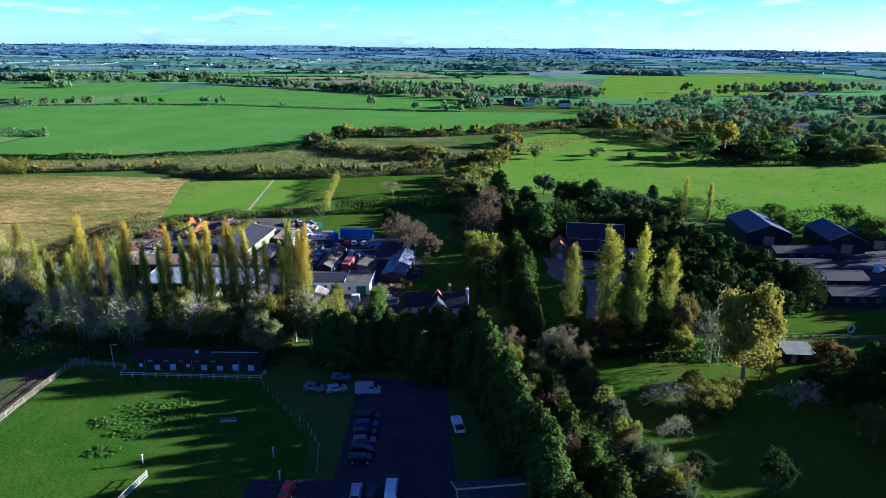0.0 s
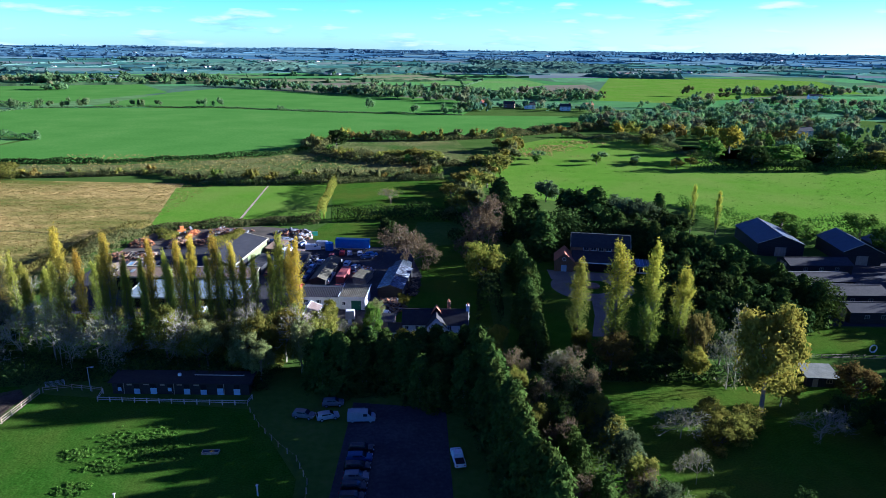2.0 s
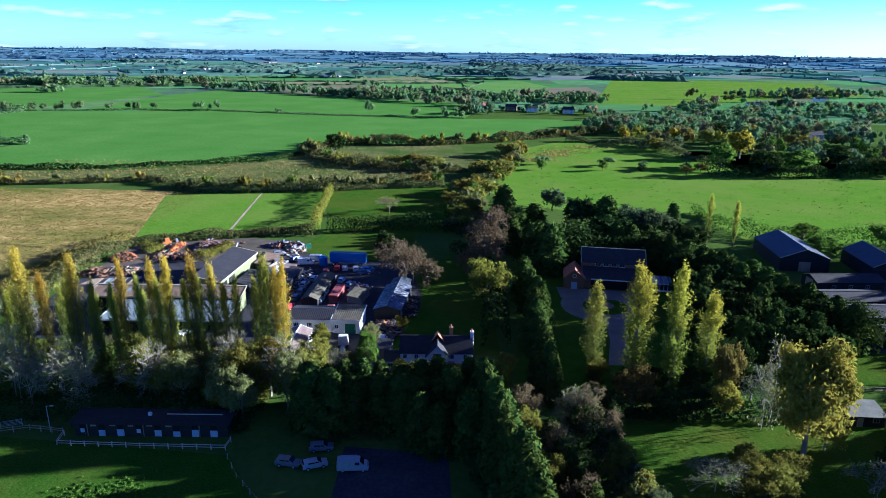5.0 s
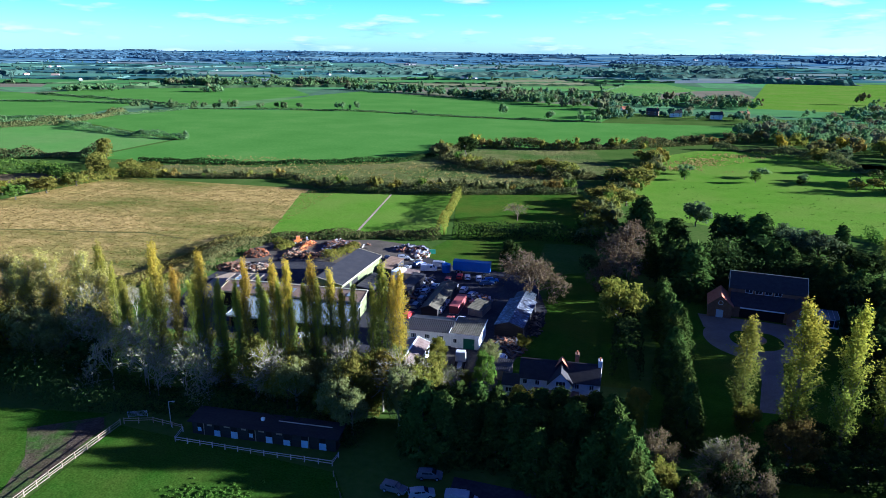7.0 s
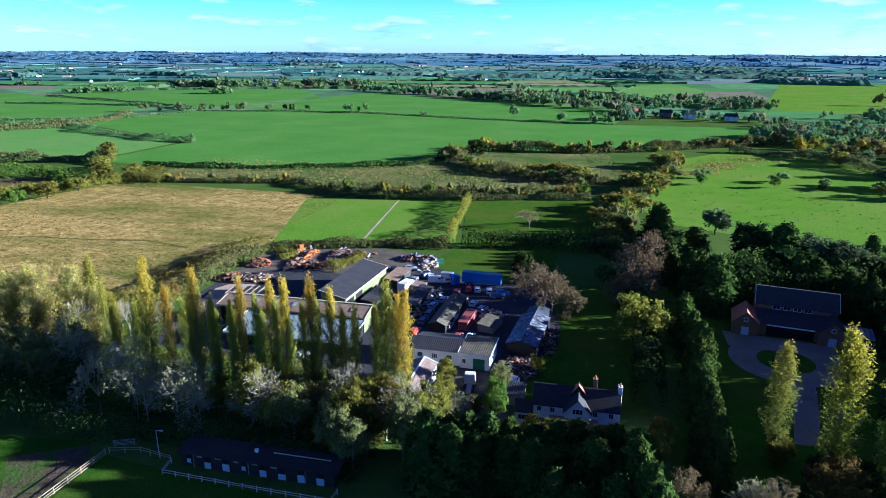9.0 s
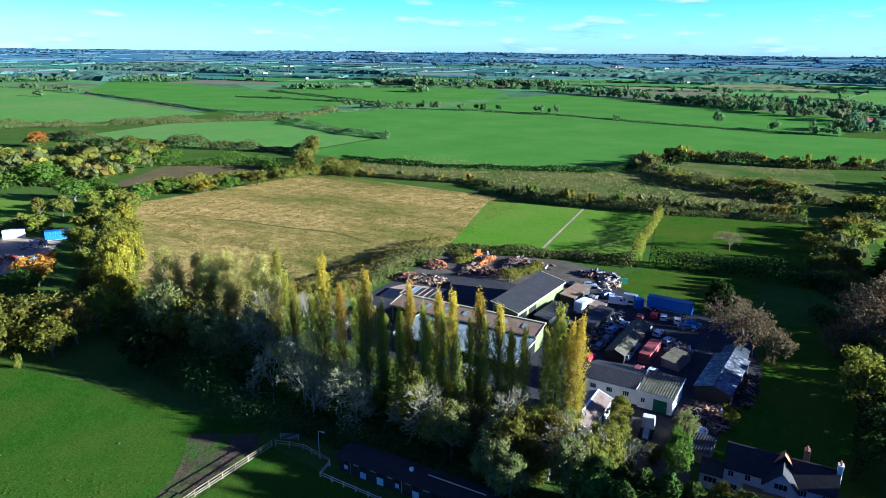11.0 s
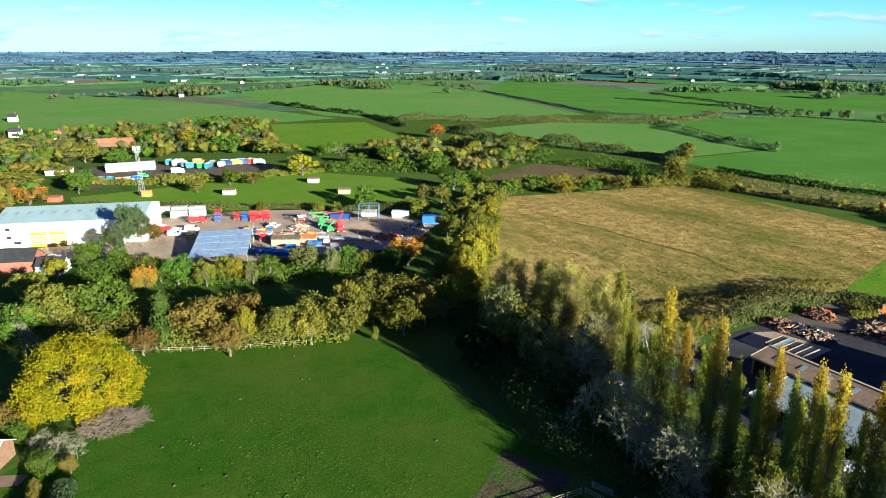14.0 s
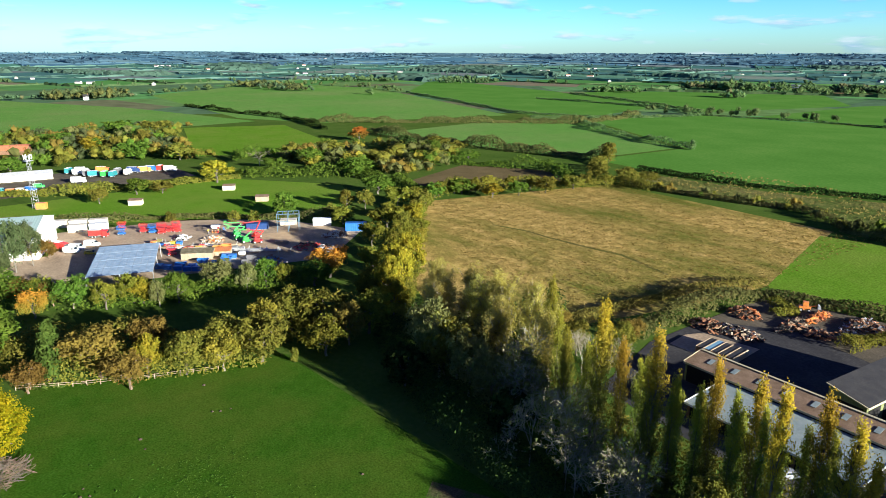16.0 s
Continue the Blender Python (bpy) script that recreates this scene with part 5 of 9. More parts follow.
leaf_hedge("hedge", [(-745, 764), (-640, 775), (-533, 776), (-446, 728)], 4, 2.5, 1.1, 6, L_FARWOOD, "trimmed dark hedge between fields", 15)
leaf_hedge("hedge", [(-297, 398), (-330, 385), (-384, 366), (-440, 354), (-505, 344)], 10, 6, 0.8, 26, L_HEDGE, "tall bushy hedge", 16, 0.6)
leaf_hedge("hedge", [(-297, 398), (-285, 372), (-262, 350), (-250, 335)], 9, 7, 0.8, 20, L_OLIVE, "bushy hedge corner", 17, 0.6)
leaf_hedge("hedge", [(-262, 326), (-290, 340), (-336, 312), (-372, 296)], 8, 5, 0.8, 16, L_GREEN, "hedge round a ploughed field", 18, 0.6)
leaf_hedge("hedge", [(-270, 236), (-300, 246), (-340, 240), (-372, 190), (-400, 180)], 8, 6, 0.8, 18, L_GREEN, "hedge behind a paddock", 19, 0.6)
leaf_hedge("hedge", [(-265, 232), (-230, 205), (-200, 184), (-165, 158), (-150, 146)], 7, 3.6, 0.4, 60, L_OLIVE, "thick olive hedge beside a rough field", 20, 0.5)
leaf_hedge("hedge", [(-112, 190), (-113, 222), (-108, 243), (-92, 249), (-70, 256), (-48, 259)], 6, 3.4, 0.45, 40, L_HEDGE, "bramble hedge round a yard", 21, 0.5)
leaf_hedge("hedge", [(-127, 185), (-126, 205), (-124, 222), (-118, 240), (-113, 252)], 4, 2.2, 0.45, 22, L_BROWN, "brown bramble bank at a field edge", 22, 0.5)
leaf_hedge("hedge", [(-49, 262), (-52, 290), (-55, 335)], 3, 5, 0.45, 34, L_YGREEN, "golden clipped hedge beside an orchard", 23, 0.3)
leaf_hedge("hedge", [(-44, 262), (-20, 268), (5, 266), (14, 250)], 7, 5, 0.5, 30, L_DARK, "dark hedge behind a lawn", 24, 0.5)
leaf_hedge("hedge", [(6, 262), (10, 290), (14, 330), (24, 372), (40, 420), (48, 478)], 12, 3.6, 0.55, 40, L_HEDGE, "broad belt of olive scrub", 25, 0.5)
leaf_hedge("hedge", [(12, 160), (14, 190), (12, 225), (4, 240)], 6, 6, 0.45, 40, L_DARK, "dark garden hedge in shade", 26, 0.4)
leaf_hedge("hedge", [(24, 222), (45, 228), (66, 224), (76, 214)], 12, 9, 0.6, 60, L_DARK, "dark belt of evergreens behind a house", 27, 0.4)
leaf_hedge("hedge", [(66, 222), (76, 200), (84, 182), (92, 166), (96, 158)], 10, 8, 0.5, 60, L_CONIFER, "tall dark conifer hedge", 28, 0.3)
leaf_hedge("hedge", [(24, 136), (40, 133), (62, 134), (84, 133)], 4, 2.0, 0.4, 30, L_DARK, "low hedge at a lawn's edge", 29, 0.5)
leaf_hedge("hedge", [(34, 74), (31.5, 88), (29, 104), (25, 127)], 6, 4.5, 0.36, 80, L_GREY, "unkempt grey-green garden hedge", 30, 0.5)
# shade below the belt is partly put into these dark leaves
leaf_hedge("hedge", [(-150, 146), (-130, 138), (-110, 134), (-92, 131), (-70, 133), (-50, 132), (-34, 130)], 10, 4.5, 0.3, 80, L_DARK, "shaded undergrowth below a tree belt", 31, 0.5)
leaf_hedge("hedge", [(-150, 150), (-128, 152), (-110, 154), (-90, 153), (-70, 152), (-45, 152)], 8, 5, 0.4, 50, L_OLIVE, "undergrowth behind a poplar row", 32, 0.6)
leaf_hedge("hedge", [(-170, 72), (-163, 84), (-156, 100), (-152, 114)], 6, 5, 0.4, 60, L_OLIVE, "bushy hedge along a paddock fence", 33, 0.5)
leaf_hedge("hedge", [(-232, 60), (-212, 84), (-203, 104), (-198, 124), (-192, 142)], 7, 5, 0.45, 44, L_GREEN, "green hedge below a plant yard", 34, 0.5)
leaf_hedge("hedge", [(-190, 40), (-182, 66), (-176, 88), (-168, 108), (-160, 128)], 12, 6, 0.5, 60, L_OLIVE, "scrub between tree rows", 35, 0.6)
leaf_hedge("hedge", [(109, 300), (112, 262), (150, 252), (196, 250)], 6, 5, 0.6, 24, L_GREEN, "hedge along a pasture", 36, 0.5)
leaf_hedge("hedge", [(148, 392), (200, 388), (260, 400), (330, 430)], 9, 7, 0.8, 24, L_DARK, "dark tall hedge across a pasture", 37, 0.5)
leaf_hedge("hedge", [(95, 535), (123, 524), (150, 500), (165, 440)], 8, 5, 0.8, 28, L_HEDGE, "bushy hedge along a pasture", 38, 0.6)
leaf_hedge("hedge", [(-79, 224), (-77, 232), (-74, 241)], 4, 2.6, 0.4, 60, L_OLIVE, "strip of scrub beside a barn", 61, 0.6)
leaf_hedge("hedge", [(-100, 232), (-97, 238), (-104, 240)], 5, 2.6, 0.4, 50, L_OLIVE, "scrub among scrap heaps", 62, 0.6)
leaf_hedge("hedge", [(-122, 50), (-117, 49.5), (-112, 48)], 1.8, 2.2, 0.22, 160, L_DULL, "clipped brown beech hedge beside a lawn", 63, 0.1)
leaf_hedge("hedge", [(-121, 54), (-115, 53), (-108, 50)], 4.5, 2.8, 0.25, 170, L_GREY, "grey-green shrubs along a paddock", 64, 0.5)
leaf_hedge("hedge", [(-130, 150), (-132, 165), (-128, 182)], 8, 8, 0.45, 50, L_DARK, "shaded thicket of evergreen scrub", 39, 0.5)
leaf_hedge("hedge", [(-340, 60), (-312, 98), (-296, 136), (-270, 172), (-258, 190)], 4, 2.6, 0.5, 22, L_HEDGE, "bushy boundary of a plant yard", 40, 0.6)
leaf_hedge("hedge", [(-455, 50), (-400, 62), (-376, 100), (-372, 150), (-372, 185)], 7, 3.2, 0.7, 24, L_OLIVE, "bushes before a vehicle yard", 41, 0.6)

leaf_hedge("hedge", [(9, 134), (10.5, 119), (13, 104), (15, 90), (18, 74), (20, 60)], 4.5, 8.0, 0.3, 200, L_CONIFER, "dense conifer screen beside a car park", 45, 0.22)
leaf_hedge("hedge", [(23.5, 202), (23, 182), (22.5, 165), (22, 140)], 4, 8.5, 0.33, 180, L_CONIFER, "dense conifer screen beside a lawn", 46, 0.15)
leaf_hedge("hedge", [(-28, 131), (-10, 132), (8, 132.5)], 8, 7.5, 0.36, 190, L_CONIFER, "dense conifer screen before a cottage", 47, 0.15)
leaf_hedge("hedge", [(68, 224), (78, 203), (88, 182), (98, 160)], 9, 9.5, 0.45, 130, L_CONIFER, "dense evergreen screen behind barns", 48, 0.2)

# single and grouped far trees on the hedges
far_rng = random.Random(11)


def off_pasture(spots):
    """Leaves out the small pasture among the woods, the vehicle yard and the open ground before the red-roofed shed."""
    return [s for s in spots if not (-458 < s[0] < -385 and 44 < s[1] < 170) and not (s[0] < -445 and s[1] > 186 - 0.2 * (s[0] + 463)) and not (-556 < s[0] < -505 and 68 < s[1] < 106)]


def spots_along(pts, step, h, w, jit):
    out = []
    for (x0, y0), (x1, y1) in zip(pts, pts[1:]):
        n = max(1, int(math.hypot(x1 - x0, y1 - y0) / step))
        for i in range(n):
            t = (i + far_rng.random()) / n
            k = far_rng.uniform(0.6, 1.25)
            out.append((x0 + (x1 - x0) * t + far_rng.uniform(-jit, jit), y0 + (y1 - y0) * t + far_rng.uniform(-jit, jit), h * k, w * k))
    return out


def in_blob(cx, cy, rx, ry, count, h, w):
    out = []
    while len(out) < count:
        a, b = far_rng.uniform(-1, 1), far_rng.uniform(-1, 1)
        if a * a + b * b < 1:
            k = far_rng.uniform(0.65, 1.25)
            out.append((cx + a * rx, cy + b * ry, h * k, w * k))
    return out


mixed = [L_OLIVE, L_HEDGE, L_HEDGE, L_GREEN, L_DULL, L_BRONZE]
tree_stand("bushes", spots_along([(-236, 342), (-190, 350), (-152, 358), (-128, 340)], 7, 4.5, 6, 3), mixed, 170, 0.6, "mixed bushes along a field hedge", 95)
tree_stand("bushes", spots_along([(-128, 338), (-95, 336), (-60, 341), (-30, 349), (0, 354)], 4.5, 6.5, 7.5, 4), mixed, 240, 0.6, "mixed bushes above a strip field", 96)
tree_stand("bushes", spots_along([(-84, 440), (-60, 415), (-30, 400), (0, 395), (30, 400)], 4.5, 6, 8, 6), mixed, 240, 0.6, "scrubby bushes between fields", 97)
tree_stand("bushes", spots_along([(-93, 452), (-78, 508), (-50, 503), (-10, 504), (38, 525), (87, 560), (143, 594)], 6, 8, 9.5, 5), mixed, 220, 0.75, "tall bushes of an overgrown hedge", 98)
tree_stand("bushes", spots_along([(8, 270), (12, 330), (26, 372), (42, 420), (48, 478)], 5, 8, 9, 6), mixed, 260, 0.6, "bushy belt of olive scrub", 99)
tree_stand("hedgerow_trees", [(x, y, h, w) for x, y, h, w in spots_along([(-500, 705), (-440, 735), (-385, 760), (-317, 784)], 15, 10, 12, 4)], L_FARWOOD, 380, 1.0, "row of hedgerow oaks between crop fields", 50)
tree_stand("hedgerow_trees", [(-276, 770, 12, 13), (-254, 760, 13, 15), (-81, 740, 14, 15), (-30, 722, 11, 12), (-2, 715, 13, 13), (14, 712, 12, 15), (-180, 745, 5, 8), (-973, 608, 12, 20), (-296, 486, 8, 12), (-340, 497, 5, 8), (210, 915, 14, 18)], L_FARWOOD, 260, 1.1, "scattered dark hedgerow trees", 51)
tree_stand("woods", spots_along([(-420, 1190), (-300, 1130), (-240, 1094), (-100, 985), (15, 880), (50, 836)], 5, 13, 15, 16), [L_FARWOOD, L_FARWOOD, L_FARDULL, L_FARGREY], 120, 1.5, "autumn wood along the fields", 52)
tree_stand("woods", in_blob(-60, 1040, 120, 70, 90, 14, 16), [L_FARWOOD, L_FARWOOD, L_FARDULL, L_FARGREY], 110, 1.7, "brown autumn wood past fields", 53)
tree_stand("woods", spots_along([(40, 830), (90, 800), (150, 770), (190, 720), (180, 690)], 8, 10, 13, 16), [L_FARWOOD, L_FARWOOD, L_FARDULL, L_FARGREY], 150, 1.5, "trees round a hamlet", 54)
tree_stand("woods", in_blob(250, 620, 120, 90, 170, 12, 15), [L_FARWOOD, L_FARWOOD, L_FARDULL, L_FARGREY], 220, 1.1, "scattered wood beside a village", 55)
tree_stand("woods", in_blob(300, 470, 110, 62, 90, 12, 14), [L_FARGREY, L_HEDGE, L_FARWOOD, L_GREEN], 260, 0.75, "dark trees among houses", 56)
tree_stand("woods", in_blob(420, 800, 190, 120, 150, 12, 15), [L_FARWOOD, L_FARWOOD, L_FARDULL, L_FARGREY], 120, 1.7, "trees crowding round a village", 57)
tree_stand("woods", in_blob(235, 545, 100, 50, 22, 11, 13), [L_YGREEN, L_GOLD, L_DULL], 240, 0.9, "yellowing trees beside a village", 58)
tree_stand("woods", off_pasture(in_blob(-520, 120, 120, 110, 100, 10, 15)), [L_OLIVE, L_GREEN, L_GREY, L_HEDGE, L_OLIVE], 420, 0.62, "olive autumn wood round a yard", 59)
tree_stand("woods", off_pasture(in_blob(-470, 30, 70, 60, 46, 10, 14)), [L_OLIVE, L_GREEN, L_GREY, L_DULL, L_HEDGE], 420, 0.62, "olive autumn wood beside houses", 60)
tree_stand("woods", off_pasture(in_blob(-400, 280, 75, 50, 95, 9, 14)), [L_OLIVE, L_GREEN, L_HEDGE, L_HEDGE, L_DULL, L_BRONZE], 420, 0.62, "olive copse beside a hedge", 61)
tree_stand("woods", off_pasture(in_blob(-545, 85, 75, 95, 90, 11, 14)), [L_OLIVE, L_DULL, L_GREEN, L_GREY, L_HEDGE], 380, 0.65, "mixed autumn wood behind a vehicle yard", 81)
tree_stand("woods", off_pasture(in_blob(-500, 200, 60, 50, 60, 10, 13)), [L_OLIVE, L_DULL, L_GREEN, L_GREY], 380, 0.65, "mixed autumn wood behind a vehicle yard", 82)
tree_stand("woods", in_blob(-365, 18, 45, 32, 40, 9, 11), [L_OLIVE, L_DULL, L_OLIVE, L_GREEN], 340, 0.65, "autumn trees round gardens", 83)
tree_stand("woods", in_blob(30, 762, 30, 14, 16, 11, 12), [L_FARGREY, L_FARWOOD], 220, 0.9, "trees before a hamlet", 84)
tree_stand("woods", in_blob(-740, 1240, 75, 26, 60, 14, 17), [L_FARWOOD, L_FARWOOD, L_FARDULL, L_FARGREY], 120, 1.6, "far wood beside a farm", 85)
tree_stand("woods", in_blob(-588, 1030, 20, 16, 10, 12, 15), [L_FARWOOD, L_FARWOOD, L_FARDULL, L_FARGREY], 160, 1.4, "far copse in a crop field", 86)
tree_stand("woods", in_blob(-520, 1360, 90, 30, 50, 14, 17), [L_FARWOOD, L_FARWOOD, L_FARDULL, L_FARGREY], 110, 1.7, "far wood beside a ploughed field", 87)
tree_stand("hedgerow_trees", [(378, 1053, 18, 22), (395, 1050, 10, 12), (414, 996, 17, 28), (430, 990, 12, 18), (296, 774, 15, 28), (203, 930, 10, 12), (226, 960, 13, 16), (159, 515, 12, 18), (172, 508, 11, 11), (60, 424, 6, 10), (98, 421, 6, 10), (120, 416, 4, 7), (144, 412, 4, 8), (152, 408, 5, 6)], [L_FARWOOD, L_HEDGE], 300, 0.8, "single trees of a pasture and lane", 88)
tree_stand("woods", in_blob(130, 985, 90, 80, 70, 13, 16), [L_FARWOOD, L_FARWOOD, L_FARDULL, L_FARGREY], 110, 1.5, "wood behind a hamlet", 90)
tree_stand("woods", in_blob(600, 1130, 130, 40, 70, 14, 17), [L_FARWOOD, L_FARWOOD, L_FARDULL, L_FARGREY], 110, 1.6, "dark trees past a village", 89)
tree_stand("woods", off_pasture(in_blob(-432, 240, 45, 40, 22, 7, 12)), L_GREEN, 300, 0.8, "green copse beside a hedge", 62)
tree_stand("woods", in_blob(-1130, 222, 40, 60, 52, 14, 18), [L_HEDGE, L_GREY, L_GREY], 160, 1.4, "dark wood on the far plain", 63)
tree_stand("woods", in_blob(-1260, 560, 150, 40, 60, 11, 18), [L_HEDGE, L_FARGREY, L_GREY], 150, 1.5, "dark wood on the far plain", 64)
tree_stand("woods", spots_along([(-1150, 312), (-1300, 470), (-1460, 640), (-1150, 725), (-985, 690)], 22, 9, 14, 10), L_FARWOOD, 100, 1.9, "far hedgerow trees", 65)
tree_stand("woods", in_blob(-620, 1250, 160, 60, 60, 12, 16), L_FARWOOD, 110, 2.0, "far wood on the plain", 66)
tree_stand("woods", in_blob(-800, 1000, 60, 40, 25, 10, 14), L_FARWOOD, 110, 2.0, "far copse on the plain", 67)


# trees along the lane and the far edge of the fields
tree_stand("woods", spots_along([(-640, 10), (-662, 70), (-668, 130), (-690, 200), (-655, 236)], 9, 5, 9, 8), [L_HEDGE, L_GREY, L_DULL], 150, 0.9, "low hedge trees along a lane", 91)
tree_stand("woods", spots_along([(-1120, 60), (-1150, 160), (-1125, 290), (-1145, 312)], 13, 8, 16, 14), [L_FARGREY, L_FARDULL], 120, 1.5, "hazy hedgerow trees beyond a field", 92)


def patchwork(name, cols):
    """Far fields: one colour to each field, mottled by growth and soil."""
    m = bpy.data.materials.new(name)
    m.use_nodes = True
    nt = m.node_tree
    bs = nt.nodes["Principled BSDF"]
    geo = nt.nodes.new("ShaderNodeNewGeometry")
    co = nt.nodes.new("ShaderNodeTexCoord")
    rp = nt.nodes.new("ShaderNodeValToRGB")
    rp.color_ramp.interpolation = "CONSTANT"
    el = rp.color_ramp.elements
    while len(el) < len(cols):
        el.new(0.5)
    for i, c in enumerate(cols):
        el[i].position, el[i].color = i / len(cols), (*c, 1)
    nt.links.new(geo.outputs["Random Per Island"], rp.inputs["Fac"])
    no = nt.nodes.new("ShaderNodeTexNoise")
    no.inputs["Scale"].default_value, no.inputs["Detail"].default_value = 0.02, 5.0
    nt.links.new(co.outputs["Object"], no.inputs["Vector"])
    mr = nt.nodes.new("ShaderNodeMapRange")
    mr.inputs["To Min"].default_value, mr.inputs["To Max"].default_value = 0.7, 1.3
    hs = nt.nodes.new("ShaderNodeHueSaturation")
    nt.links.new(no.outputs["Fac"], mr.inputs["Value"])
    nt.links.new(mr.outputs["Result"], hs.inputs["Value"])
    nt.links.new(rp.outputs["Color"], hs.inputs["Color"])
    nt.links.new(hs.outputs["Color"], bs.inputs["Base Color"])
    bs.inputs["Roughness"].default_value, bs.inputs["Specular IOR Level"].default_value = 0.95, 0.0
    return m


def kept_clear(x, y):
    """Ground that has fields of its own, or lies behind the start."""
    return (math.hypot(x, y) < 850 or (-460 < x < 60 and 0 < y < 1180) or (-1440 < x < -450 and y < 1050)
            or (210 < x < 1050 and 900 < y < 1990 and 700 + 0.55 * x < y < 1560 + 0.42 * x) or y < -500 or math.hypot(x, y) > 4650 or x > 0.9 * y + 1500)


def far_plain(seed):
    """Fields of a wide plain with hedgerows along their edges, woods, hedge trees and scattered houses."""
    rr = random.Random(seed)
    rng = np.random.default_rng(seed)
    turn, nx, ny, sx, sy = radians(17), 46, 46, 215.0, 165.0
    ct, st_ = math.cos(turn), math.sin(turn)
    knots = {}
    for i in range(-nx, nx // 2 + 12):
        for j in range(-12, ny):
            u, v = (i + rr.uniform(-0.3, 0.3)) * sx + 60 * math.sin(j * 0.9), (j + rr.uniform(-0.26, 0.26)) * sy + 50 * math.sin(i * 0.7)
            knots[i, j] = (u * ct - v * st_, u * st_ + v * ct)

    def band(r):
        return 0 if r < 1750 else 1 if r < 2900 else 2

    def lift(x, y):
        return land_height(x, y) + (0.03 if math.hypot(x, y) < 1700 else 0.9)

    fields = [[], [], []]
    canopy = [[[], [], 0] for _ in range(3)]
    hedges = [[], [], []]
    trees = [[], [], []]
    for (i, j), p in knots.items():
        ring = [knots.get(q) for q in ((i, j), (i + 1, j), (i + 1, j + 1), (i, j + 1))]
        if None in ring:
            continue
        cx, cy = sum(q[0] for q in ring) / 4, sum(q[1] for q in ring) / 4
        r = math.hypot(cx, cy)
        if not kept_clear(cx, cy) and r < 4500:
            b = band(r)
            fields[b].append([(x, y, lift(x, y)) for x, y in ring])
            if noise.noise((cx / 620.0, cy / 620.0, 4.0)) > (0.16 if r < 2300 else 0.1) and rr.random() < 0.75:
                if b == 0:
                    for _ in range(70):
                        q, t, h = rr.random(), rr.random() * 0.8, rr.uniform(8, 14)
                        trees[0].append(((ring[0][0] * (1 - q) + ring[1][0] * q) * (1 - t) + (ring[3][0] * (1 - q) + ring[2][0] * q) * t, (ring[0][1] * (1 - q) + ring[1][1] * q) * (1 - t) + (ring[3][1] * (1 - q) + ring[2][1] * q) * t, h, h * rr.uniform(1.0, 1.5)))
                    continue
                n = 16
                verts, faces, first = canopy[b]
                cut = rr.uniform(0.35, 1.0)
                for a in range(n + 1):
                    for c in range(n + 1):
                        s, t = a / n, c / n * cut
                        x = (ring[0][0] * (1 - s) + ring[1][0] * s) * (1 - t) + (ring[3][0] * (1 - s) + ring[2][0] * s) * t + rr.uniform(-3, 3)
                        y = (ring[0][1] * (1 - s) + ring[1][1] * s) * (1 - t) + (ring[3][1] * (1 - s) + ring[2][1] * s) * t + rr.uniform(-3, 3)
                        edge = a in (0, n) or c in (0, n)
                        verts.append((x, y, land_height(x, y) + (0.0 if edge else rr.choice([2.5, 6.0, 9.0, 11.5]) + rr.uniform(-1.5, 1.5))))
                        if a < n and c < n:
                            k = first + a * (n + 1) + c
                            faces += [(k, k + n + 1, k + n + 2), (k, k + n + 2, k + 1)]
                canopy[b][2] = first + (n + 1) ** 2
    for (i, j), p in knots.items():
        for q in (knots.get((i + 1, j)), knots.get((i, j + 1))):
            if q is None or rr.random() < 0.2:
                continue
            mx, my = (p[0] + q[0]) / 2, (p[1] + q[1]) / 2
            r = math.hypot(mx, my)
            if kept_clear(*p) or kept_clear(*q) or r > 4600:
                continue
            b = band(r)
            length = math.hypot(q[0] - p[0], q[1] - p[1])
            n = max(2, int(length / (13 if b == 0 else 20)))
            tall, wide = rr.uniform(2.0, 5.0), rr.uniform(3.0, 6.0)
            nxv, nyv = -(q[1] - p[1]) / length, (q[0] - p[0]) / length
            last = None
            for k in range(n + 1):
                x, y = p[0] + (q[0] - p[0]) * k / n + rr.uniform(-2, 2), p[1] + (q[1] - p[1]) * k / n + rr.uniform(-2, 2)
                z, h, w = land_height(x, y), tall * rr.uniform(0.5, 1.5), wide * rr.uniform(0.6, 1.3)
                row = [(x - nxv * w / 2, y - nyv * w / 2, z - 0.2), (x + rr.uniform(-1, 1), y + rr.uniform(-1, 1), z + h), (x + nxv * w / 2, y + nyv * w / 2, z - 0.2)]
                if last:
                    for e in (0, 1):
                        hedges[b] += [[last[e], row[e], row[e + 1]], [last[e], row[e + 1], last[e + 1]]]
                last = row
            lot = rr.choice([0.0, 0.3, 0.7, 1.4])
            for _ in range(int(length / 34 * lot)):
                t = rr.random()
                h = rr.uniform(6, 13)
                trees[b].append((p[0] + (q[0] - p[0]) * t + rr.uniform(-6, 6), p[1] + (q[1] - p[1]) * t + rr.uniform(-6, 6), h, h * rr.uniform(0.8, 1.4)))
    words = ("far", "distant", "hazy blue")
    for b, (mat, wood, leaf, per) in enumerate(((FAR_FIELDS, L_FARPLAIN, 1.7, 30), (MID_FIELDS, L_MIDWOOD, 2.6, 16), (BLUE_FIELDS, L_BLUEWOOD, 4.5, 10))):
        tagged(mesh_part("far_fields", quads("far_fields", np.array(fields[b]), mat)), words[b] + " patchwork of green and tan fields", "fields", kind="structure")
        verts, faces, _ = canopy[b]
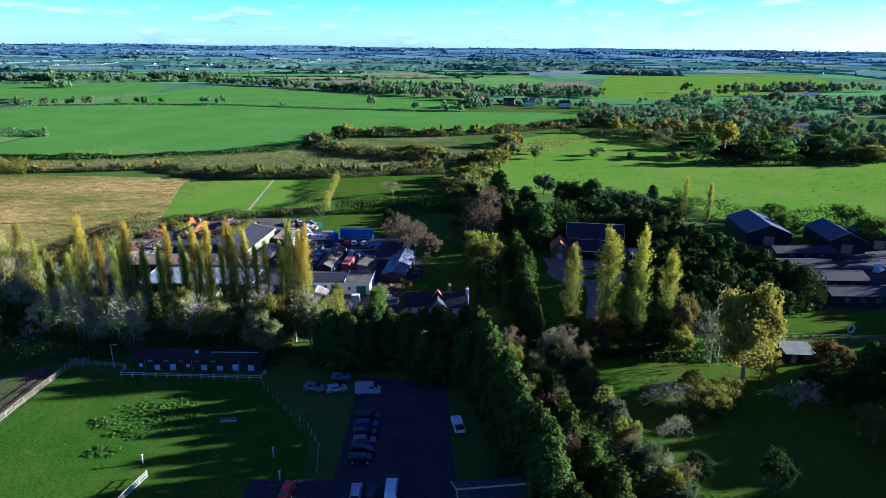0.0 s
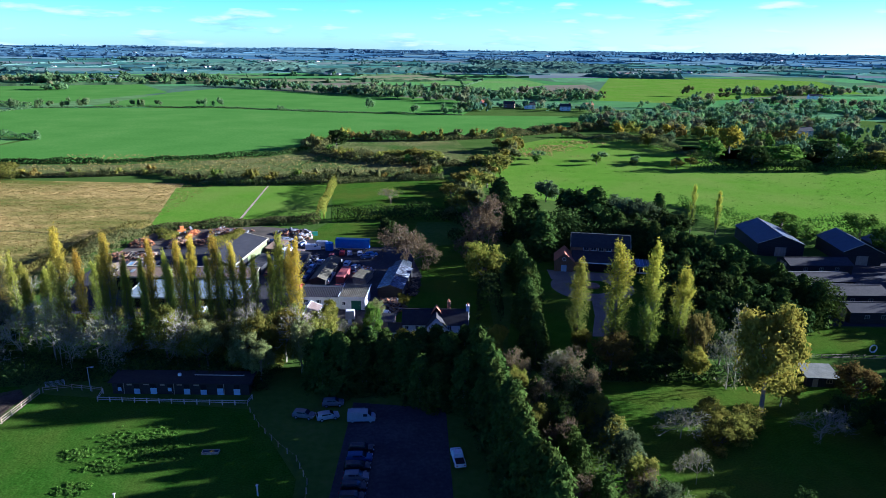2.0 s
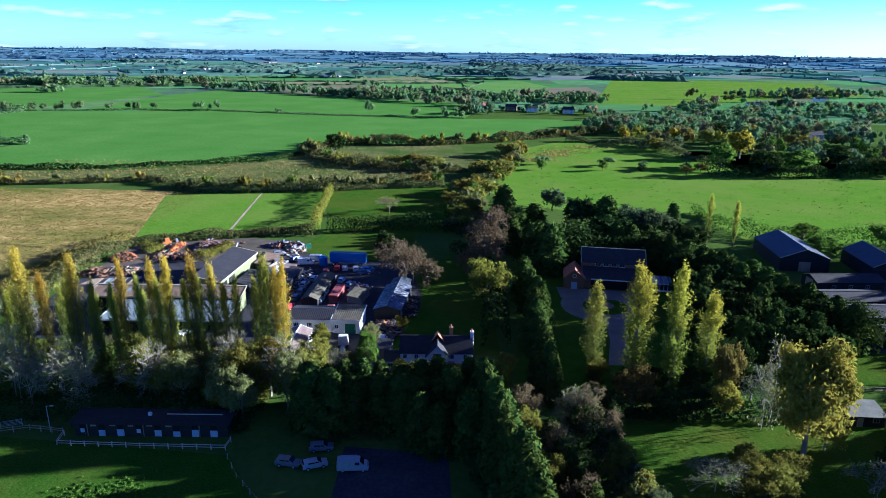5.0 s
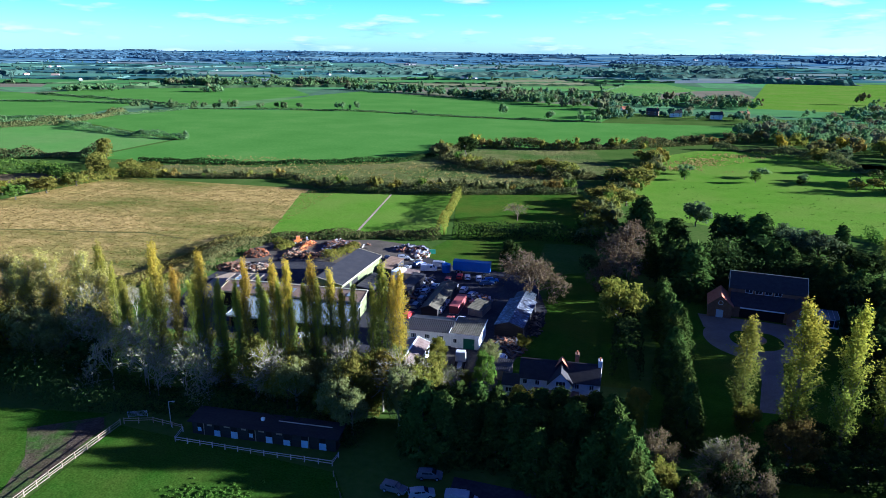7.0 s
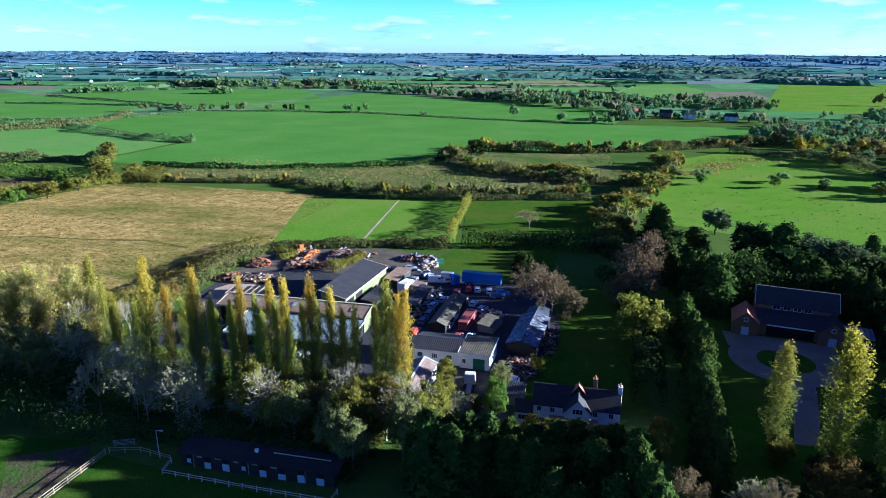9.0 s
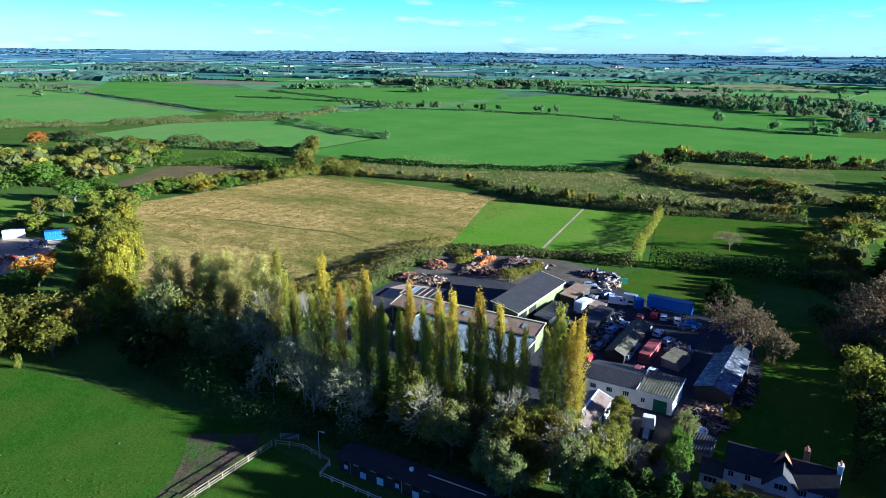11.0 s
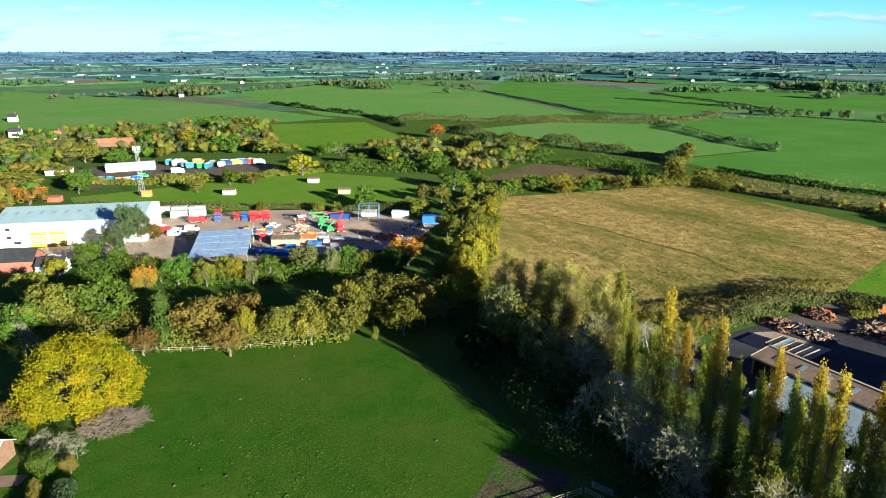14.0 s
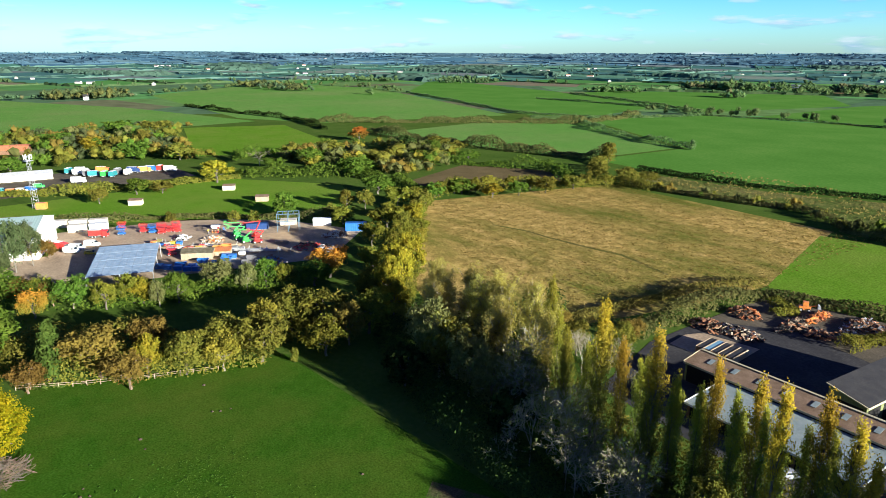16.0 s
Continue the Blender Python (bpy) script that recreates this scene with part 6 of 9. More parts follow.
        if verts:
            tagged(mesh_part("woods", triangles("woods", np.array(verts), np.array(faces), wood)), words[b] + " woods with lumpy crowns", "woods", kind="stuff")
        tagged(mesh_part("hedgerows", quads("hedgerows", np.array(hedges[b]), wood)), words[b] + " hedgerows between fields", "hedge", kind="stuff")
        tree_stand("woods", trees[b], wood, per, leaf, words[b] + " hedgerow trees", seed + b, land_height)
    bm = bmesh.new()
    for _ in range(75):
        a, r = radians(rr.uniform(50, 205)), rr.uniform(1500, 3600)
        x, y = r * math.cos(a), r * math.sin(a)
        if kept_clear(x, y):
            continue
        for _ in range(rr.choice([1, 1, 2, 4])):
            px, py, l, w, t = x + rr.gauss(0, 22), y + rr.gauss(0, 22), rr.uniform(8, 20), rr.uniform(6, 9), rr.uniform(0, 3.1)
            z, c, d = land_height(px, py), math.cos(t), math.sin(t)
            at = [bm.verts.new((px + u * c - v * d, py + u * d + v * c, z + h)) for u, v, h in ((-l / 2, -w / 2, 0), (l / 2, -w / 2, 0), (l / 2, w / 2, 0), (-l / 2, w / 2, 0), (-l / 2, -w / 2, 3.6), (l / 2, -w / 2, 3.6), (l / 2, w / 2, 3.6), (-l / 2, w / 2, 3.6), (-l / 2, 0, 6.0), (l / 2, 0, 6.0))]
            for f in ((0, 1, 5, 4), (2, 3, 7, 6), (1, 2, 6, 9, 5), (3, 0, 4, 8, 7)):
                bm.faces.new([at[e] for e in f])
            for f in ((4, 5, 9, 8), (6, 7, 8, 9)):
                bm.faces.new([at[e] for e in f]).material_index = rr.choice([1, 1, 2])
    tagged(part("far_houses", bm, [FAR_WALL, FAR_ROOF, FAR_TILE]), "scattered pale houses of far villages", "houses", kind="stuff")


FAR_FIELDS = patchwork("far_patchwork", [(0.075, 0.19, 0.05), (0.11, 0.24, 0.06), (0.07, 0.165, 0.05), (0.2, 0.2, 0.1), (0.085, 0.21, 0.055), (0.12, 0.2, 0.06), (0.17, 0.15, 0.1), (0.09, 0.2, 0.06)])
# haze painted into the field colours: faint in MID_FIELDS, stronger in BLUE_FIELDS
MID_FIELDS = patchwork("haze_tinted_patchwork", [(0.0638, 0.156, 0.119), (0.0975, 0.203, 0.136), (0.06, 0.14, 0.128), (0.165, 0.203, 0.17), (0.075, 0.187, 0.136), (0.143, 0.172, 0.17), (0.06, 0.133, 0.128)])
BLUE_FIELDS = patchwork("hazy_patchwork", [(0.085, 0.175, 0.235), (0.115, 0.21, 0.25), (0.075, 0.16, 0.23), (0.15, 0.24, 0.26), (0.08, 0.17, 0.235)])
FAR_WALL, FAR_ROOF, FAR_TILE = paint("far_pale_wall", (0.4, 0.38, 0.35), 0.8), paint("far_slate", (0.1, 0.11, 0.13), 0.8), paint("far_clay_tile", (0.28, 0.15, 0.1), 0.8)
far_plain(70)

# ---------------------------------------------------------------- building materials
WHITE = surface("whitewashed_wall", [(0.6, 0.6, 0.57), (0.76, 0.76, 0.73), (0.82, 0.82, 0.8)], 0.5, 0.8, bump=0.2, dist=0.02)
CLAD_WHITE = surface("white_cladding", [(0.74, 0.74, 0.72), (0.8, 0.8, 0.79), (0.84, 0.84, 0.83)], 0.3, 0.5, bump=0.05)
BLACK_BOARD = surface("black_boards", [(0.012, 0.012, 0.013), (0.022, 0.021, 0.02), (0.035, 0.032, 0.03)], 0.8, 0.7, bump=0.4, stretch=(0.3, 0.3, 5))
BRICK = surface("brown_brick", [(0.13, 0.075, 0.045), (0.19, 0.11, 0.065), (0.24, 0.15, 0.09)], 1.5, 0.9, bump=0.4)
OLIVE_SHEET = surface("olive_sheet", [(0.1, 0.115, 0.045), (0.15, 0.17, 0.07), (0.2, 0.22, 0.1)], 0.6, 0.6, bump=0.15)
DARK_ROOF = surface("dark_slate_roof", [(0.02, 0.019, 0.02), (0.032, 0.03, 0.031), (0.048, 0.045, 0.045)], 0.9, 0.75, bump=0.4, stretch=(1, 1, 2))
FELT_ROOF = surface("mossy_grey_felt", [(0.12, 0.125, 0.1), (0.17, 0.175, 0.14), (0.23, 0.23, 0.19)], 0.5, 0.95, bump=0.3)
GREY_ROOF = surface("grey_sheet_roof", [(0.022, 0.022, 0.024), (0.034, 0.033, 0.034), (0.05, 0.049, 0.048)], 0.5, 0.6, bump=0.15)
BLUE_ROOF = surface("blue_grey_roof", [(0.03, 0.037, 0.048), (0.045, 0.055, 0.07), (0.062, 0.075, 0.092)], 0.4, 0.5, bump=0.1)
MOSS_ROOF = surface("mossy_fibre_cement", [(0.05, 0.046, 0.026), (0.095, 0.085, 0.055), (0.16, 0.145, 0.105)], 0.7, 0.9, bump=0.4, fine=5)
ASB_ROOF = surface("weathered_fibre_cement", [(0.13, 0.0842, 0.0522), (0.208, 0.14, 0.09), (0.299, 0.211, 0.144)], 0.5, 0.9, bump=0.3)
RUST_ROOF = surface("pinkish_rusty_roof", [(0.11, 0.075, 0.058), (0.19, 0.14, 0.115), (0.27, 0.22, 0.195)], 0.6, 0.8, bump=0.3)
PALE_ROOF = surface("pale_flat_roof", [(0.16, 0.2, 0.205), (0.22, 0.265, 0.27), (0.29, 0.33, 0.33)], 0.3, 0.7, bump=0.1)
METAL_ROOF = surface("patched_metal_roof", [(0.025, 0.028, 0.036), (0.06, 0.065, 0.085), (0.13, 0.15, 0.19), (0.42, 0.45, 0.5)], 0.35, 0.5, bump=0.2, fine=4)
CANOPY_SHEET = surface("bluish_canopy_sheet", [(0.16, 0.24, 0.34), (0.26, 0.35, 0.46), (0.42, 0.5, 0.58)], 0.5, 0.4, bump=0.1)
WH_ROOF = surface("pale_blue_green_roof", [(0.2, 0.28, 0.28), (0.25, 0.34, 0.34), (0.3, 0.39, 0.385)], 0.15, 0.5, bump=0.05)
TILE_ORANGE = surface("orange_clay_tile", [(0.3, 0.1, 0.045), (0.4, 0.15, 0.07), (0.47, 0.2, 0.1)], 1.5, 0.85, bump=0.5)
TRIM_WHITE = paint("white_trim", (0.78, 0.78, 0.76), 0.5)
TRIM_TAN = paint("pale_fascia", (0.42, 0.38, 0.25), 0.6)
PANE = glass("dark_pane")
PANE_LIGHT = glass("skylight_pane", (0.25, 0.28, 0.3))
GREEN_DOOR = paint("green_door_paint", (0.015, 0.13, 0.07), 0.5)
BLUE_DOOR = paint("pale_blue_door", (0.42, 0.5, 0.6), 0.5)
YELLOW_DOOR = paint("yellow_door", (0.8, 0.52, 0.02), 0.45)
WOOD = surface("weathered_timber", [(0.2, 0.15, 0.1), (0.32, 0.25, 0.17), (0.42, 0.34, 0.24)], 1.5, 0.85, bump=0.4, stretch=(1, 1, 0.3))
WOOD_PALE = surface("pale_timber", [(0.42, 0.36, 0.28), (0.54, 0.47, 0.38), (0.62, 0.55, 0.46)], 1.5, 0.8, bump=0.3)
# near-black colour that stands in for the shade inside openings
DARK_IN = surface("painted_interior_dark", [(0.008, 0.008, 0.009), (0.014, 0.013, 0.013)], 1.0, 0.9, bump=0.0)
STEEL = surface("galvanised_steel", [(0.3, 0.31, 0.32), (0.42, 0.43, 0.44), (0.5, 0.51, 0.52)], 1.0, 0.5, 0.3, bump=0.05)
STEEL_BLUE = paint("blue_steel", (0.1, 0.17, 0.23), 0.5)
BRICK_RED = surface("red_brick", [(0.2, 0.07, 0.045), (0.28, 0.1, 0.06), (0.34, 0.14, 0.085)], 1.5, 0.9, bump=0.4)


# ---------------------------------------------------------------- buildings
def gable_house(name, label, category, x, y, yaw, L, W, eave, ridge, wall, roof, waves=0, over=0.3, trim=None, amp=0.06, group=""):
    """A building with a ridge along its own x; parts are wall and roof slopes."""
    ob = thing(name, x, y, 0, yaw, label, category, group)
    h = W / 2
    part("wall", prism([(-h, 0), (h, 0), (h, eave), (0, ridge - 0.12), (-h, eave)], -L / 2, L / 2), wall, ob)
    drop = (ridge - eave) / h * over
    for s in (-1, 1):
        part("roof", sheet_roof(-L / 2 - over, L / 2 + over, 0, ridge, s * (h + over), eave - drop + 0.08, waves, amp), roof, ob)
    part("ridge_cap", prism([(-0.22, ridge + 0.02), (0, ridge + 0.13), (0.22, ridge + 0.02), (0, ridge + 0.07)], -L / 2 - over, L / 2 + over), trim or roof, ob)
    if trim:
        for e in (-1, 1):
            for s in (-1, 1):
                part("bargeboard", bar((e * (L / 2 + over), 0, ridge + 0.02), (e * (L / 2 + over), s * (h + over), eave - drop + 0.08), 0.11), trim, ob)
    return ob


def lean_shed(name, label, category, x, y, yaw, L, W, z_front, z_back, wall, roof, waves=0, over=0.3, trim=None, amp=0.06, group=""):
    """A single-pitch building; its front is towards its own -y."""
    ob = thing(name, x, y, 0, yaw, label, category, group)
    h = W / 2
    part("wall", prism([(-h, 0), (h, 0), (h, z_back - 0.1), (-h, z_front - 0.1)], -L / 2, L / 2), wall, ob)
    part("roof", sheet_roof(-L / 2 - over, L / 2 + over, h + over, z_back, -h - over, z_front, waves, amp), roof, ob)
    if trim:
        part("fascia", box(-L / 2 - over, -h - over - 0.06, z_front - 0.42, L / 2 + over, -h - over - 0.003, z_front - 0.02), trim, ob)
        for e in (-1, 1):
            part("bargeboard", bar((e * (L / 2 + over + 0.09), -h - over, z_front), (e * (L / 2 + over + 0.09), h + over, z_back), 0.12), trim, ob)
    return ob


def door(parent, x, y, w, h, material, face=-1, along="x", z=0.0, name="door", frame=None):
    """A boarded door proud of a wall, with its frame."""
    a, b = sorted((y + face * 0.004, y + face * 0.06))
    if along == "x":
        d = part(name, box(x - w / 2, a, z + 0.02, x + w / 2, b, z + h, 0.01), material, parent)
    else:
        d = part(name, box(a, x - w / 2, z + 0.02, b, x + w / 2, z + h, 0.01), material, parent)
    a, b = sorted((y + face * 0.06, y + face * 0.1))
    if along == "x":
        part("handle", box(x + w * 0.36, a, z + h * 0.45, x + w * 0.42, b, z + h * 0.55), STEEL, d)
    else:
        part("handle", box(a, x + w * 0.36, z + h * 0.45, b, x + w * 0.42, z + h * 0.55), STEEL, d)
    return d


# stables at the paddock's head
st = lean_shed("stable_block", "long dark timber stable block with pale half doors", "stables", -51.5, 126.3, 0.0, 27, 3.6, 2.7, 3.1, BLACK_BOARD, BLACK_BOARD, over=0.6)
for i in range(8):
    sx = -12 + i * 3.3
    low = (0.0, 0.12, 0.3, 0.0, 0.2, 0.0, 0.35, 0.25)[i]
    wide = (0.8, 1.15, 1.25, 1.05, 1.2, 1.25, 1.2, 1.3)[i]
    door(st, sx, -1.8, wide, 1.05 + low, BLUE_DOOR if i not in (0, 3) else BLACK_BOARD, name="half_door")
    if i in (0, 3):
        part("hung_rug", box(sx - 0.4, -1.93, 0.75, sx + 0.3, -1.905, 1.5), BLUE_DOOR, st)
    # dark sheet on the closed wall, standing in for the stall's shaded inside
    part("opening", box(sx - 0.55, -1.85, 1.08 + low, sx + 0.55, -1.805, 2.2), DARK_IN, st)
    part("door_post", box(sx + 0.72, -1.9, 0.0, sx + 0.82, -1.805, 2.4), BLACK_BOARD if i % 3 else WOOD, st)
    if i in (1, 2, 3, 4, 5):
        part("sign_board", box(sx - 1.9, -1.86, 2.0 - 0.08 * (i % 2), sx - 1.0 + 0.1 * (i % 3), -1.805, 2.22), WOOD, st)
part("roof_batten", box(2, 0.6, 2.98, 12, 0.75, 3.08), WOOD_PALE, st)
part("roof_vent", box(-1.2, 0.2, 2.9, -0.6, 0.7, 3.45, 0.05), TRIM_WHITE, st)


def rail_fence(label, pts, step, height, rails, material, r=0.055, name="rail_fence"):
    """A post and rail fence along a line of points: each post and rail is a part."""
    x0, y0 = pts[0]
    ob = thing(name, x0, y0, 0, 0, label, "fence")
    post = None
    for (xa, ya), (xb, yb) in zip(pts, pts[1:]):
        n = max(1, round(math.hypot(xb - xa, yb - ya) / step))
        for i in range(n + 1):
            px, py = xa + (xb - xa) * i / n - x0, ya + (yb - ya) * i / n - y0
            if post is None:
                post = part("post", box(-0.07, -0.07, -0.05, 0.07, 0.07, height, 0.012), material, ob).data
                o = ob.children[-1]
            else:
                o = mesh_part("post", post, ob)
            o.location = (px, py, 0)
        for k in range(rails):
            z = height * (0.9 - 0.36 * k)
            wob = 0.05 * math.sin(k * 3.1 + xa)
            part("rail", bar((xa - x0, ya - y0 - 0.08, z + wob), (xb - x0, yb - y0 - 0.08, z - wob), r), material, ob)
    return ob


rail_fence("white-painted post and rail fence before the stables", [(-67, 124.5), (-66.5, 121.4), (-52, 120.9), (-37.2, 120.6), (-37, 123)], 2.4, 1.1, 2, WOOD_PALE)
rail_fence("sunlit timber post and rail fence between paddocks", [(-81, 84), (-80.6, 96), (-80.2, 108), (-79.3, 124)], 2.6, 1.3, 3, WOOD)
rail_fence("timber fence leading to the stables", [(-79, 124.6), (-74, 126), (-67.5, 125)], 2.4, 1.2, 2, WOOD)
rail_fence("short timber fence by the paddock gate", [(-49.5, 76), (-48, 83), (-46.8, 88.5)], 2.2, 1.3, 3, WOOD_PALE)
rail_fence("worn wire fence with pale posts", [(-36, 118), (-33, 113), (-28, 107), (-24, 103), (-21, 97), (-20, 90)], 2.4, 1.1, 1, WOOD, 0.015, "wire_fence")
rail_fence("low timber fence below the tree row", [(-168, 68), (-162, 80), (-157, 92), (-153, 104)], 2.6, 1.2, 2, WOOD)
rail_fence("weathered boundary fence of a lawn", [(72, 143.6), (84, 144), (110, 143.4), (140, 143.2)], 2.4, 1.0, 3, WOOD)


def post_thing(name, x, y, h, r, material, label, category):
    ob = thing(name, x, y, 0, 0, label, category)
    part("shaft", bar((0, 0, -0.05), (0, 0, h), r, 6), material, ob)
    part("cap", box(-r * 1.6, -r * 1.6, h, r * 1.6, r * 1.6, h + r * 1.2, r * 0.2), material, ob)
    return ob


post_thing("jump_post", -49, 92, 1.6, 0.12, WOOD_PALE, "pale jump post standing in the paddock", "post")
post_thing("gate_post", -28, 94, 1.9, 0.12, WOOD_PALE, "pale timber gate post", "post")
post_thing("gate_post", -25.5, 88, 1.7, 0.12, WOOD_PALE, "pale timber gate post", "post")
trough = thing("water_trough", -39, 105, 0, 4, "low timber-edged water trough on grass", "trough")
for a, b in (((-1.4, -0.5), (1.4, -0.42)), ((-1.4, 0.42), (1.4, 0.5)), ((-1.4, -0.42), (-1.32, 0.42)), ((1.32, -0.42), (1.4, 0.42))):
    part("side", box(a[0], a[1], 0, b[0], b[1], 0.45), WOOD, trough)
part("water", box(-1.32, -0.42, 0.02, 1.32, 0.42, 0.34), PANE, trough)
lamp = thing("lamp_post", -70, 125.5, 0, 0, "slim pale lamp post beside the stables", "lamp post")
part("shaft", bar((0, 0, -0.05), (0, 0, 5.2), 0.07, 6), STEEL, lamp)
part("arm", bar((0, 0, 5.15), (0.9, 0, 5.3), 0.05, 5), STEEL, lamp)
part("lantern", box(0.7, -0.14, 5.2, 1.3, 0.14, 5.34, 0.03), STEEL, lamp)
gate = thing("field_gate", -79.6, 126.5, 0, 20, "pale metal field gate standing ajar", "gate")
for z in (0.25, 0.5, 0.75, 1.0, 1.2):
    part("bar", bar((0, 0, z), (3.4, 0.1, z), 0.03), STEEL, gate)
for px in (0, 3.4):
    part("stile", bar((px, 0.05, 0), (px, 0.05, 1.25), 0.045), STEEL, gate)

# cottage
ct = gable_house("cottage", "white rendered cottage with dark roof and gabled bay", "house", -1.5, 152.8, 0.0, 15.2, 6.4, 4.7, 7.3, WHITE, DARK_ROOF, over=0.25)
part("bay", prism([(-2.2, 0), (2.2, 0), (2.2, 4.4), (0, 6.9), (-2.2, 4.4)], -0.01, 4.2), WHITE, ct).matrix_basis = pose(0.3, -0.4, 0, 0, 0, -90)
for s, m in ((-1, DARK_ROOF), (1, DARK_ROOF)):
    part("bay_roof", sheet_roof(-0.5, 4.5, 0, 7.15, s * 2.6, 4.3), m, ct).matrix_basis = pose(0.3, -0.4, 0, 0, 0, -90)
part("back_gable_roof", sheet_roof(-0.3, 1.6, 0, 8.2, 1.3, 6.5), TILE_ORANGE, ct, "orange tiled slope").matrix_basis = pose(0.3, 0.3, 0, 0, 0, 90) @ pose(0, 0, 0, 0, 0, 180)
part("back_gable_roof", sheet_roof(-0.3, 1.6, 0, 8.2, -1.3, 6.5), TILE_ORANGE, ct, "orange tiled slope").matrix_basis = pose(0.3, 0.3, 0, 0, 0, 90) @ pose(0, 0, 0, 0, 0, 180)
part("porch_roof", prism([(-1.6, 2.3), (0.0, 3.2), (1.0, 3.3), (1.0, 3.15), (0, 3.0), (-1.6, 2.15)], -5.0, 3.6), BRICK, ct, "brown tiled porch roof").location = (0.3, -5.2, 0)
part("porch", box(-4.4, -5.6, 0, 3.4, -4.3, 2.3), WHITE, ct)
for wx, wz, ww in ((-6.6, 3.3, 0.9), (-4.2, 3.3, 0.9), (3.4, 3.3, 0.9), (6.2, 3.3, 0.9), (-6.0, 1.0, 1.2), (5.2, 1.0, 1.3)):
    window(ct, wx, wz, ww, 1.1, -3.2, TRIM_WHITE, PANE)
window(ct, 0.3, 4.2, 1.9, 1.1, -4.62, TRIM_WHITE, PANE, bars=2)


def chimney(parent, x, y, z0, z1, material, w=0.75):
    c = part("chimney", box(x - w / 2, y - w * 0.7, z0, x + w / 2, y + w * 0.7, z1, 0.02), material, parent)
    part("chimney_cap", box(x - w / 2 - 0.06, y - w * 0.7 - 0.06, z1, x + w / 2 + 0.06, y + w * 0.7 + 0.06, z1 + 0.16), material, c)
    for k in (-0.3, 0.3):
        part("pot", bar((x, y + k, z1 + 0.16), (x, y + k, z1 + 0.6), 0.14, 8), TILE_ORANGE, c)


chimney(ct, 7.65, 0, 0, 8.2, WHITE, 0.7)
chimney(ct, 3.2, 1.0, 5.6, 8.7, BRICK)
ext = gable_house("cottage_annexe", "small tiled annexe beside a white cottage", "outbuilding", -10.9, 151.5, 0, 3.2, 4.0, 2.8, 4.2, WHITE, GREY_ROOF, over=0.2)
window(ext, 0, 1.2, 2.0, 1.1, -2.0, TRIM_WHITE, PANE, bars=2)
lean_shed("lean_to_shed", "low shed with dark ribbed roof", "shed", -15, 158.5, -8, 6.5, 4.5, 2.3, 2.8, WOOD, GREY_ROOF, 16, 0.2, amp=0.1)

# white workshops
ws = lean_shed("workshop", "white walled garage workshop with mossy corrugated roof", "workshop", -23.3, 173.6, -3.0, 6.6, 8.6, 3.7, 4.1, WHITE, MOSS_ROOF, 14, 0.25, TRIM_WHITE, 0.09)
door(ws, 1.0, -4.3, 2.6, 2.6, GREEN_DOOR, name="garage_door")
window(ws, -2.3, 1.2, 0.9, 1.1, -4.3, TRIM_WHITE, PANE)
window(ws, -1.0, 1.4, 1.6, 0.9, 3.3, TRIM_WHITE, PANE, 1, "y", 2)
wl = gable_house("workshop", "long white workshop with dark corrugated asbestos roof", "workshop", -32.2, 174.4, -1.0, 10.6, 8.6, 3.3, 4.35, WHITE, GREY_ROOF, 24, 0.3, None, 0.13)
for i in range(3):
    window(wl, -3.6 + i * 3.3, 1.3, 1.3, 1.2, -4.3, TRIM_WHITE, PANE, bars=2)
wg = gable_house("workshop", "white gabled workshop with pinkish rusty sheet roof", "workshop", -33.6, 158, 88.0, 12.5, 5.4, 3.2, 4.3, WHITE, RUST_ROOF, 12, 0.25, TRIM_WHITE, 0.05)
door(wg, 1.5, -2.7, 1.3, 2.3, GREEN_DOOR)
door(wg, -4.0, -2.7, 1.6, 2.2, BLUE_DOOR)
window(wg, 4.2, 1.2, 1.4, 1.0, -2.7, TRIM_WHITE, PANE)
window(wg, -1.2, 1.2, 1.2, 1.0, -2.7, TRIM_WHITE, PANE)

P_TARP = paint("faded_blue_tarpaulin", (0.16, 0.3, 0.42), 0.6)
# large sheds of the breaker's yard
bb = lean_shed("barn", "large steel barn with dark grey roof and olive fascia", "barn", -63.5, 205.2, 84.9, 27.6, 7.0, 5.0, 6.6, OLIVE_SHEET, GREY_ROOF, 0, 0.4, TRIM_TAN)
# barn openings are near-black sheets on the walls, painted as inside shade
for i in range(2):
    part("bay_opening", box(-13.0 + i * 5.4, -3.56, 0.02, -8.8 + i * 5.4, -3.51, 3.9), DARK_IN, bb)
part("gable_opening", box(-13.88, -3.0, 0.02, -13.81, 3.0, 4.2), DARK_IN, bb)
ls = lean_shed("barn", "long low barn with weathered brown cement roof", "barn", -72.5, 184.7, 0.0, 39.0, 5.6, 4.3, 5.3, OLIVE_SHEET, ASB_ROOF, 0, 0.3, TRIM_TAN, 0.03)
part("ridge_flashing", box(-19.8, 2.6, 5.3, 19.8, 3.2, 5.42), TRIM_TAN, ls)
for i in range(7):
    part("skylight", box(-16 + i * 5.2, -1.0, -0.02, -15 + i * 5.2, 1.0, 0.02), PALE_ROOF, ls, "pale skylight panel").matrix_basis = pose(0, 0, 4.9, 9.2, 0, 0)
# one dark sheet stands in for shade behind the open front
part("front_opening", box(-19, -2.86, 0.02, 19, -2.81, 3.7), DARK_IN, ls)
# solid walls coloured near-black in place of shade under the roof
fs = lean_shed("open_shed", "open-fronted shed with pale flat roof", "shed", -68, 175.4, 0.0, 30.0, 11.6, 3.1, 3.6, DARK_IN, PALE_ROOF, 0, 0.4, TRIM_WHITE)
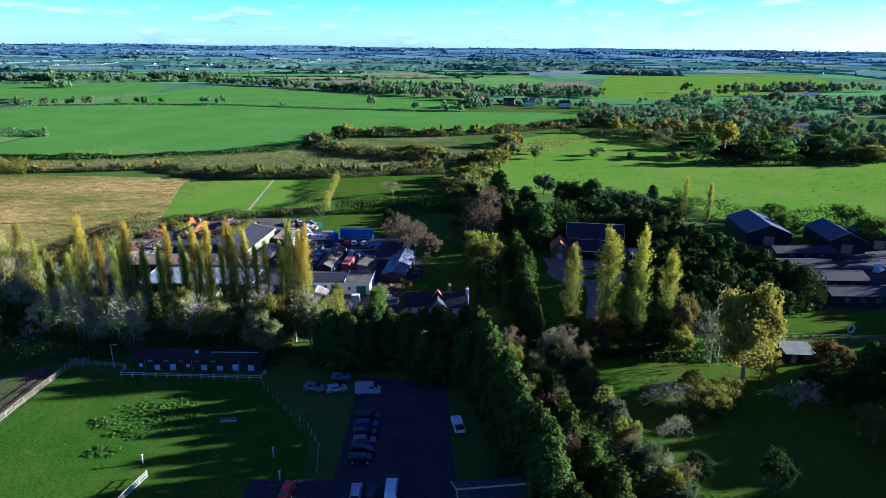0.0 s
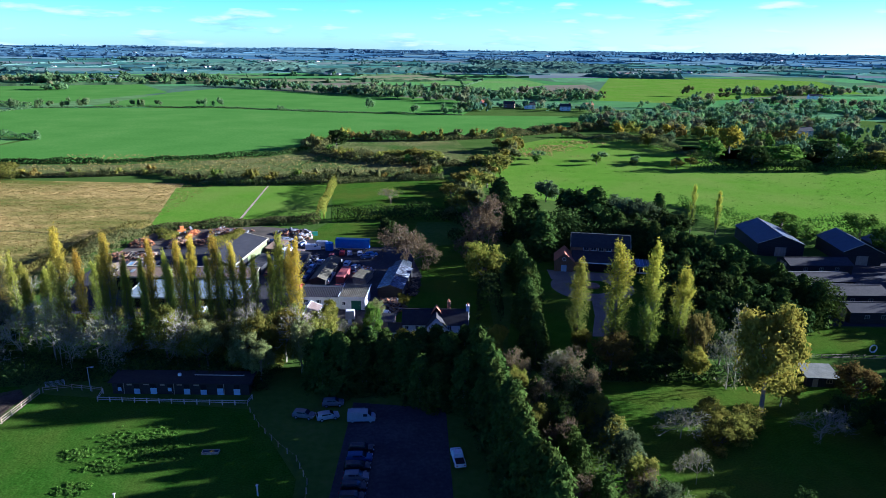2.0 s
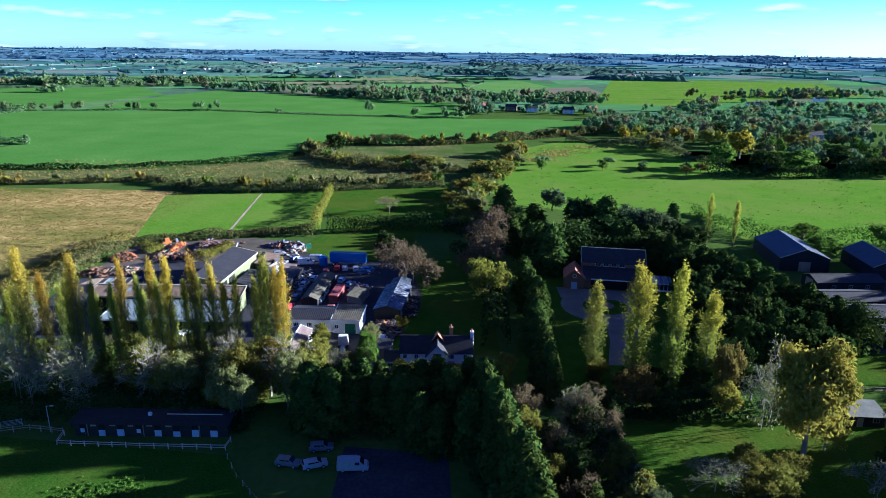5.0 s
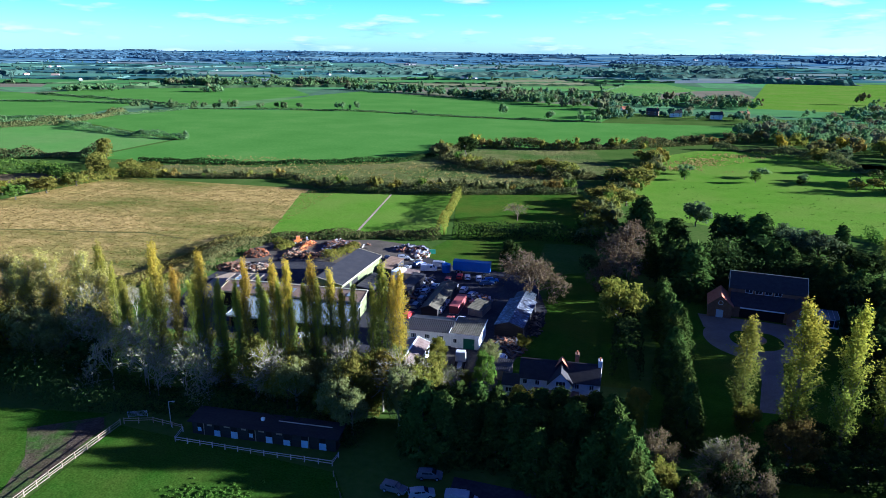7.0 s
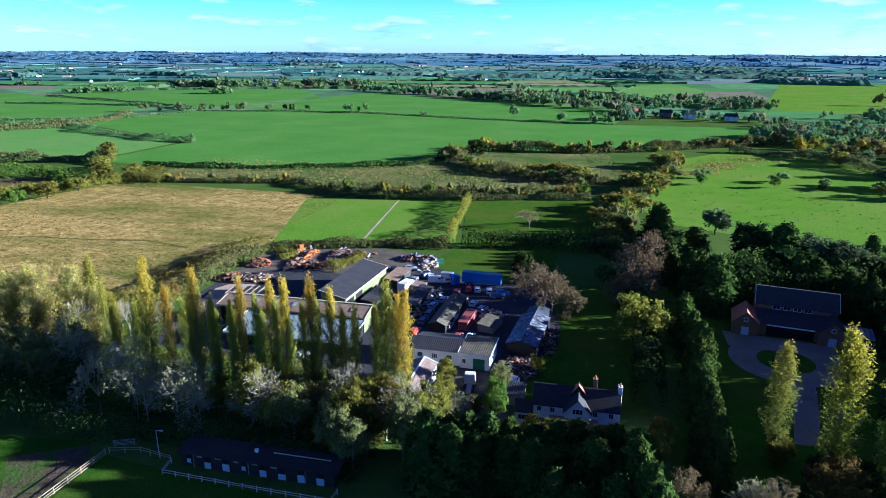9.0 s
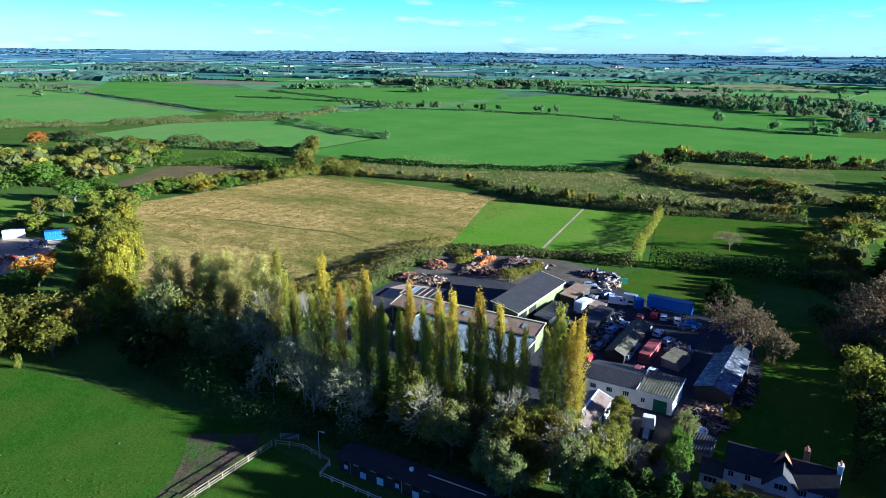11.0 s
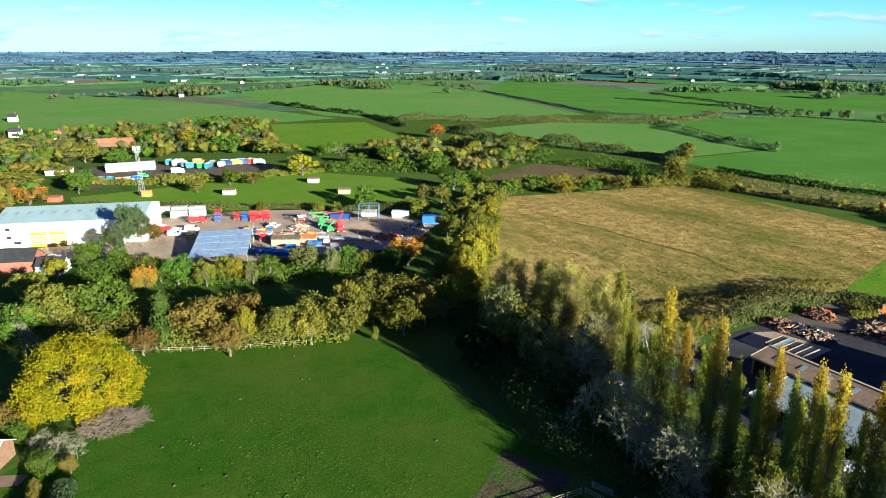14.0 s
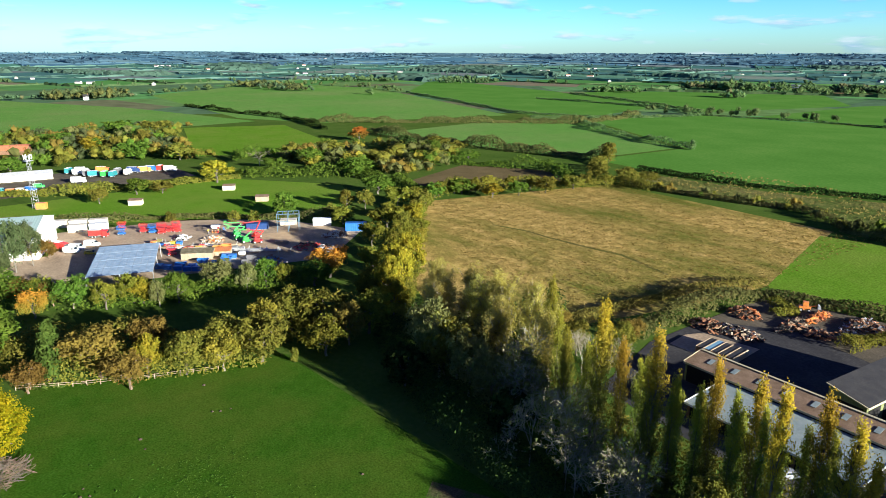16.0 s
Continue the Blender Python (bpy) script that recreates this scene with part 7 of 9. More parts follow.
for i in range(7):
    part("pier", box(-14.9 + i * 4.9, -5.95, 0, -14.4 + i * 4.9, -5.82, 3.0), BRICK, fs)
sb = thing("storage_bays", -95.2, 199.4, 0, 4, "row of low timber-walled bays with dark covers", "storage bays")
for k in range(5):
    bx = -3.6 + k * 1.75
    part("bay_wall", box(bx, -3.6, 0.0, bx + 0.22, 3.4, 1.7), WOOD, sb)
    part("bay_end", box(bx + 0.223, -3.55, 0.0, bx + 1.52, -3.35, 1.55), BRICK, sb)
    part("cover", box(bx + 0.223, -3.3, 1.35, bx + 1.52, 3.3, 1.6, 0.03), GREY_ROOF if k != 1 else P_TARP, sb)
part("bay_wall", box(5.15, -3.6, 0.0, 5.37, 3.4, 1.7), WOOD, sb)
ms = gable_house("shed", "long narrow shed with mossy sagging roof", "shed", -35.2, 197, 86.0, 20.5, 4.4, 2.0, 3.0, BLACK_BOARD, MOSS_ROOF, 18, 0.25, None, 0.05)
gable_house("sheet_shed", "ramshackle shed roofed in white and blue sheets", "shed", -13.4, 187, 84.0, 18, 6.9, 2.8, 4.0, BLACK_BOARD, METAL_ROOF, 14, 0.2, None, 0.05)
gable_house("sheet_shed", "small blue-roofed shed against a larger one", "shed", -12.2, 199.5, 84.0, 5.0, 5.0, 2.6, 3.8, BLACK_BOARD, BLUE_ROOF, 6, 0.2)
lean_shed("hut", "mossy-roofed hut overgrown with ivy", "hut", -23.5, 192.5, 78, 7, 4.0, 1.7, 2.2, WOOD, MOSS_ROOF, 8, 0.2)
lean_shed("shed", "low grey shed with patched roof", "shed", -55.5, 219.5, 84, 11, 4.2, 2.6, 3.0, GREY_ROOF, ASB_ROOF, 8, 0.2)
lean_shed("shed", "low grey lean-to beside the barn", "shed", -56.3, 202.5, 84, 12, 4.0, 2.4, 2.9, GREY_ROOF, GREY_ROOF, 8, 0.2)
lean_shed("shed", "small dark shed with brown roof", "shed", -45.2, 205, 84, 15, 3.2, 2.3, 2.7, BLACK_BOARD, DARK_ROOF, 0, 0.2)
lean_shed("shed", "brown-roofed store shed in the yard", "shed", -47.5, 213, 84, 4, 4, 2.4, 2.8, WOOD, RUST_ROOF, 5, 0.2)

# large house beyond the poplars
hs = gable_house("house", "large brown brick house with slate roof and wings", "house", 50.6, 210.2, -9.3, 18.0, 7.5, 6.8, 10.2, BRICK, DARK_ROOF, over=0.3, trim=TRIM_TAN)
part("lean_roof", sheet_roof(-8.8, 6.5, -3.6, 5.6, -8.2, 3.1), DARK_ROOF, hs)
part("garage_wall", box(-8.8, -7.8, 0, 6.5, -3.76, 3.0), BRICK, hs)
part("carport_beam", box(-6.4, -8.3, 2.75, 4.0, -8.05, 3.05), TRIM_WHITE, hs)
# dark sheet on the garage wall in place of the carport's shade
part("carport_opening", box(-6.4, -7.86, 0.02, 4.0, -7.81, 2.7), DARK_IN, hs)
for i in range(4):
    window(hs, -4.4 + i * 2.3, 5.6, 1.75, 1.2, -3.75, TRIM_WHITE, PANE)
for i in range(3):
    part("skylight", box(-3.4 + i * 2.2, -6.3, 4.28, -2.4 + i * 2.2, -5.2, 4.34), PANE_LIGHT, hs).matrix_basis = pose(0, -5.75, 4.3, 28.5, 0, 0) @ pose(0, 5.75, -4.25)
for wx, m in ((-11.2, TILE_ORANGE), (7.6, DARK_ROOF)):
    w = part("wing", prism([(-2.9, 0), (2.9, 0), (2.9, 3.4), (0, 5.9), (-2.9, 3.4)], 0, 8.5), BRICK, hs)
    w.matrix_basis = pose(wx, -1.2, 0, 0, 0, -90)
    for s in (-1, 1):
        part("wing_roof", sheet_roof(0, 8.8, 0, 6.1, s * 3.2, 3.3), m, hs).matrix_basis = pose(wx, -1.2, 0, 0, 0, -90)
    part("wing_door", box(wx - 0.85, -9.79, 0.02, wx + 0.85, -9.71, 2.2), BLUE_DOOR, hs)
    ring = bmesh.new()
    for k in range(16):
        t0, t1 = 2 * math.pi * k / 16, 2 * math.pi * (k + 1) / 16
        add_bar(ring, (wx + 0.55 * math.cos(t0), -9.78, 4.1 + 0.55 * math.sin(t0)), (wx + 0.55 * math.cos(t1), -9.78, 4.1 + 0.55 * math.sin(t1)), 0.07)
    part("round_window", ring, TRIM_WHITE, hs)
cs = lean_shed("conservatory", "glazed conservatory with pale frames", "conservatory", 63.5, 203.5, -9.3, 5.5, 5.0, 2.5, 3.1, TRIM_WHITE, PANE_LIGHT, 0, 0.1)
for i in range(6):
    part("glazing_bar", bar((-2.8 + i * 1.12, 2.6, 3.16), (-2.8 + i * 1.12, -2.6, 2.56), 0.05), TRIM_WHITE, cs)
for i in range(5):
    part("pane", box(-2.7 + i * 1.1, -2.56, 0.5, -1.75 + i * 1.1, -2.51, 2.2), PANE, cs)
fo = thing("round_pond", 44, 189, 0.0, 0, "low round pond wall inside the turning circle", "pond")
part("wall", (lambda b: (bmesh.ops.create_cone(b, segments=24, radius1=2.2, radius2=2.2, depth=0.6, cap_ends=True), b)[1])(bmesh.new()), ASB_ROOF, fo).location = (0, 0, 0.25)

# black barns of the farm
def black_barn(x, y, yaw, L, W, e, r, roof, label):
    b = gable_house("barn", label, "barn", x, y, yaw, L, W, e, r, BLACK_BOARD, roof, over=0.3, trim=TRIM_TAN if W > 10 else None)
    part("barn_door", box(-L / 2 - 0.06, -1.8, 0.02, -L / 2 - 0.005, 1.8, 3.2), WOOD, b)
    for k in range(3):
        window(b, -L / 4 + k * L / 4, 1.4, 1.2, 1.0, -W / 2, TRIM_TAN, PANE)
    return b


black_barn(116, 233, 84, 24, 15, 4.4, 7.4, BLUE_ROOF, "wide black barn with blue-grey sheet roof")
black_barn(138, 222, 84, 20, 12, 4.5, 7.4, BLUE_ROOF, "black barn with blue-grey roof")
black_barn(152, 224, 84, 14, 9, 4.0, 6.4, BLUE_ROOF, "small black barn with blue-grey roof")
black_barn(112, 192, 2, 16, 9, 3.0, 4.2, DARK_ROOF, "low black barn with dark roof")
black_barn(118, 206, 2, 20, 8, 3.2, 4.6, DARK_ROOF, "low barn with dark brown roof")
black_barn(112, 180, 0, 20, 9, 3.4, 4.8, DARK_ROOF, "long black stable range with dark roof")
black_barn(113, 167.5, 0, 17, 7.5, 3.2, 4.6, GREY_ROOF, "black timber barn with pale ridged roof")
sr = lean_shed("shed", "garden shed with pale grey felt roof", "shed", 79, 132.6, -4, 6.2, 4.8, 2.3, 3.0, BLACK_BOARD, FELT_ROOF, 0, 0.35)
door(sr, -1.4, -2.4, 1.1, 1.9, WOOD)
window(sr, 1.4, 1.0, 1.2, 0.9, -2.4, WOOD, PANE)
hv = thing("hose_reel", 100, 147, 0, 10, "white ring-shaped hose reel on the lawn", "hose reel")
ring = bmesh.new()
for k in range(16):
    t0, t1 = 2 * math.pi * k / 16, 2 * math.pi * (k + 1) / 16
    add_bar(ring, (0.9 * math.cos(t0), 0, 1.0 + 0.9 * math.sin(t0)), (0.9 * math.cos(t1), 0, 1.0 + 0.9 * math.sin(t1)), 0.14)
part("ring", ring, TRIM_WHITE, hv)
part("stand", box(-0.5, -0.2, 0, 0.5, 0.2, 0.12), STEEL, hv)
gable_house("hall", "building with dark ribbed metal roof beside the car park", "building", 10.2, 79.5, 8.0, 15.5, 9.5, 3.6, 6.0, BLACK_BOARD, GREY_ROOF, 40, 0.3, TRIM_TAN, 0.08)

# garden behind the golden tree
gh = gable_house("garden_house", "small brick garden house with dark slate roof", "house", -134.5, 41.5, 62, 9.0, 5.6, 2.8, 4.6, BRICK, DARK_ROOF, 0, 0.3, TRIM_WHITE)
part("verandah_roof", sheet_roof(-4.4, 4.4, -2.9, 2.75, -5.6, 2.3), BRICK, gh, "brown tiled verandah roof")
for px in (-4.2, -1.4, 1.4, 4.2):
    part("verandah_post", box(px - 0.1, -5.5, 0, px + 0.1, -5.3, 2.32), TRIM_WHITE, gh)
window(gh, -2.6, 0.9, 1.8, 1.2, -2.8, TRIM_WHITE, PANE, bars=2)
window(gh, 2.6, 0.9, 1.8, 1.2, -2.8, TRIM_WHITE, PANE, bars=2)
door(gh, 0.0, -2.8, 1.0, 2.05, GREEN_DOOR)
ground_patch("terrace", [(-131, 41), (-127, 49), (-124.5, 47.5), (-128, 39.5)], 0.08, ASB_ROOF, "narrow paved garden terrace", "terrace")
ground_patch("lawn", [(-127.5, 41), (-125, 47), (-118.5, 47.5), (-116, 40)], 0.07, G_LAWN, "small dark garden lawn", "lawn")

# ---------------------------------------------------------------- plant hire yard
wh = thing("warehouse", -286.3, 61.9, 0, 72, "long white clad warehouse with pale blue-green roof", "warehouse")
L, W, e, r = 49.0, 27.0, 8.8, 11.8
part("wall", prism([(-W / 2, 0), (W / 2, 0), (W / 2, e), (0, r - 0.15), (-W / 2, e)], -L / 2, L / 2), CLAD_WHITE, wh)
for s in (-1, 1):
    part("roof", sheet_roof(-L / 2 - 0.3, L / 2 + 0.3, 0, r, s * (W / 2 + 0.3), e - 0.02, 60, 0.06), WH_ROOF, wh)
part("verge_trim", bar((L / 2 + 0.35, 0, r + 0.05), (L / 2 + 0.35, -W / 2 - 0.3, e), 0.14), TRIM_WHITE, wh)
part("gutter", box(-L / 2 - 0.2, -W / 2 - 0.5, e - 0.35, L / 2 + 0.2, -W / 2 - 0.31, e - 0.1), STEEL, wh)
for i in range(12):
    sx = -24 + i * 4.1
    part("rooflight", box(sx, -1.0, -0.03, sx + 1.3, 1.6, 0.03), PALE_ROOF, wh, "dull rooflight panel").matrix_basis = pose(0, -6, (e + r) / 2 + 0.22, math.degrees(math.atan2(r - e, W / 2)), 0, 0)
for k, dx in enumerate((-10.6, -4.4)):
    d = part("roller_door", box(dx - 2.6, -W / 2 - 0.12, 0.02, dx + 2.6, -W / 2 - 0.01, 5.2), YELLOW_DOOR, wh, "yellow roller door with white bars")
    for j in range(4):
        part("door_bar", box(dx - 2.3, -W / 2 - 0.17, 1.0 + j * 0.9, dx + 2.3, -W / 2 - 0.125, 1.3 + j * 0.9), TRIM_WHITE, d)
for wz in (3.2, 6.2):
    window(wh, -20, wz, 1.4, 0.9, -W / 2, DARK_ROOF, PANE)
    window(wh, -24, wz, 1.4, 0.9, -W / 2, DARK_ROOF, PANE)
window(wh, -17.6, 1.2, 2.2, 0.9, -W / 2, DARK_ROOF, PANE)
part("canopy", box(5, -W / 2 - 2.2, 3.6, 11, -W / 2 - 0.01, 4.0, 0.05), YELLOW_DOOR, wh, "yellow canopy")

gc = thing("glazed_canopy", -236, 102, 0, 72, "wide open canopy roofed with bluish sheets", "canopy")
for i in range(9):
    for j in range(4):
        part("roof_sheet", box(-9 + i * 2.0, -13 + j * 6.5, -0.03, -7.08 + i * 2.0, -6.62 + j * 6.5, 0.03), CANOPY_SHEET, gc).matrix_basis = pose(0, 0, 4.2, 4, 0, 0)
for i in range(10):
    part("beam", bar((-9.04 + i * 2.0, -13, 3.2), (-9.04 + i * 2.0, 13, 5.02), 0.09), STEEL, gc)
for px in (-9, 0, 9):
    for py, pz in ((-12.8, 3.2), (0, 4.1), (12.8, 5.0)):
        part("post", bar((px, py, 0), (px, py, pz), 0.12), STEEL, gc)


def container(x, y, yaw, material, label, L=6.1, W=2.44, H=2.6, z=0.0, name="container"):
    ob = thing(name, x, y, z, yaw, label, "container")
    bm = bmesh.new()
    n = 20
    pts = [(-L / 2 + L * i / n, (0.06 if i % 2 else 0.0)) for i in range(n + 1)]
    for s in (-1, 1):
        lo = [bm.verts.new((px, s * (W / 2 - d), 0.12)) for px, d in pts]
        hi = [bm.verts.new((px, s * (W / 2 - d), H - 0.08)) for px, d in pts]
        for i in range(n):
            bm.faces.new((lo[i], lo[i + 1], hi[i + 1], hi[i]))
    part("side_sheet", bm, material, ob)
    part("roof", box(-L / 2, -W / 2, H - 0.08, L / 2, W / 2, H, 0.01), material, ob)
    part("floor", box(-L / 2, -W / 2, 0, L / 2, W / 2, 0.12), STEEL, ob)
    for s in (-1, 1):
        part("end_door", box(s * L / 2 - 0.04, -W / 2 + 0.06, 0.12, s * L / 2 + 0.04, W / 2 - 0.06, H - 0.08), material, ob)
        for q in (-1, 1):
            part("corner_post", bar((s * (L / 2 - 0.07), q * (W / 2 - 0.07), 0.0), (s * (L / 2 - 0.07), q * (W / 2 - 0.07), H), 0.09), material, ob)
    return ob


P_WHITE, P_RED, P_BLUE = paint("white_paint", (0.72, 0.72, 0.7)), paint("red_paint", (0.5, 0.035, 0.03)), paint("blue_paint", (0.03, 0.13, 0.42))
P_GREEN, P_ORANGE, P_CREAM = paint("green_paint", (0.06, 0.45, 0.06)), paint("orange_paint", (0.62, 0.22, 0.05)), paint("cream_paint", (0.66, 0.6, 0.46))
P_TEAL, P_BLACK, P_SILVER = paint("teal_paint", (0.035, 0.2, 0.22)), paint("black_paint", (0.012, 0.012, 0.014), 0.25), paint("silver_paint", (0.4, 0.42, 0.45), 0.3, 0.3)
P_DULLRED = paint("faded_red_paint", (0.24, 0.05, 0.045), 0.7)
P_NAVY, P_YELLOW, P_GREY = paint("navy_paint", (0.02, 0.05, 0.16)), paint("yellow_paint", (0.75, 0.5, 0.03)), paint("grey_paint", (0.14, 0.14, 0.15))
for k, (cx, cy, m, lb) in enumerate(((-309, 92, P_CREAM, "cream site cabin in a stacked row"), (-306, 98.5, P_CREAM, "cream site cabin in a stacked row"), (-303, 105, P_CREAM, "cream site cabin beside the yard"), (-298, 97, P_CREAM, "cream site cabin beside the warehouse"), (-296, 104, P_WHITE, "white site cabin beside the yard"))):
    container(cx, cy, 72, m, lb, 6.4, 3.0, 2.8, name="site_cabin")
container(-253, 177, 60, P_WHITE, "white shipping container with red end", 7, 2.6, 2.9)
container(-238, 184, 60, P_BLUE, "blue racking stack at the yard's end", 8, 3.0, 3.2)
container(-262, 154, 62, P_NAVY, "dark blue low store container", 8, 2.6, 2.4)
container(-29.6, 194, 86, P_DULLRED, "faded red box body standing in the yard", 9.5, 2.5, 2.2, name="box_body")

gt = thing("steel_gantry", -253, 163, 0, 62, "open blue steel gantry with hopper", "gantry")
for px in (-4, 0, 4):
    for py in (-2.5, 2.5):
        part("column", bar((px, py, 0), (px, py, 7), 0.12), STEEL_BLUE, gt)
for py in (-2.5, 2.5):
    for z in (4.2, 7.0):
        part("beam", bar((-4, py, z), (4, py, z), 0.15), STEEL_BLUE, gt)
for px in (-4, -2, 0, 2, 4):
    part("joist", bar((px, -2.5, 7.0), (px, 2.5, 7.0), 0.12), STEEL_BLUE, gt)
part("hopper", prism([(-2.2, 4.4), (2.2, 4.4), (0.8, 2.2), (-0.8, 2.2)], -3, 3), P_CREAM, gt)

mast = thing("telecom_mast", -350, 88, -2.5, 20, "lattice telecom mast with white antennas", "mast")
for a in range(4):
    cx, cy = (1 if a in (0, 1) else -1), (1 if a in (1, 2) else -1)
    part("leg", bar((cx * 1.1, cy * 1.1, 0), (cx * 0.45, cy * 0.45, 26), 0.055), STEEL, mast)
lat = bmesh.new()
for k in range(18):
    z0, z1 = k * 1.44, (k + 1) * 1.44
    w0, w1 = 1.1 - 0.6 * z0 / 26, 1.1 - 0.6 * z1 / 26
    for s in (-1, 1):
        add_bar(lat, (-w0, s * w0, z0), (w1, s * w1, z1), 0.03)
        add_bar(lat, (s * w0, w0, z0), (s * w1, -w1, z1), 0.03)
part("lattice", lat, STEEL, mast)
for k in range(6):
    t = 2 * math.pi * k / 6
    part("antenna", box(1.5 * math.cos(t) - 0.14, 1.5 * math.sin(t) - 0.14, 24.2, 1.5 * math.cos(t) + 0.14, 1.5 * math.sin(t) + 0.14, 26.2, 0.04), TRIM_WHITE, mast)
part("platform", box(-1.6, -1.6, 23.5, 1.6, 1.6, 23.62), STEEL, mast)
container(-349, 90, 60, P_ORANGE, "orange equipment cabin at the mast's foot", 4, 2.4, 2.8, name="equipment_cabin")

for x, y, m, lb in ((-334, 125, WOOD_PALE, "pale timber field shelter in a paddock"), (-309, 174, WOOD, "brown timber field shelter in a paddock"), (-343, 170, P_CREAM, "cream field hut by the hedge"), (-357, 52, BRICK_RED, "red-brown hut among trees")):
    lean_shed("field_shelter", lb, "shelter", x, y, 62, 5.6, 3.4, 2.3, 2.7, m, ASB_ROOF if m is not BRICK_RED else BRICK_RED, 0, 0.25)

# buildings among the trees
lean_shed("shed", "long white roofed shed in a vehicle yard", "shed", -431, 90, 86, 26, 8, 3.2, 4.0, P_CREAM, P_WHITE, 24, 0.3)
lean_shed("shed", "low grey shed in a vehicle yard", "shed", -436, 54, 80, 13, 8, 2.8, 3.4, P_CREAM, ASB_ROOF, 12, 0.3)
gable_house("shed", "red roofed shed among autumn trees", "shed", -553, 88, 84, 30, 9, 3.0, 5.0, BRICK, BRICK_RED, 0, 0.3)
gable_house("house", "house with grey slate roof before the warehouse", "house", -252, 42, 70, 13, 9, 3.6, 6.4, BRICK_RED, GREY_ROOF, 0, 0.3)
gable_house("house", "small house with grey slate roof", "house", -243, 52, 70, 8, 6, 2.8, 4.8, WHITE, GREY_ROOF, 0, 0.3)


def far_house(x, y, yaw, L, W, wall, roof, label):
    h = gable_house("house", label, "house", x, y, yaw, L, W, 4.8, 7.6, wall, roof, 0, 0.3)
    for k in (-1, 1):
        for z in (1.0, 3.3):
            window(h, k * L * 0.25, z, 1.4, 1.1, -W / 2, TRIM_WHITE, PANE)
    chimney(h, L * 0.35, 0, 6.0, 8.8, BRICK)
    return h


far_house(50, 824, 20, 10, 7, WHITE, TILE_ORANGE, "white house of a hamlet")
far_house(78, 806, -10, 13, 7, BRICK, DARK_ROOF, "brick house of a hamlet")
far_house(101, 792, 5, 12, 7, WHITE, DARK_ROOF, "white house of a hamlet")
far_house(140, 778, -5, 12, 7, WHITE, GREY_ROOF, "white bungalow of a hamlet")
far_house(171, 798, 15, 11, 7, BRICK, TILE_ORANGE, "brick house of a hamlet")
far_house(300, 560, 10, 14, 8, WHITE, GREY_ROOF, "white house among dark trees")
far_house(330, 640, -15, 14, 8, BRICK_RED, TILE_ORANGE, "red brick house among trees")
far_house(258, 443, 20, 12, 8, WHITE, GREY_ROOF, "white house among dark trees")
far_house(401, 889, 0, 20, 9, WHITE, DARK_ROOF, "white house of a village")
far_house(475, 948, 10, 20, 9, BRICK, TILE_ORANGE, "brick house of a village")
far_house(560, 1020, 0, 20, 8, WHITE, GREY_ROOF, "white terrace of a village")
far_house(-640, 24, 80, 9, 6, WHITE, DARK_ROOF, "white house past the trees")
far_house(-785, 15, 80, 8, 6, WHITE, DARK_ROOF, "white house in the far fields")
far_house(-600, 52, 70, 8, 6, WHITE, TILE_ORANGE, "white house among trees")
far_house(-1085, 215, 80, 7, 5.5, WHITE, DARK_ROOF, "white house before a dark wood")
gable_house("shed", "long low shed with red tiled roof", "shed", -545, 89, 62, 27, 8, 3.0, 5.4, BRICK, TILE_ORANGE, 0, 0.3)
for x, y, lg in ((-686, 1310, 34), (-664, 1335, 40), (-655, 1372, 22), (-700, 1435, 30), (-1272, 1995, 50), (-1230, 2010, 36), (-560, 1960, 24)):
    gable_house("farm_building", "long white farm building far off", "farm building", x, y, 20, lg, 10, 3.5, 5.5, ASB_ROOF, PALE_ROOF, 0, 0.3)

# ---------------------------------------------------------------- vehicles
RUBBER = surface("tyre_rubber", [(0.012, 0.012, 0.012), (0.02, 0.02, 0.02)], 3.0, 0.9, bump=0.1)
LAMP_GLASS = glass("headlamp_glass", (0.6, 0.6, 0.62))
LAMP_RED = glass("tail_lamp_glass", (0.35, 0.01, 0.01))
VEHICLE = {}


def cylinder_y(x, y0, y1, z, r, n=12):
    return bar((x, y0, z), (x, y1, z), r, n)


def wheel(parent, x, y, r, w=0.22):
    t = part("wheel", cylinder_y(x, y - w / 2, y + w / 2, r, r), RUBBER, parent)
    s = 1 if y > 0 else -1
    part("rim", cylinder_y(x, y + s * (w / 2 + 0.003), y + s * (w / 2 + 0.02), r, r * 0.62), STEEL, t)


def along_profile(profile, half, taper=0.0, bevel=0.0):
    """A side profile of (x, z) given a width; upper points may lean inwards by taper."""
    bm = bmesh.new()
    zs = [z for _, z in profile]
    z0, z1 = min(zs), max(zs)
    rows = []
    for s in (-1, 1):
        rows.append([bm.verts.new((x, s * (half - taper * (z - z0) / max(0.01, z1 - z0)), z)) for x, z in profile])
    n = len(profile)
    for i in range(n):
        j = (i + 1) % n
        bm.faces.new((rows[0][i], rows[0][j], rows[1][j], rows[1][i]))
    bm.faces.new(rows[0][::-1])
    bm.faces.new(rows[1])
    bmesh.ops.recalc_face_normals(bm, faces=bm.faces[:])
    if bevel:
        bmesh.ops.bevel(bm, geom=[e for e in bm.edges if abs(e.verts[0].co.y - e.verts[1].co.y) < 0.3], offset=bevel, segments=2, affect="EDGES")
    return bm


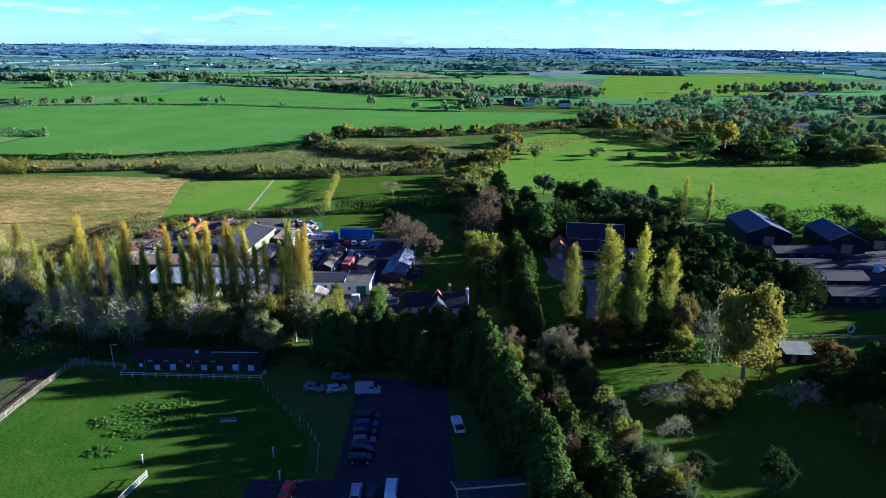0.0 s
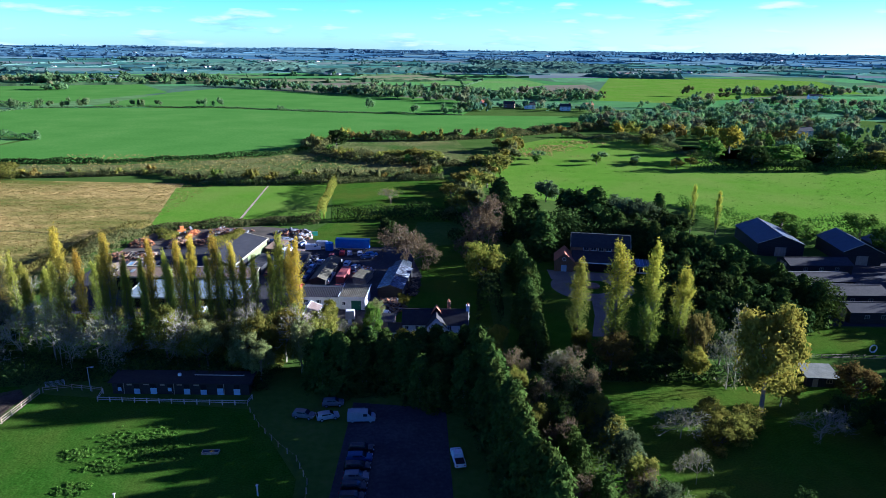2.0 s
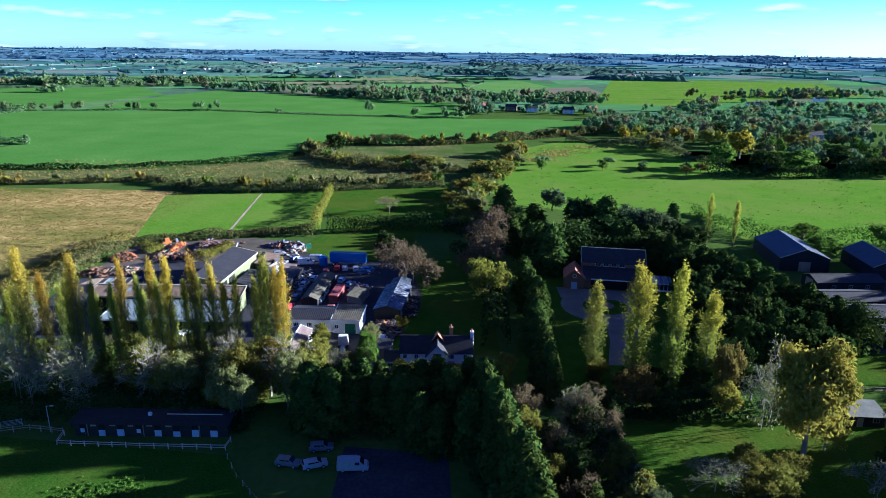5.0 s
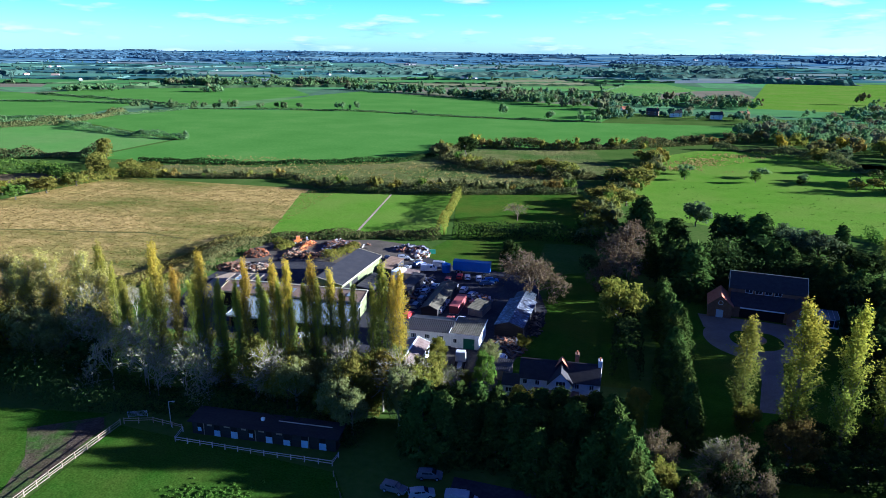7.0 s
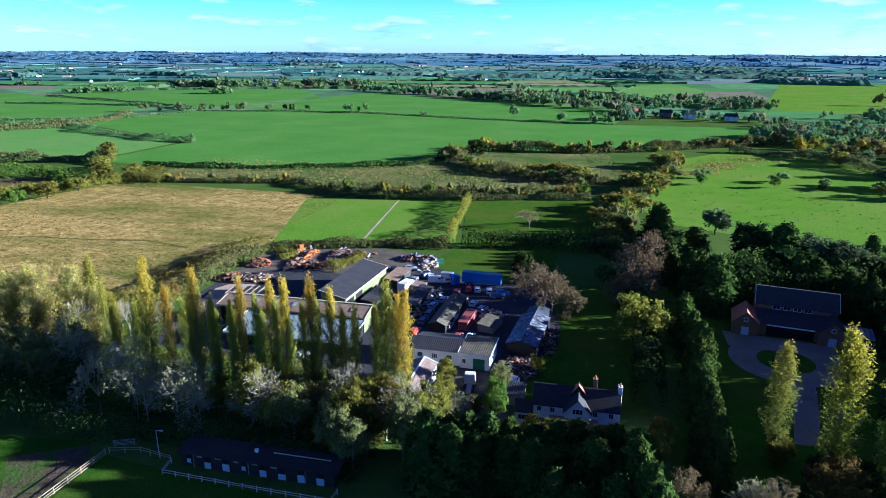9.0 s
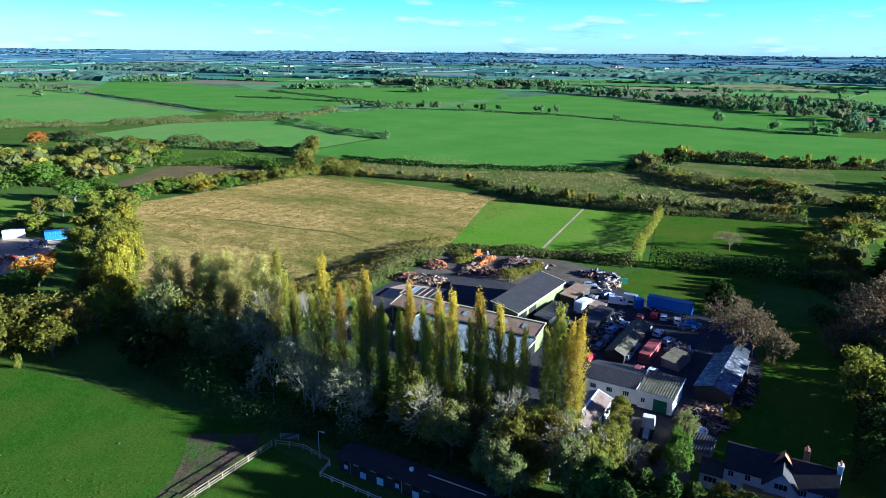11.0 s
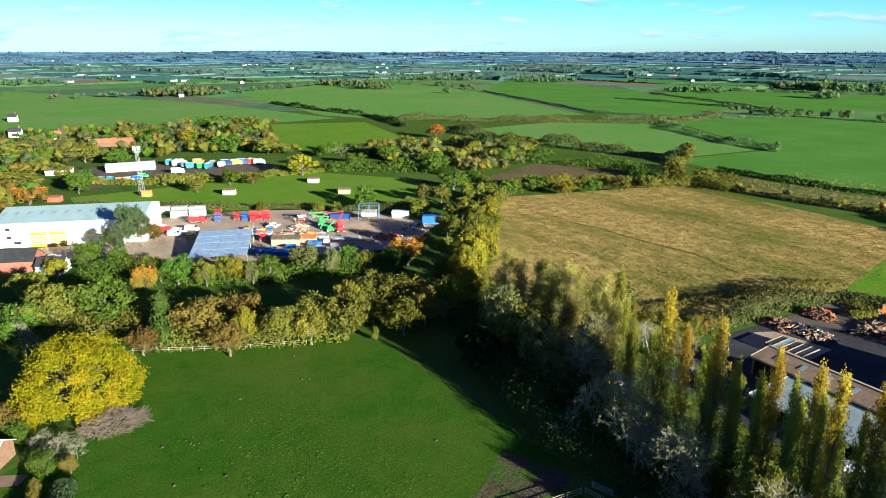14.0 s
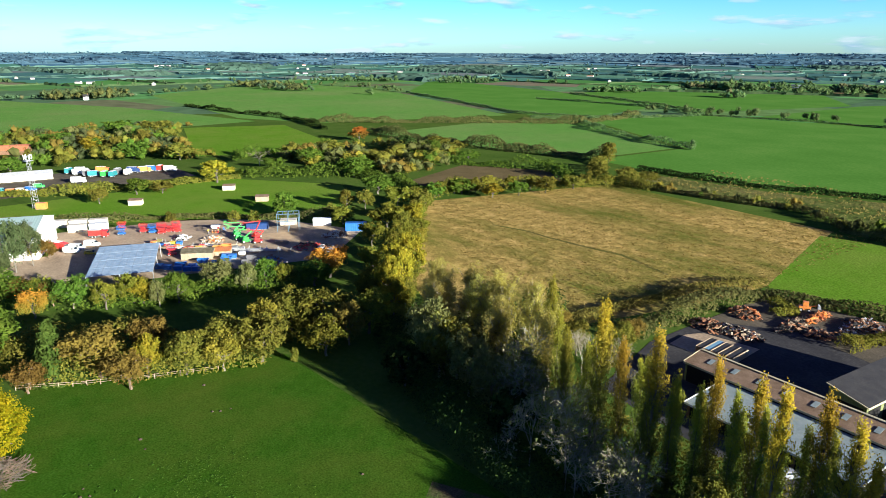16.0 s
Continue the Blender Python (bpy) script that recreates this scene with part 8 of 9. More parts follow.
def car(x, y, yaw, material, label, kind="hatchback"):
    """A car, van or pickup; built once for each kind and paint, then copied."""
    key = (kind, material.name, label)
    m = pose(x, y, 0.06, 0, 0, yaw)
    if key in VEHICLE:
        return copy_thing(VEHICLE[key], m)
    ob = thing("car" if kind in ("hatchback", "estate") else kind, x, y, 0.06, yaw, label, "car" if kind in ("hatchback", "estate") else "van" if kind == "van" else "pickup")
    if kind == "van":
        part("body", along_profile([(-2.6, 0.35), (2.5, 0.35), (2.55, 0.8), (2.3, 1.15), (1.75, 1.3), (1.05, 2.05), (-2.55, 2.1), (-2.62, 1.0)], 0.95, 0.12, 0.06), material, ob)
        part("windscreen", along_profile([(1.72, 1.36), (1.18, 1.95), (1.22, 1.97), (1.78, 1.38)], 0.78), PANE, ob)
        for s in (-1, 1):
            part("side_window", box(0.35, s * 0.865 - 0.03, 1.35, 1.1, s * 0.865 + 0.03, 1.85), PANE, ob)
            part("roof_bar", bar((-2.0, s * 0.7, 2.2), (0.6, s * 0.7, 2.2), 0.05), STEEL, ob)
        wx, wr, fx = 1.65, 0.34, 2.5
    elif kind == "pickup":
        part("body", along_profile([(-2.5, 0.45), (2.45, 0.45), (2.5, 0.95), (1.35, 1.1), (-2.5, 1.05)], 0.92, 0.04, 0.05), material, ob)
        part("cab", along_profile([(1.4, 1.08), (0.85, 1.75), (-0.5, 1.78), (-0.62, 1.05)], 0.86, 0.12, 0.05), material, ob)
        part("windscreen", along_profile([(1.38, 1.14), (0.93, 1.7), (0.98, 1.72), (1.44, 1.15)], 0.7), PANE, ob)
        # flat dark sheet in place of a shaded, sunken bed
        part("load_bed", box(-2.4, -0.75, 1.07, -0.75, 0.75, 1.12), DARK_IN, ob)
        wx, wr, fx = 1.6, 0.36, 2.44
    else:
        tail = -2.05 if kind == "hatchback" else -2.3
        part("body", along_profile([(tail, 0.3), (2.0, 0.3), (2.08, 0.62), (1.9, 0.8), (1.05, 0.92), (tail + 0.02, 0.98), (tail - 0.04, 0.6)], 0.88, 0.05, 0.06), material, ob)
        part("cabin", along_profile([(1.08, 0.9), (0.35, 1.4), (-1.0, 1.45), (tail + 0.28, 1.36), (tail + 0.05, 0.95)], 0.8, 0.16, 0.05), material, ob)
        part("windscreen", along_profile([(1.03, 0.98), (0.42, 1.39), (0.46, 1.41), (1.09, 0.99)], 0.64), PANE, ob)
        part("rear_window", along_profile([(tail + 0.1, 1.0), (tail + 0.27, 1.3), (tail + 0.22, 1.31), (tail + 0.03, 1.0)], 0.62), PANE, ob)
        for s in (-1, 1):
            for a, b in ((0.0, 0.72), (-1.15, -0.1)):
                part("side_window", along_profile([(a, 1.0), (b, 1.0), (b - 0.38 if b > 0 else b, 1.33), (a, 1.35)], 0.015), PANE, ob).location = (0, s * 0.735, 0)
        wx, wr, fx = 1.25, 0.31, 2.0
    for s in (-1, 1):
        for e in (-1, 1):
            wheel(ob, e * wx, s * 0.82, wr)
        part("headlight", box(fx, s * 0.62 - 0.16, 0.62, fx + 0.06, s * 0.62 + 0.16, 0.78, 0.02), LAMP_GLASS, ob)
        part("tail_light", box(-fx - 0.12, s * 0.66 - 0.1, 0.7, -fx - 0.02, s * 0.66 + 0.1, 0.92, 0.02), LAMP_RED, ob)
    part("number_bar", box(fx + 0.03, -0.25, 0.42, fx + 0.07, 0.25, 0.52), TRIM_WHITE, ob)
    VEHICLE[key] = ob
    return ob


def lorry(x, y, yaw, cab_mat, box_mat, label, length=7.0, height=3.4):
    ob = thing("lorry", x, y, 0.06, yaw, label, "lorry")
    part("chassis", box(-length / 2, -0.5, 0.55, length / 2, 0.5, 0.85), STEEL, ob)
    part("cab", along_profile([(length / 2 - 1.9, 0.6), (length / 2, 0.6), (length / 2 + 0.05, 1.4), (length / 2 - 0.2, 2.7), (length / 2 - 1.9, 2.8)], 1.15, 0.08, 0.08), cab_mat, ob)
    part("windscreen", box(length / 2 - 0.12, -0.95, 1.55, length / 2 + 0.04, 0.95, 2.35), PANE, ob)
    if box_mat:
        part("box", box(-length / 2, -1.2, 0.95, length / 2 - 2.05, 1.2, height, 0.04), box_mat, ob)
        part("box_roof", box(-length / 2 + 0.05, -1.15, height + 0.003, length / 2 - 2.1, 1.15, height + 0.05), TRIM_WHITE, ob)
    for s in (-1, 1):
        for wx in (length / 2 - 1.1, -length / 2 + 1.3, -length / 2 + 2.4):
            wheel(ob, wx, s * 1.02, 0.48, 0.3)
        part("headlight", box(length / 2 + 0.02, s * 0.9 - 0.18, 0.8, length / 2 + 0.08, s * 0.9 + 0.18, 1.0), LAMP_GLASS, ob)
    return ob


# car park
row = "dark parked car in the car park row"
car(-14.6, 115.6, 3, P_SILVER, "silver van with roof rack in the car park", "van")
for y, m, lb in ((106, P_BLACK, row), (103.4, P_NAVY, row), (100.9, P_BLACK, row), (98.3, P_GREY, "grey parked car in the car park row"), (95.7, P_BLACK, row), (93.2, P_BLACK, row)):
    car(-13.4, y, 3, m, lb, "estate" if y > 100 else "hatchback")
car(-13.0, 84.5, 92, P_SILVER, "silver hatchback parked at the car park's end")
car(-10.6, 84, 90, P_BLACK, "black hatchback between two pale vehicles")
car(-7.6, 85, 90, P_WHITE, "white van parked on open tarmac", "van")
car(-23.6, 85, 88, P_RED, "red hatchback parked by the paddock")
car(3.0, 103.5, 100, P_WHITE, "white pickup truck under the trees", "pickup")
car(-20.8, 121, 8, P_GREY, "grey car under the trees")
car(-21.0, 116.2, 20, P_SILVER, "silver car at the car park's edge")
car(-25.5, 116.6, -10, P_GREY, "dull car at the car park's edge")
# breaker's yard
car(-41, 185, 80, P_RED, "red car beside a workshop")
car(-31, 217.5, 100, P_WHITE, "white car parked in the yard")
car(-27.5, 217, 100, P_WHITE, "white car parked in the yard")
car(-24.5, 213.5, 20, P_NAVY, "dark blue estate car in the yard", "estate")
car(-23.5, 216.2, 20, P_BLUE, "blue estate car in the yard", "estate")
car(-33.6, 190, 86, P_SILVER, "silver car between sheds")
car(-33.4, 195.5, 86, P_WHITE, "white car between sheds")
car(-33.5, 217.5, 95, P_RED, "dull red car by the trailer")
car(-67, 167.5, 30, P_BLUE, "blue car behind the poplars")
car(-62, 167, 60, P_SILVER, "silver car behind the poplars")
car(-41, 226, 0, P_SILVER, "pale van at the yard's edge", "van")
car(-44, 222, 10, P_WHITE, "pale van at the yard's edge", "van")
lorry(-50.5, 212, 75, P_WHITE, P_WHITE, "white box lorry with blue cab front", 7.0, 3.6)
lorry(-23, 160.5, 95, P_WHITE, None, "white flatbed lorry on the forecourt", 5.5)
car(-14.5, 163.5, 80, P_WHITE, "white van behind a green tree", "van")
tr = thing("curtain_trailer", -30.5, 222.6, 0, -3, "long blue curtain-sided trailer", "trailer")
part("curtain", box(-5.8, -1.25, 1.1, 5.8, 1.25, 4.0, 0.04), P_BLUE, tr)
part("roof", box(-5.8, -1.2, 4.003, 5.8, 1.2, 4.07), P_NAVY, tr)
part("chassis", box(-5.6, -0.6, 0.7, 5.6, 0.6, 1.0), STEEL, tr)
for s in (-1, 1):
    for wx in (-4.6, -3.5, 4.0):
        wheel(tr, wx, s * 1.0, 0.5, 0.3)
tk = thing("blue_tank", -38.6, 222.5, 0, 0, "round blue plastic tank", "tank")
part("shell", bar((0, 0, 0), (0, 0, 2.6), 1.4, 16), P_BLUE, tk)
part("lid", bar((0, 0, 2.6), (0, 0, 2.8), 0.5, 12), P_BLUE, tk)
container(-65.3, 172.6, 84, GREEN_DOOR, "green steel container among the poplars", 5.5, 2.4, 2.4)
tel = thing("loader", -96.2, 241.4, 0, 30, "small orange loader with a dark cab", "loader")
part("body", box(-1.6, -0.8, 0.5, 1.3, 0.8, 1.5, 0.08), P_ORANGE, tel)
part("cab", box(-0.7, -0.65, 1.5, 0.7, 0.65, 2.7, 0.06), P_ORANGE, tel)
part("window", box(0.703, -0.5, 1.75, 0.74, 0.5, 2.5), PANE, tel)
part("arm", bar((0.9, 0, 1.4), (3.0, 0, 1.9), 0.16), P_ORANGE, tel)
part("bucket", along_profile([(2.8, 1.2), (3.7, 1.2), (3.4, 2.0), (2.9, 2.1)], 0.8), STEEL, tel)
for wx in (-1.0, 0.9):
    for sy in (-0.85, 0.85):
        wheel(tel, wx, sy, 0.5, 0.3)
tent = thing("tarpaulin_shelter", -47, 240.5, 0, 20, "small green tarpaulin shelter on the lawn", "shelter")
part("sheet", prism([(-0.9, 0.0), (0.0, 1.5), (0.9, 0.0), (0.8, 0.0), (0.0, 1.36), (-0.8, 0.0)], -1.0, 1.0), GREEN_DOOR, tent)
part("ridge_pole", bar((-1.1, 0, 1.52), (1.1, 0, 1.52), 0.04), STEEL, tent)
wreck_rng = random.Random(31)
for wx, wy, wa in ((-40.6, 192, 84), (-40.2, 197, 86), (-40.5, 202.5, 82), (-38.8, 207.5, 84), (-30, 184.2, 86), (-27.2, 184.6, 84), (-27.2, 203, 70), (-30.2, 206.5, 84), (-33.2, 208, 88), (-36.4, 214.5, 92), (-52.4, 196, 84), (-51.8, 201, 86), (-51.2, 222, 80), (-48.2, 226.5, 60), (-55, 232, 20), (-60, 230, 100)):
    m, word = wreck_rng.choice([(P_GREY, "grey"), (P_SILVER, "silver"), (P_BLACK, "black"), (P_NAVY, "navy"), (P_DULLRED, "dull red"), (P_WHITE, "white")])
    car(wx, wy, wa, m, word + " scrap car standing in the breaker's yard", wreck_rng.choice(["hatchback", "estate"]))
# farm
car(136, 193, 40, P_WHITE, "white van parked in the farmyard", "van")
car(141, 184, 100, P_NAVY, "dark blue car in the farmyard")
# plant hire yard
for x, y, a, m, lb in ((-274, 88, 40, P_RED, "red tipper lorry by the warehouse"), (-284, 102, 60, P_RED, "red lorry in the plant yard")):
    lorry(x, y, a, m, m, lb, 6.5, 3.0)
for x, y, a, m, lb, k in ((-271, 93, 50, P_WHITE, "white van by the warehouse", "van"), (-273, 98, 55, P_WHITE, "white van by the warehouse", "van"), (-268, 91, 50, P_WHITE, "white van by the warehouse", "van"), (-258, 52, 80, P_SILVER, "silver car before the warehouse", "hatchback"), (-259, 62, 80, P_SILVER, "silver car before the warehouse", "hatchback"), (-257, 46, 80, P_BLACK, "dark car before the warehouse", "hatchback"), (-262, 96, 60, P_YELLOW, "yellow car by the warehouse", "hatchback")):
    car(x, y, a, m, lb, k)


def skip(x, y, yaw, material, label):
    ob = thing("skip", x, y, 0.05, yaw, label, "skip")
    part("tub", along_profile([(-1.8, 1.4), (-1.2, 0.1), (1.2, 0.1), (1.8, 1.4), (1.7, 1.4), (1.15, 0.2), (-1.15, 0.2), (-1.7, 1.4)], 0.9), material, ob)
    for s in (-1, 1):
        part("side", along_profile([(-1.75, 1.4), (-1.17, 0.12), (1.17, 0.12), (1.75, 1.4)], 0.03), material, ob).location = (0, s * 0.88, 0)
    return ob


def boom_lift(x, y, yaw, material, label, reach=5.0):
    """A folding access platform: base, turret, two arms and a basket."""
    ob = thing("boom_lift", x, y, 0.05, yaw, label, "access lift")
    part("base", box(-1.6, -1.0, 0.5, 1.6, 1.0, 1.1, 0.08), material, ob)
    part("turret", box(-1.2, -0.7, 1.1, 0.6, 0.7, 2.0, 0.1), material, ob)
    part("lower_arm", bar((-0.8, 0, 1.9), (2.2, 0, 3.2 + reach * 0.3), 0.22), material, ob)
    part("upper_arm", bar((2.2, 0, 3.2 + reach * 0.3), (-reach * 0.6, 0, 3.6 + reach * 0.35), 0.18), material, ob)
    bx, bz = -reach * 0.6 - 0.7, 3.1 + reach * 0.35
    for z in (0.0, 0.55, 1.1):
        for s in (-1, 1):
            part("basket_rail", bar((bx - 0.6, s * 0.5, bz + z), (bx + 0.6, s * 0.5, bz + z), 0.05), material, ob)
    part("basket_floor", box(bx - 0.6, -0.5, bz - 0.06, bx + 0.6, 0.5, bz), STEEL, ob)
    for s in (-1, 1):
        for e in (-1, 1):
            wheel(ob, e * 1.15, s * 0.95, 0.5, 0.35)
    return ob


boom_lift(-257, 144, 80, P_GREEN, "green folding access lift", 5)
boom_lift(-251, 143, 80, P_GREEN, "green access lift with raised arm", 5)
boom_lift(-246, 144, 75, P_GREEN, "green access lift in the plant yard", 4)
boom_lift(-250, 149, 110, P_RED, "red access lift with raised basket", 9)
boom_lift(-243, 147, 70, P_RED, "red access lift in the plant yard", 4)


def scissor_lift(x, y, yaw, material, label, h=1.6):
    """A folded scissor platform: base, crossed arms, deck and guard rails."""
    ob = thing("scissor_lift", x, y, 0.05, yaw, label, "access lift")
    part("base", box(-1.3, -0.7, 0.3, 1.3, 0.7, 0.9, 0.05), material, ob)
    for s in (-0.5, 0.5):
        for k in range(2):
            z0, z1 = 0.9 + k * (h - 0.9) / 2, 0.9 + (k + 1) * (h - 0.9) / 2
            part("scissor_arm", bar((-1.1, s, z0), (1.1, s, z1), 0.06), material, ob)
            part("scissor_arm", bar((1.1, s, z0), (-1.1, s, z1), 0.06), material, ob)
    part("deck", box(-1.4, -0.75, h, 1.4, 0.75, h + 0.15, 0.02), material, ob)
    for z in (0.6, 1.15):
        for s in (-0.72, 0.72):
            part("guard_rail", bar((-1.38, s, h + z), (1.38, s, h + z), 0.05), material, ob)
        for e in (-1.38, 1.38):
            part("guard_rail", bar((e, -0.72, h + z), (e, 0.72, h + z), 0.05), material, ob)
    for e in (-1.38, 1.38):
        for s in (-0.72, 0.72):
            part("rail_post", bar((e, s, h + 0.1), (e, s, h + 1.18), 0.05), material, ob)
    for s in (-1, 1):
        for e in (-0.9, 0.9):
            wheel(ob, e, s * 0.72, 0.32, 0.2)
    return ob


for x, y, m, lb in ((-282, 117, P_RED, "red scissor lift parked in a row"), (-279, 119.5, P_BLUE, "blue scissor lift parked in a row"), (-280, 123, P_RED, "red scissor lift parked in a row"), (-277, 125, P_RED, "red scissor lift parked in a row"), (-275, 127.5, P_RED, "red scissor lift parked in a row"), (-279, 128, P_RED, "red scissor lift parked in a row"), (-276, 122, P_RED, "red scissor lift parked in a row"), (-290, 111, P_RED, "red lift beside the cabins"), (-283, 109.5, P_BLUE, "blue lift standing alone"), (-240, 122, P_RED, "red lift at the yard's front"), (-245, 118, P_RED, "red lift at the yard's front")):
    scissor_lift(x, y, 60, m, lb, 2.2)
for x, y, m, lb in ((-229, 131, P_BLUE, "blue waste skip in a yard"), (-226, 127, P_BLUE, "blue waste skip in a yard"), (-231, 124, P_BLUE, "blue waste skip in a yard"), (-272, 141, P_WHITE, "white waste skip in a yard"), (-221, 135, P_GREY, "grey waste skip in a yard"), (-225, 138, P_GREY, "grey waste skip in a yard"), (-226, 120, P_BLUE, "blue waste skip in a yard"), (-231, 117, P_BLUE, "blue waste skip in a yard")):
    skip(x, y, 60, m, lb)


def pole_rack(x, y, yaw, label, n=12, length=6.0, material=None):
    ob = thing("pole_rack", x, y, 0.05, yaw, label, "rack")
    for e in (-length / 3, length / 3):
        for s in (-1, 1):
            part("upright", bar((e, s * 1.0, 0), (e, s * 1.0, 1.8), 0.07), STEEL, ob)
        part("cross_bar", bar((e, -1, 0.4), (e, 1, 0.4), 0.07), STEEL, ob)
    for k in range(n):
        part("pole", bar((-length / 2, -0.85 + 0.155 * k, 0.55 + 0.12 * (k % 3)), (length / 2, -0.85 + 0.155 * k, 0.55 + 0.12 * (k % 3)), 0.06, 5), material or WOOD, ob)
    return ob


gable_house("store", "low store with mossy brown sheet roof in a plant yard", "shed", -237.6, 124.5, 62, 10, 5, 2.4, 3.3, WOOD, MOSS_ROOF, 16, 0.3)
lean_shed("store", "open lean-to with faded orange sheeting", "shed", -235.4, 132, 62, 5, 4, 2.0, 2.4, WOOD, P_ORANGE, 8, 0.2)
pole_rack(-262, 117, 150, "rack of yellow scaffold poles", 12, 9, paint("pole_yellow", (0.45, 0.4, 0.12)))
pole_rack(-257, 119, 150, "rack of timber poles", 12, 9)
pole_rack(-247, 131, 60, "rack of brown scaffold boards", 12, 9)
pole_rack(-244, 137, 60, "rack of brown scaffold boards", 12, 8)
pole_rack(-233, 141, 60, "rack of steel poles", 12, 8, STEEL)
ground_patch("sand_spread", [(-254, 152), (-247, 150), (-240, 156), (-243, 163), (-250, 164)], 0.08, SAND, "pale sand spread over concrete", "sand")


def plank_stack(x, y, yaw, n, length, material, label):
    """A neat stack of sawn timber in layers on bearers."""
    ob = thing("timber_stack", x, y, 0.05, yaw, label, "timber stack")
    for e in (-length / 3, length / 3):
        part("bearer", box(e - 0.08, -1.0, 0, e + 0.08, 1.0, 0.12), WOOD, ob)
    for k in range(n):
        for j in range(6):
            part("plank", box(-length / 2 + 0.05 * ((k * 3 + j) % 4), -0.95 + j * 0.32, 0.12 + k * 0.2, length / 2 - 0.04 * ((k + j) % 3), -0.67 + j * 0.32, 0.3 + k * 0.2), material, ob)
    return ob


plank_stack(-237.5, 153.8, 60, 5, 4.5, WOOD, "stack of brown sawn timber")
plank_stack(-246, 121.5, 60, 5, 6.0, WOOD, "stack of weathered scaffold boards")
plank_stack(-245, 126, 60, 6, 6.0, WOOD_PALE, "stack of pale scaffold boards")
plank_stack(-241.5, 129, 60, 4, 5.0, WOOD, "stack of weathered scaffold boards")
plank_stack(-239, 138, 60, 4, 5.0, STEEL, "bundle of steel beams")
plank_stack(-233, 143.5, 60, 4, 6.0, STEEL, "bundle of steel beams")
for x, y in ((-242.6, 132.5), (-241, 134.5), (-243, 135.5)):
    skip(x, y, 60, P_ORANGE, "orange steel bin full of clamps")
for x, y in ((-225.4, 117.6), (-228, 115.4), (-230.7, 113), (-227, 119.5), (-224, 120), (-233, 111), (-232.6, 132), (-230.5, 133.5)):
    container(x, y, 60, P_BLUE, "blue steel stillage in a row", 2.4, 1.8, 1.5, name="stillage")
yard_rng = random.Random(21)
stock = [(P_RED, "red"), (P_ORANGE, "orange"), (P_YELLOW, "yellow"), (P_GREY, "grey"), (P_BLUE, "blue"), (P_CREAM, "cream"), (P_WHITE, "white")]
for k in range(20):
    m, word = stock[k % len(stock)]
    t = yard_rng.random()
    container(-262 + 30 * t + yard_rng.uniform(-2.5, 2.5), 114 + 26 * t + yard_rng.uniform(-3.5, 3.5), 60 + yard_rng.uniform(-12, 12), m, word + " steel stillage among stored scaffolding", 2.0, 1.4, 1.2, name="stillage")
for x, y, m, lb in ((-259, 114, STEEL, "rack of steel poles"), (-254, 117, WOOD, "rack of timber poles"), (-252, 121, STEEL, "rack of steel poles"), (-249, 128, WOOD, "rack of brown scaffold boards"), (-236, 139, STEEL, "rack of steel poles"), (-230, 147, STEEL, "rack of steel poles"), (-226, 150, WOOD, "rack of timber poles")):
    pole_rack(x, y, 60, lb, 10, 6, m)
for k in range(9):
    bx, by = -268 + yard_rng.uniform(-3, 3), 139 + yard_rng.uniform(-4, 4)
    br = thing("barrel", bx, by, 0.05, 0, "upright steel barrel in a cluster", "barrel")
    part("shell", bar((0, 0, 0), (0, 0, 0.9), 0.32, 12), stock[k % 5][0], br)
    part("lid", bar((0, 0, 0.9), (0, 0, 0.94), 0.29, 12), STEEL, br)
# vehicle yard among trees
ty = [P_WHITE, P_TEAL, P_BLUE, P_RED, P_ORANGE, P_GREEN, P_GREY, P_CREAM]
names_of = {"white_paint": "white", "teal_paint": "teal", "blue_paint": "blue", "red_paint": "red", "orange_paint": "orange", "green_paint": "green", "grey_paint": "grey", "cream_paint": "cream"}
tr_rng = random.Random(5)
for x, y, m in ((-439, 112, P_TEAL), (-431, 116, P_WHITE), (-426, 119, P_GREY), (-420, 122, P_TEAL), (-417, 126.5, P_GREEN), (-414, 130, P_TEAL), (-422, 134, P_GREY), (-416, 138, P_CREAM), (-421, 142, P_NAVY), (-419.5, 147.5, P_ORANGE), (-420, 151.5, P_BLUE), (-419.7, 156, P_RED), (-414, 160, P_WHITE), (-437, 118, P_WHITE), (-432, 128, P_ORANGE), (-405, 112, P_WHITE)):
    lorry(x, y, tr_rng.choice([60, 75, 150]), m, m, names_of.get(m.name, "navy") + " lorry parked in a vehicle yard", 7, 3.4)
for i in range(8):
    car(-398 + tr_rng.uniform(-5, 5), 66 + i * 4, tr_rng.uniform(50, 80), ty[(i * 3) % 8], names_of[ty[(i * 3) % 8].name] + " van parked in a vehicle yard", "van")


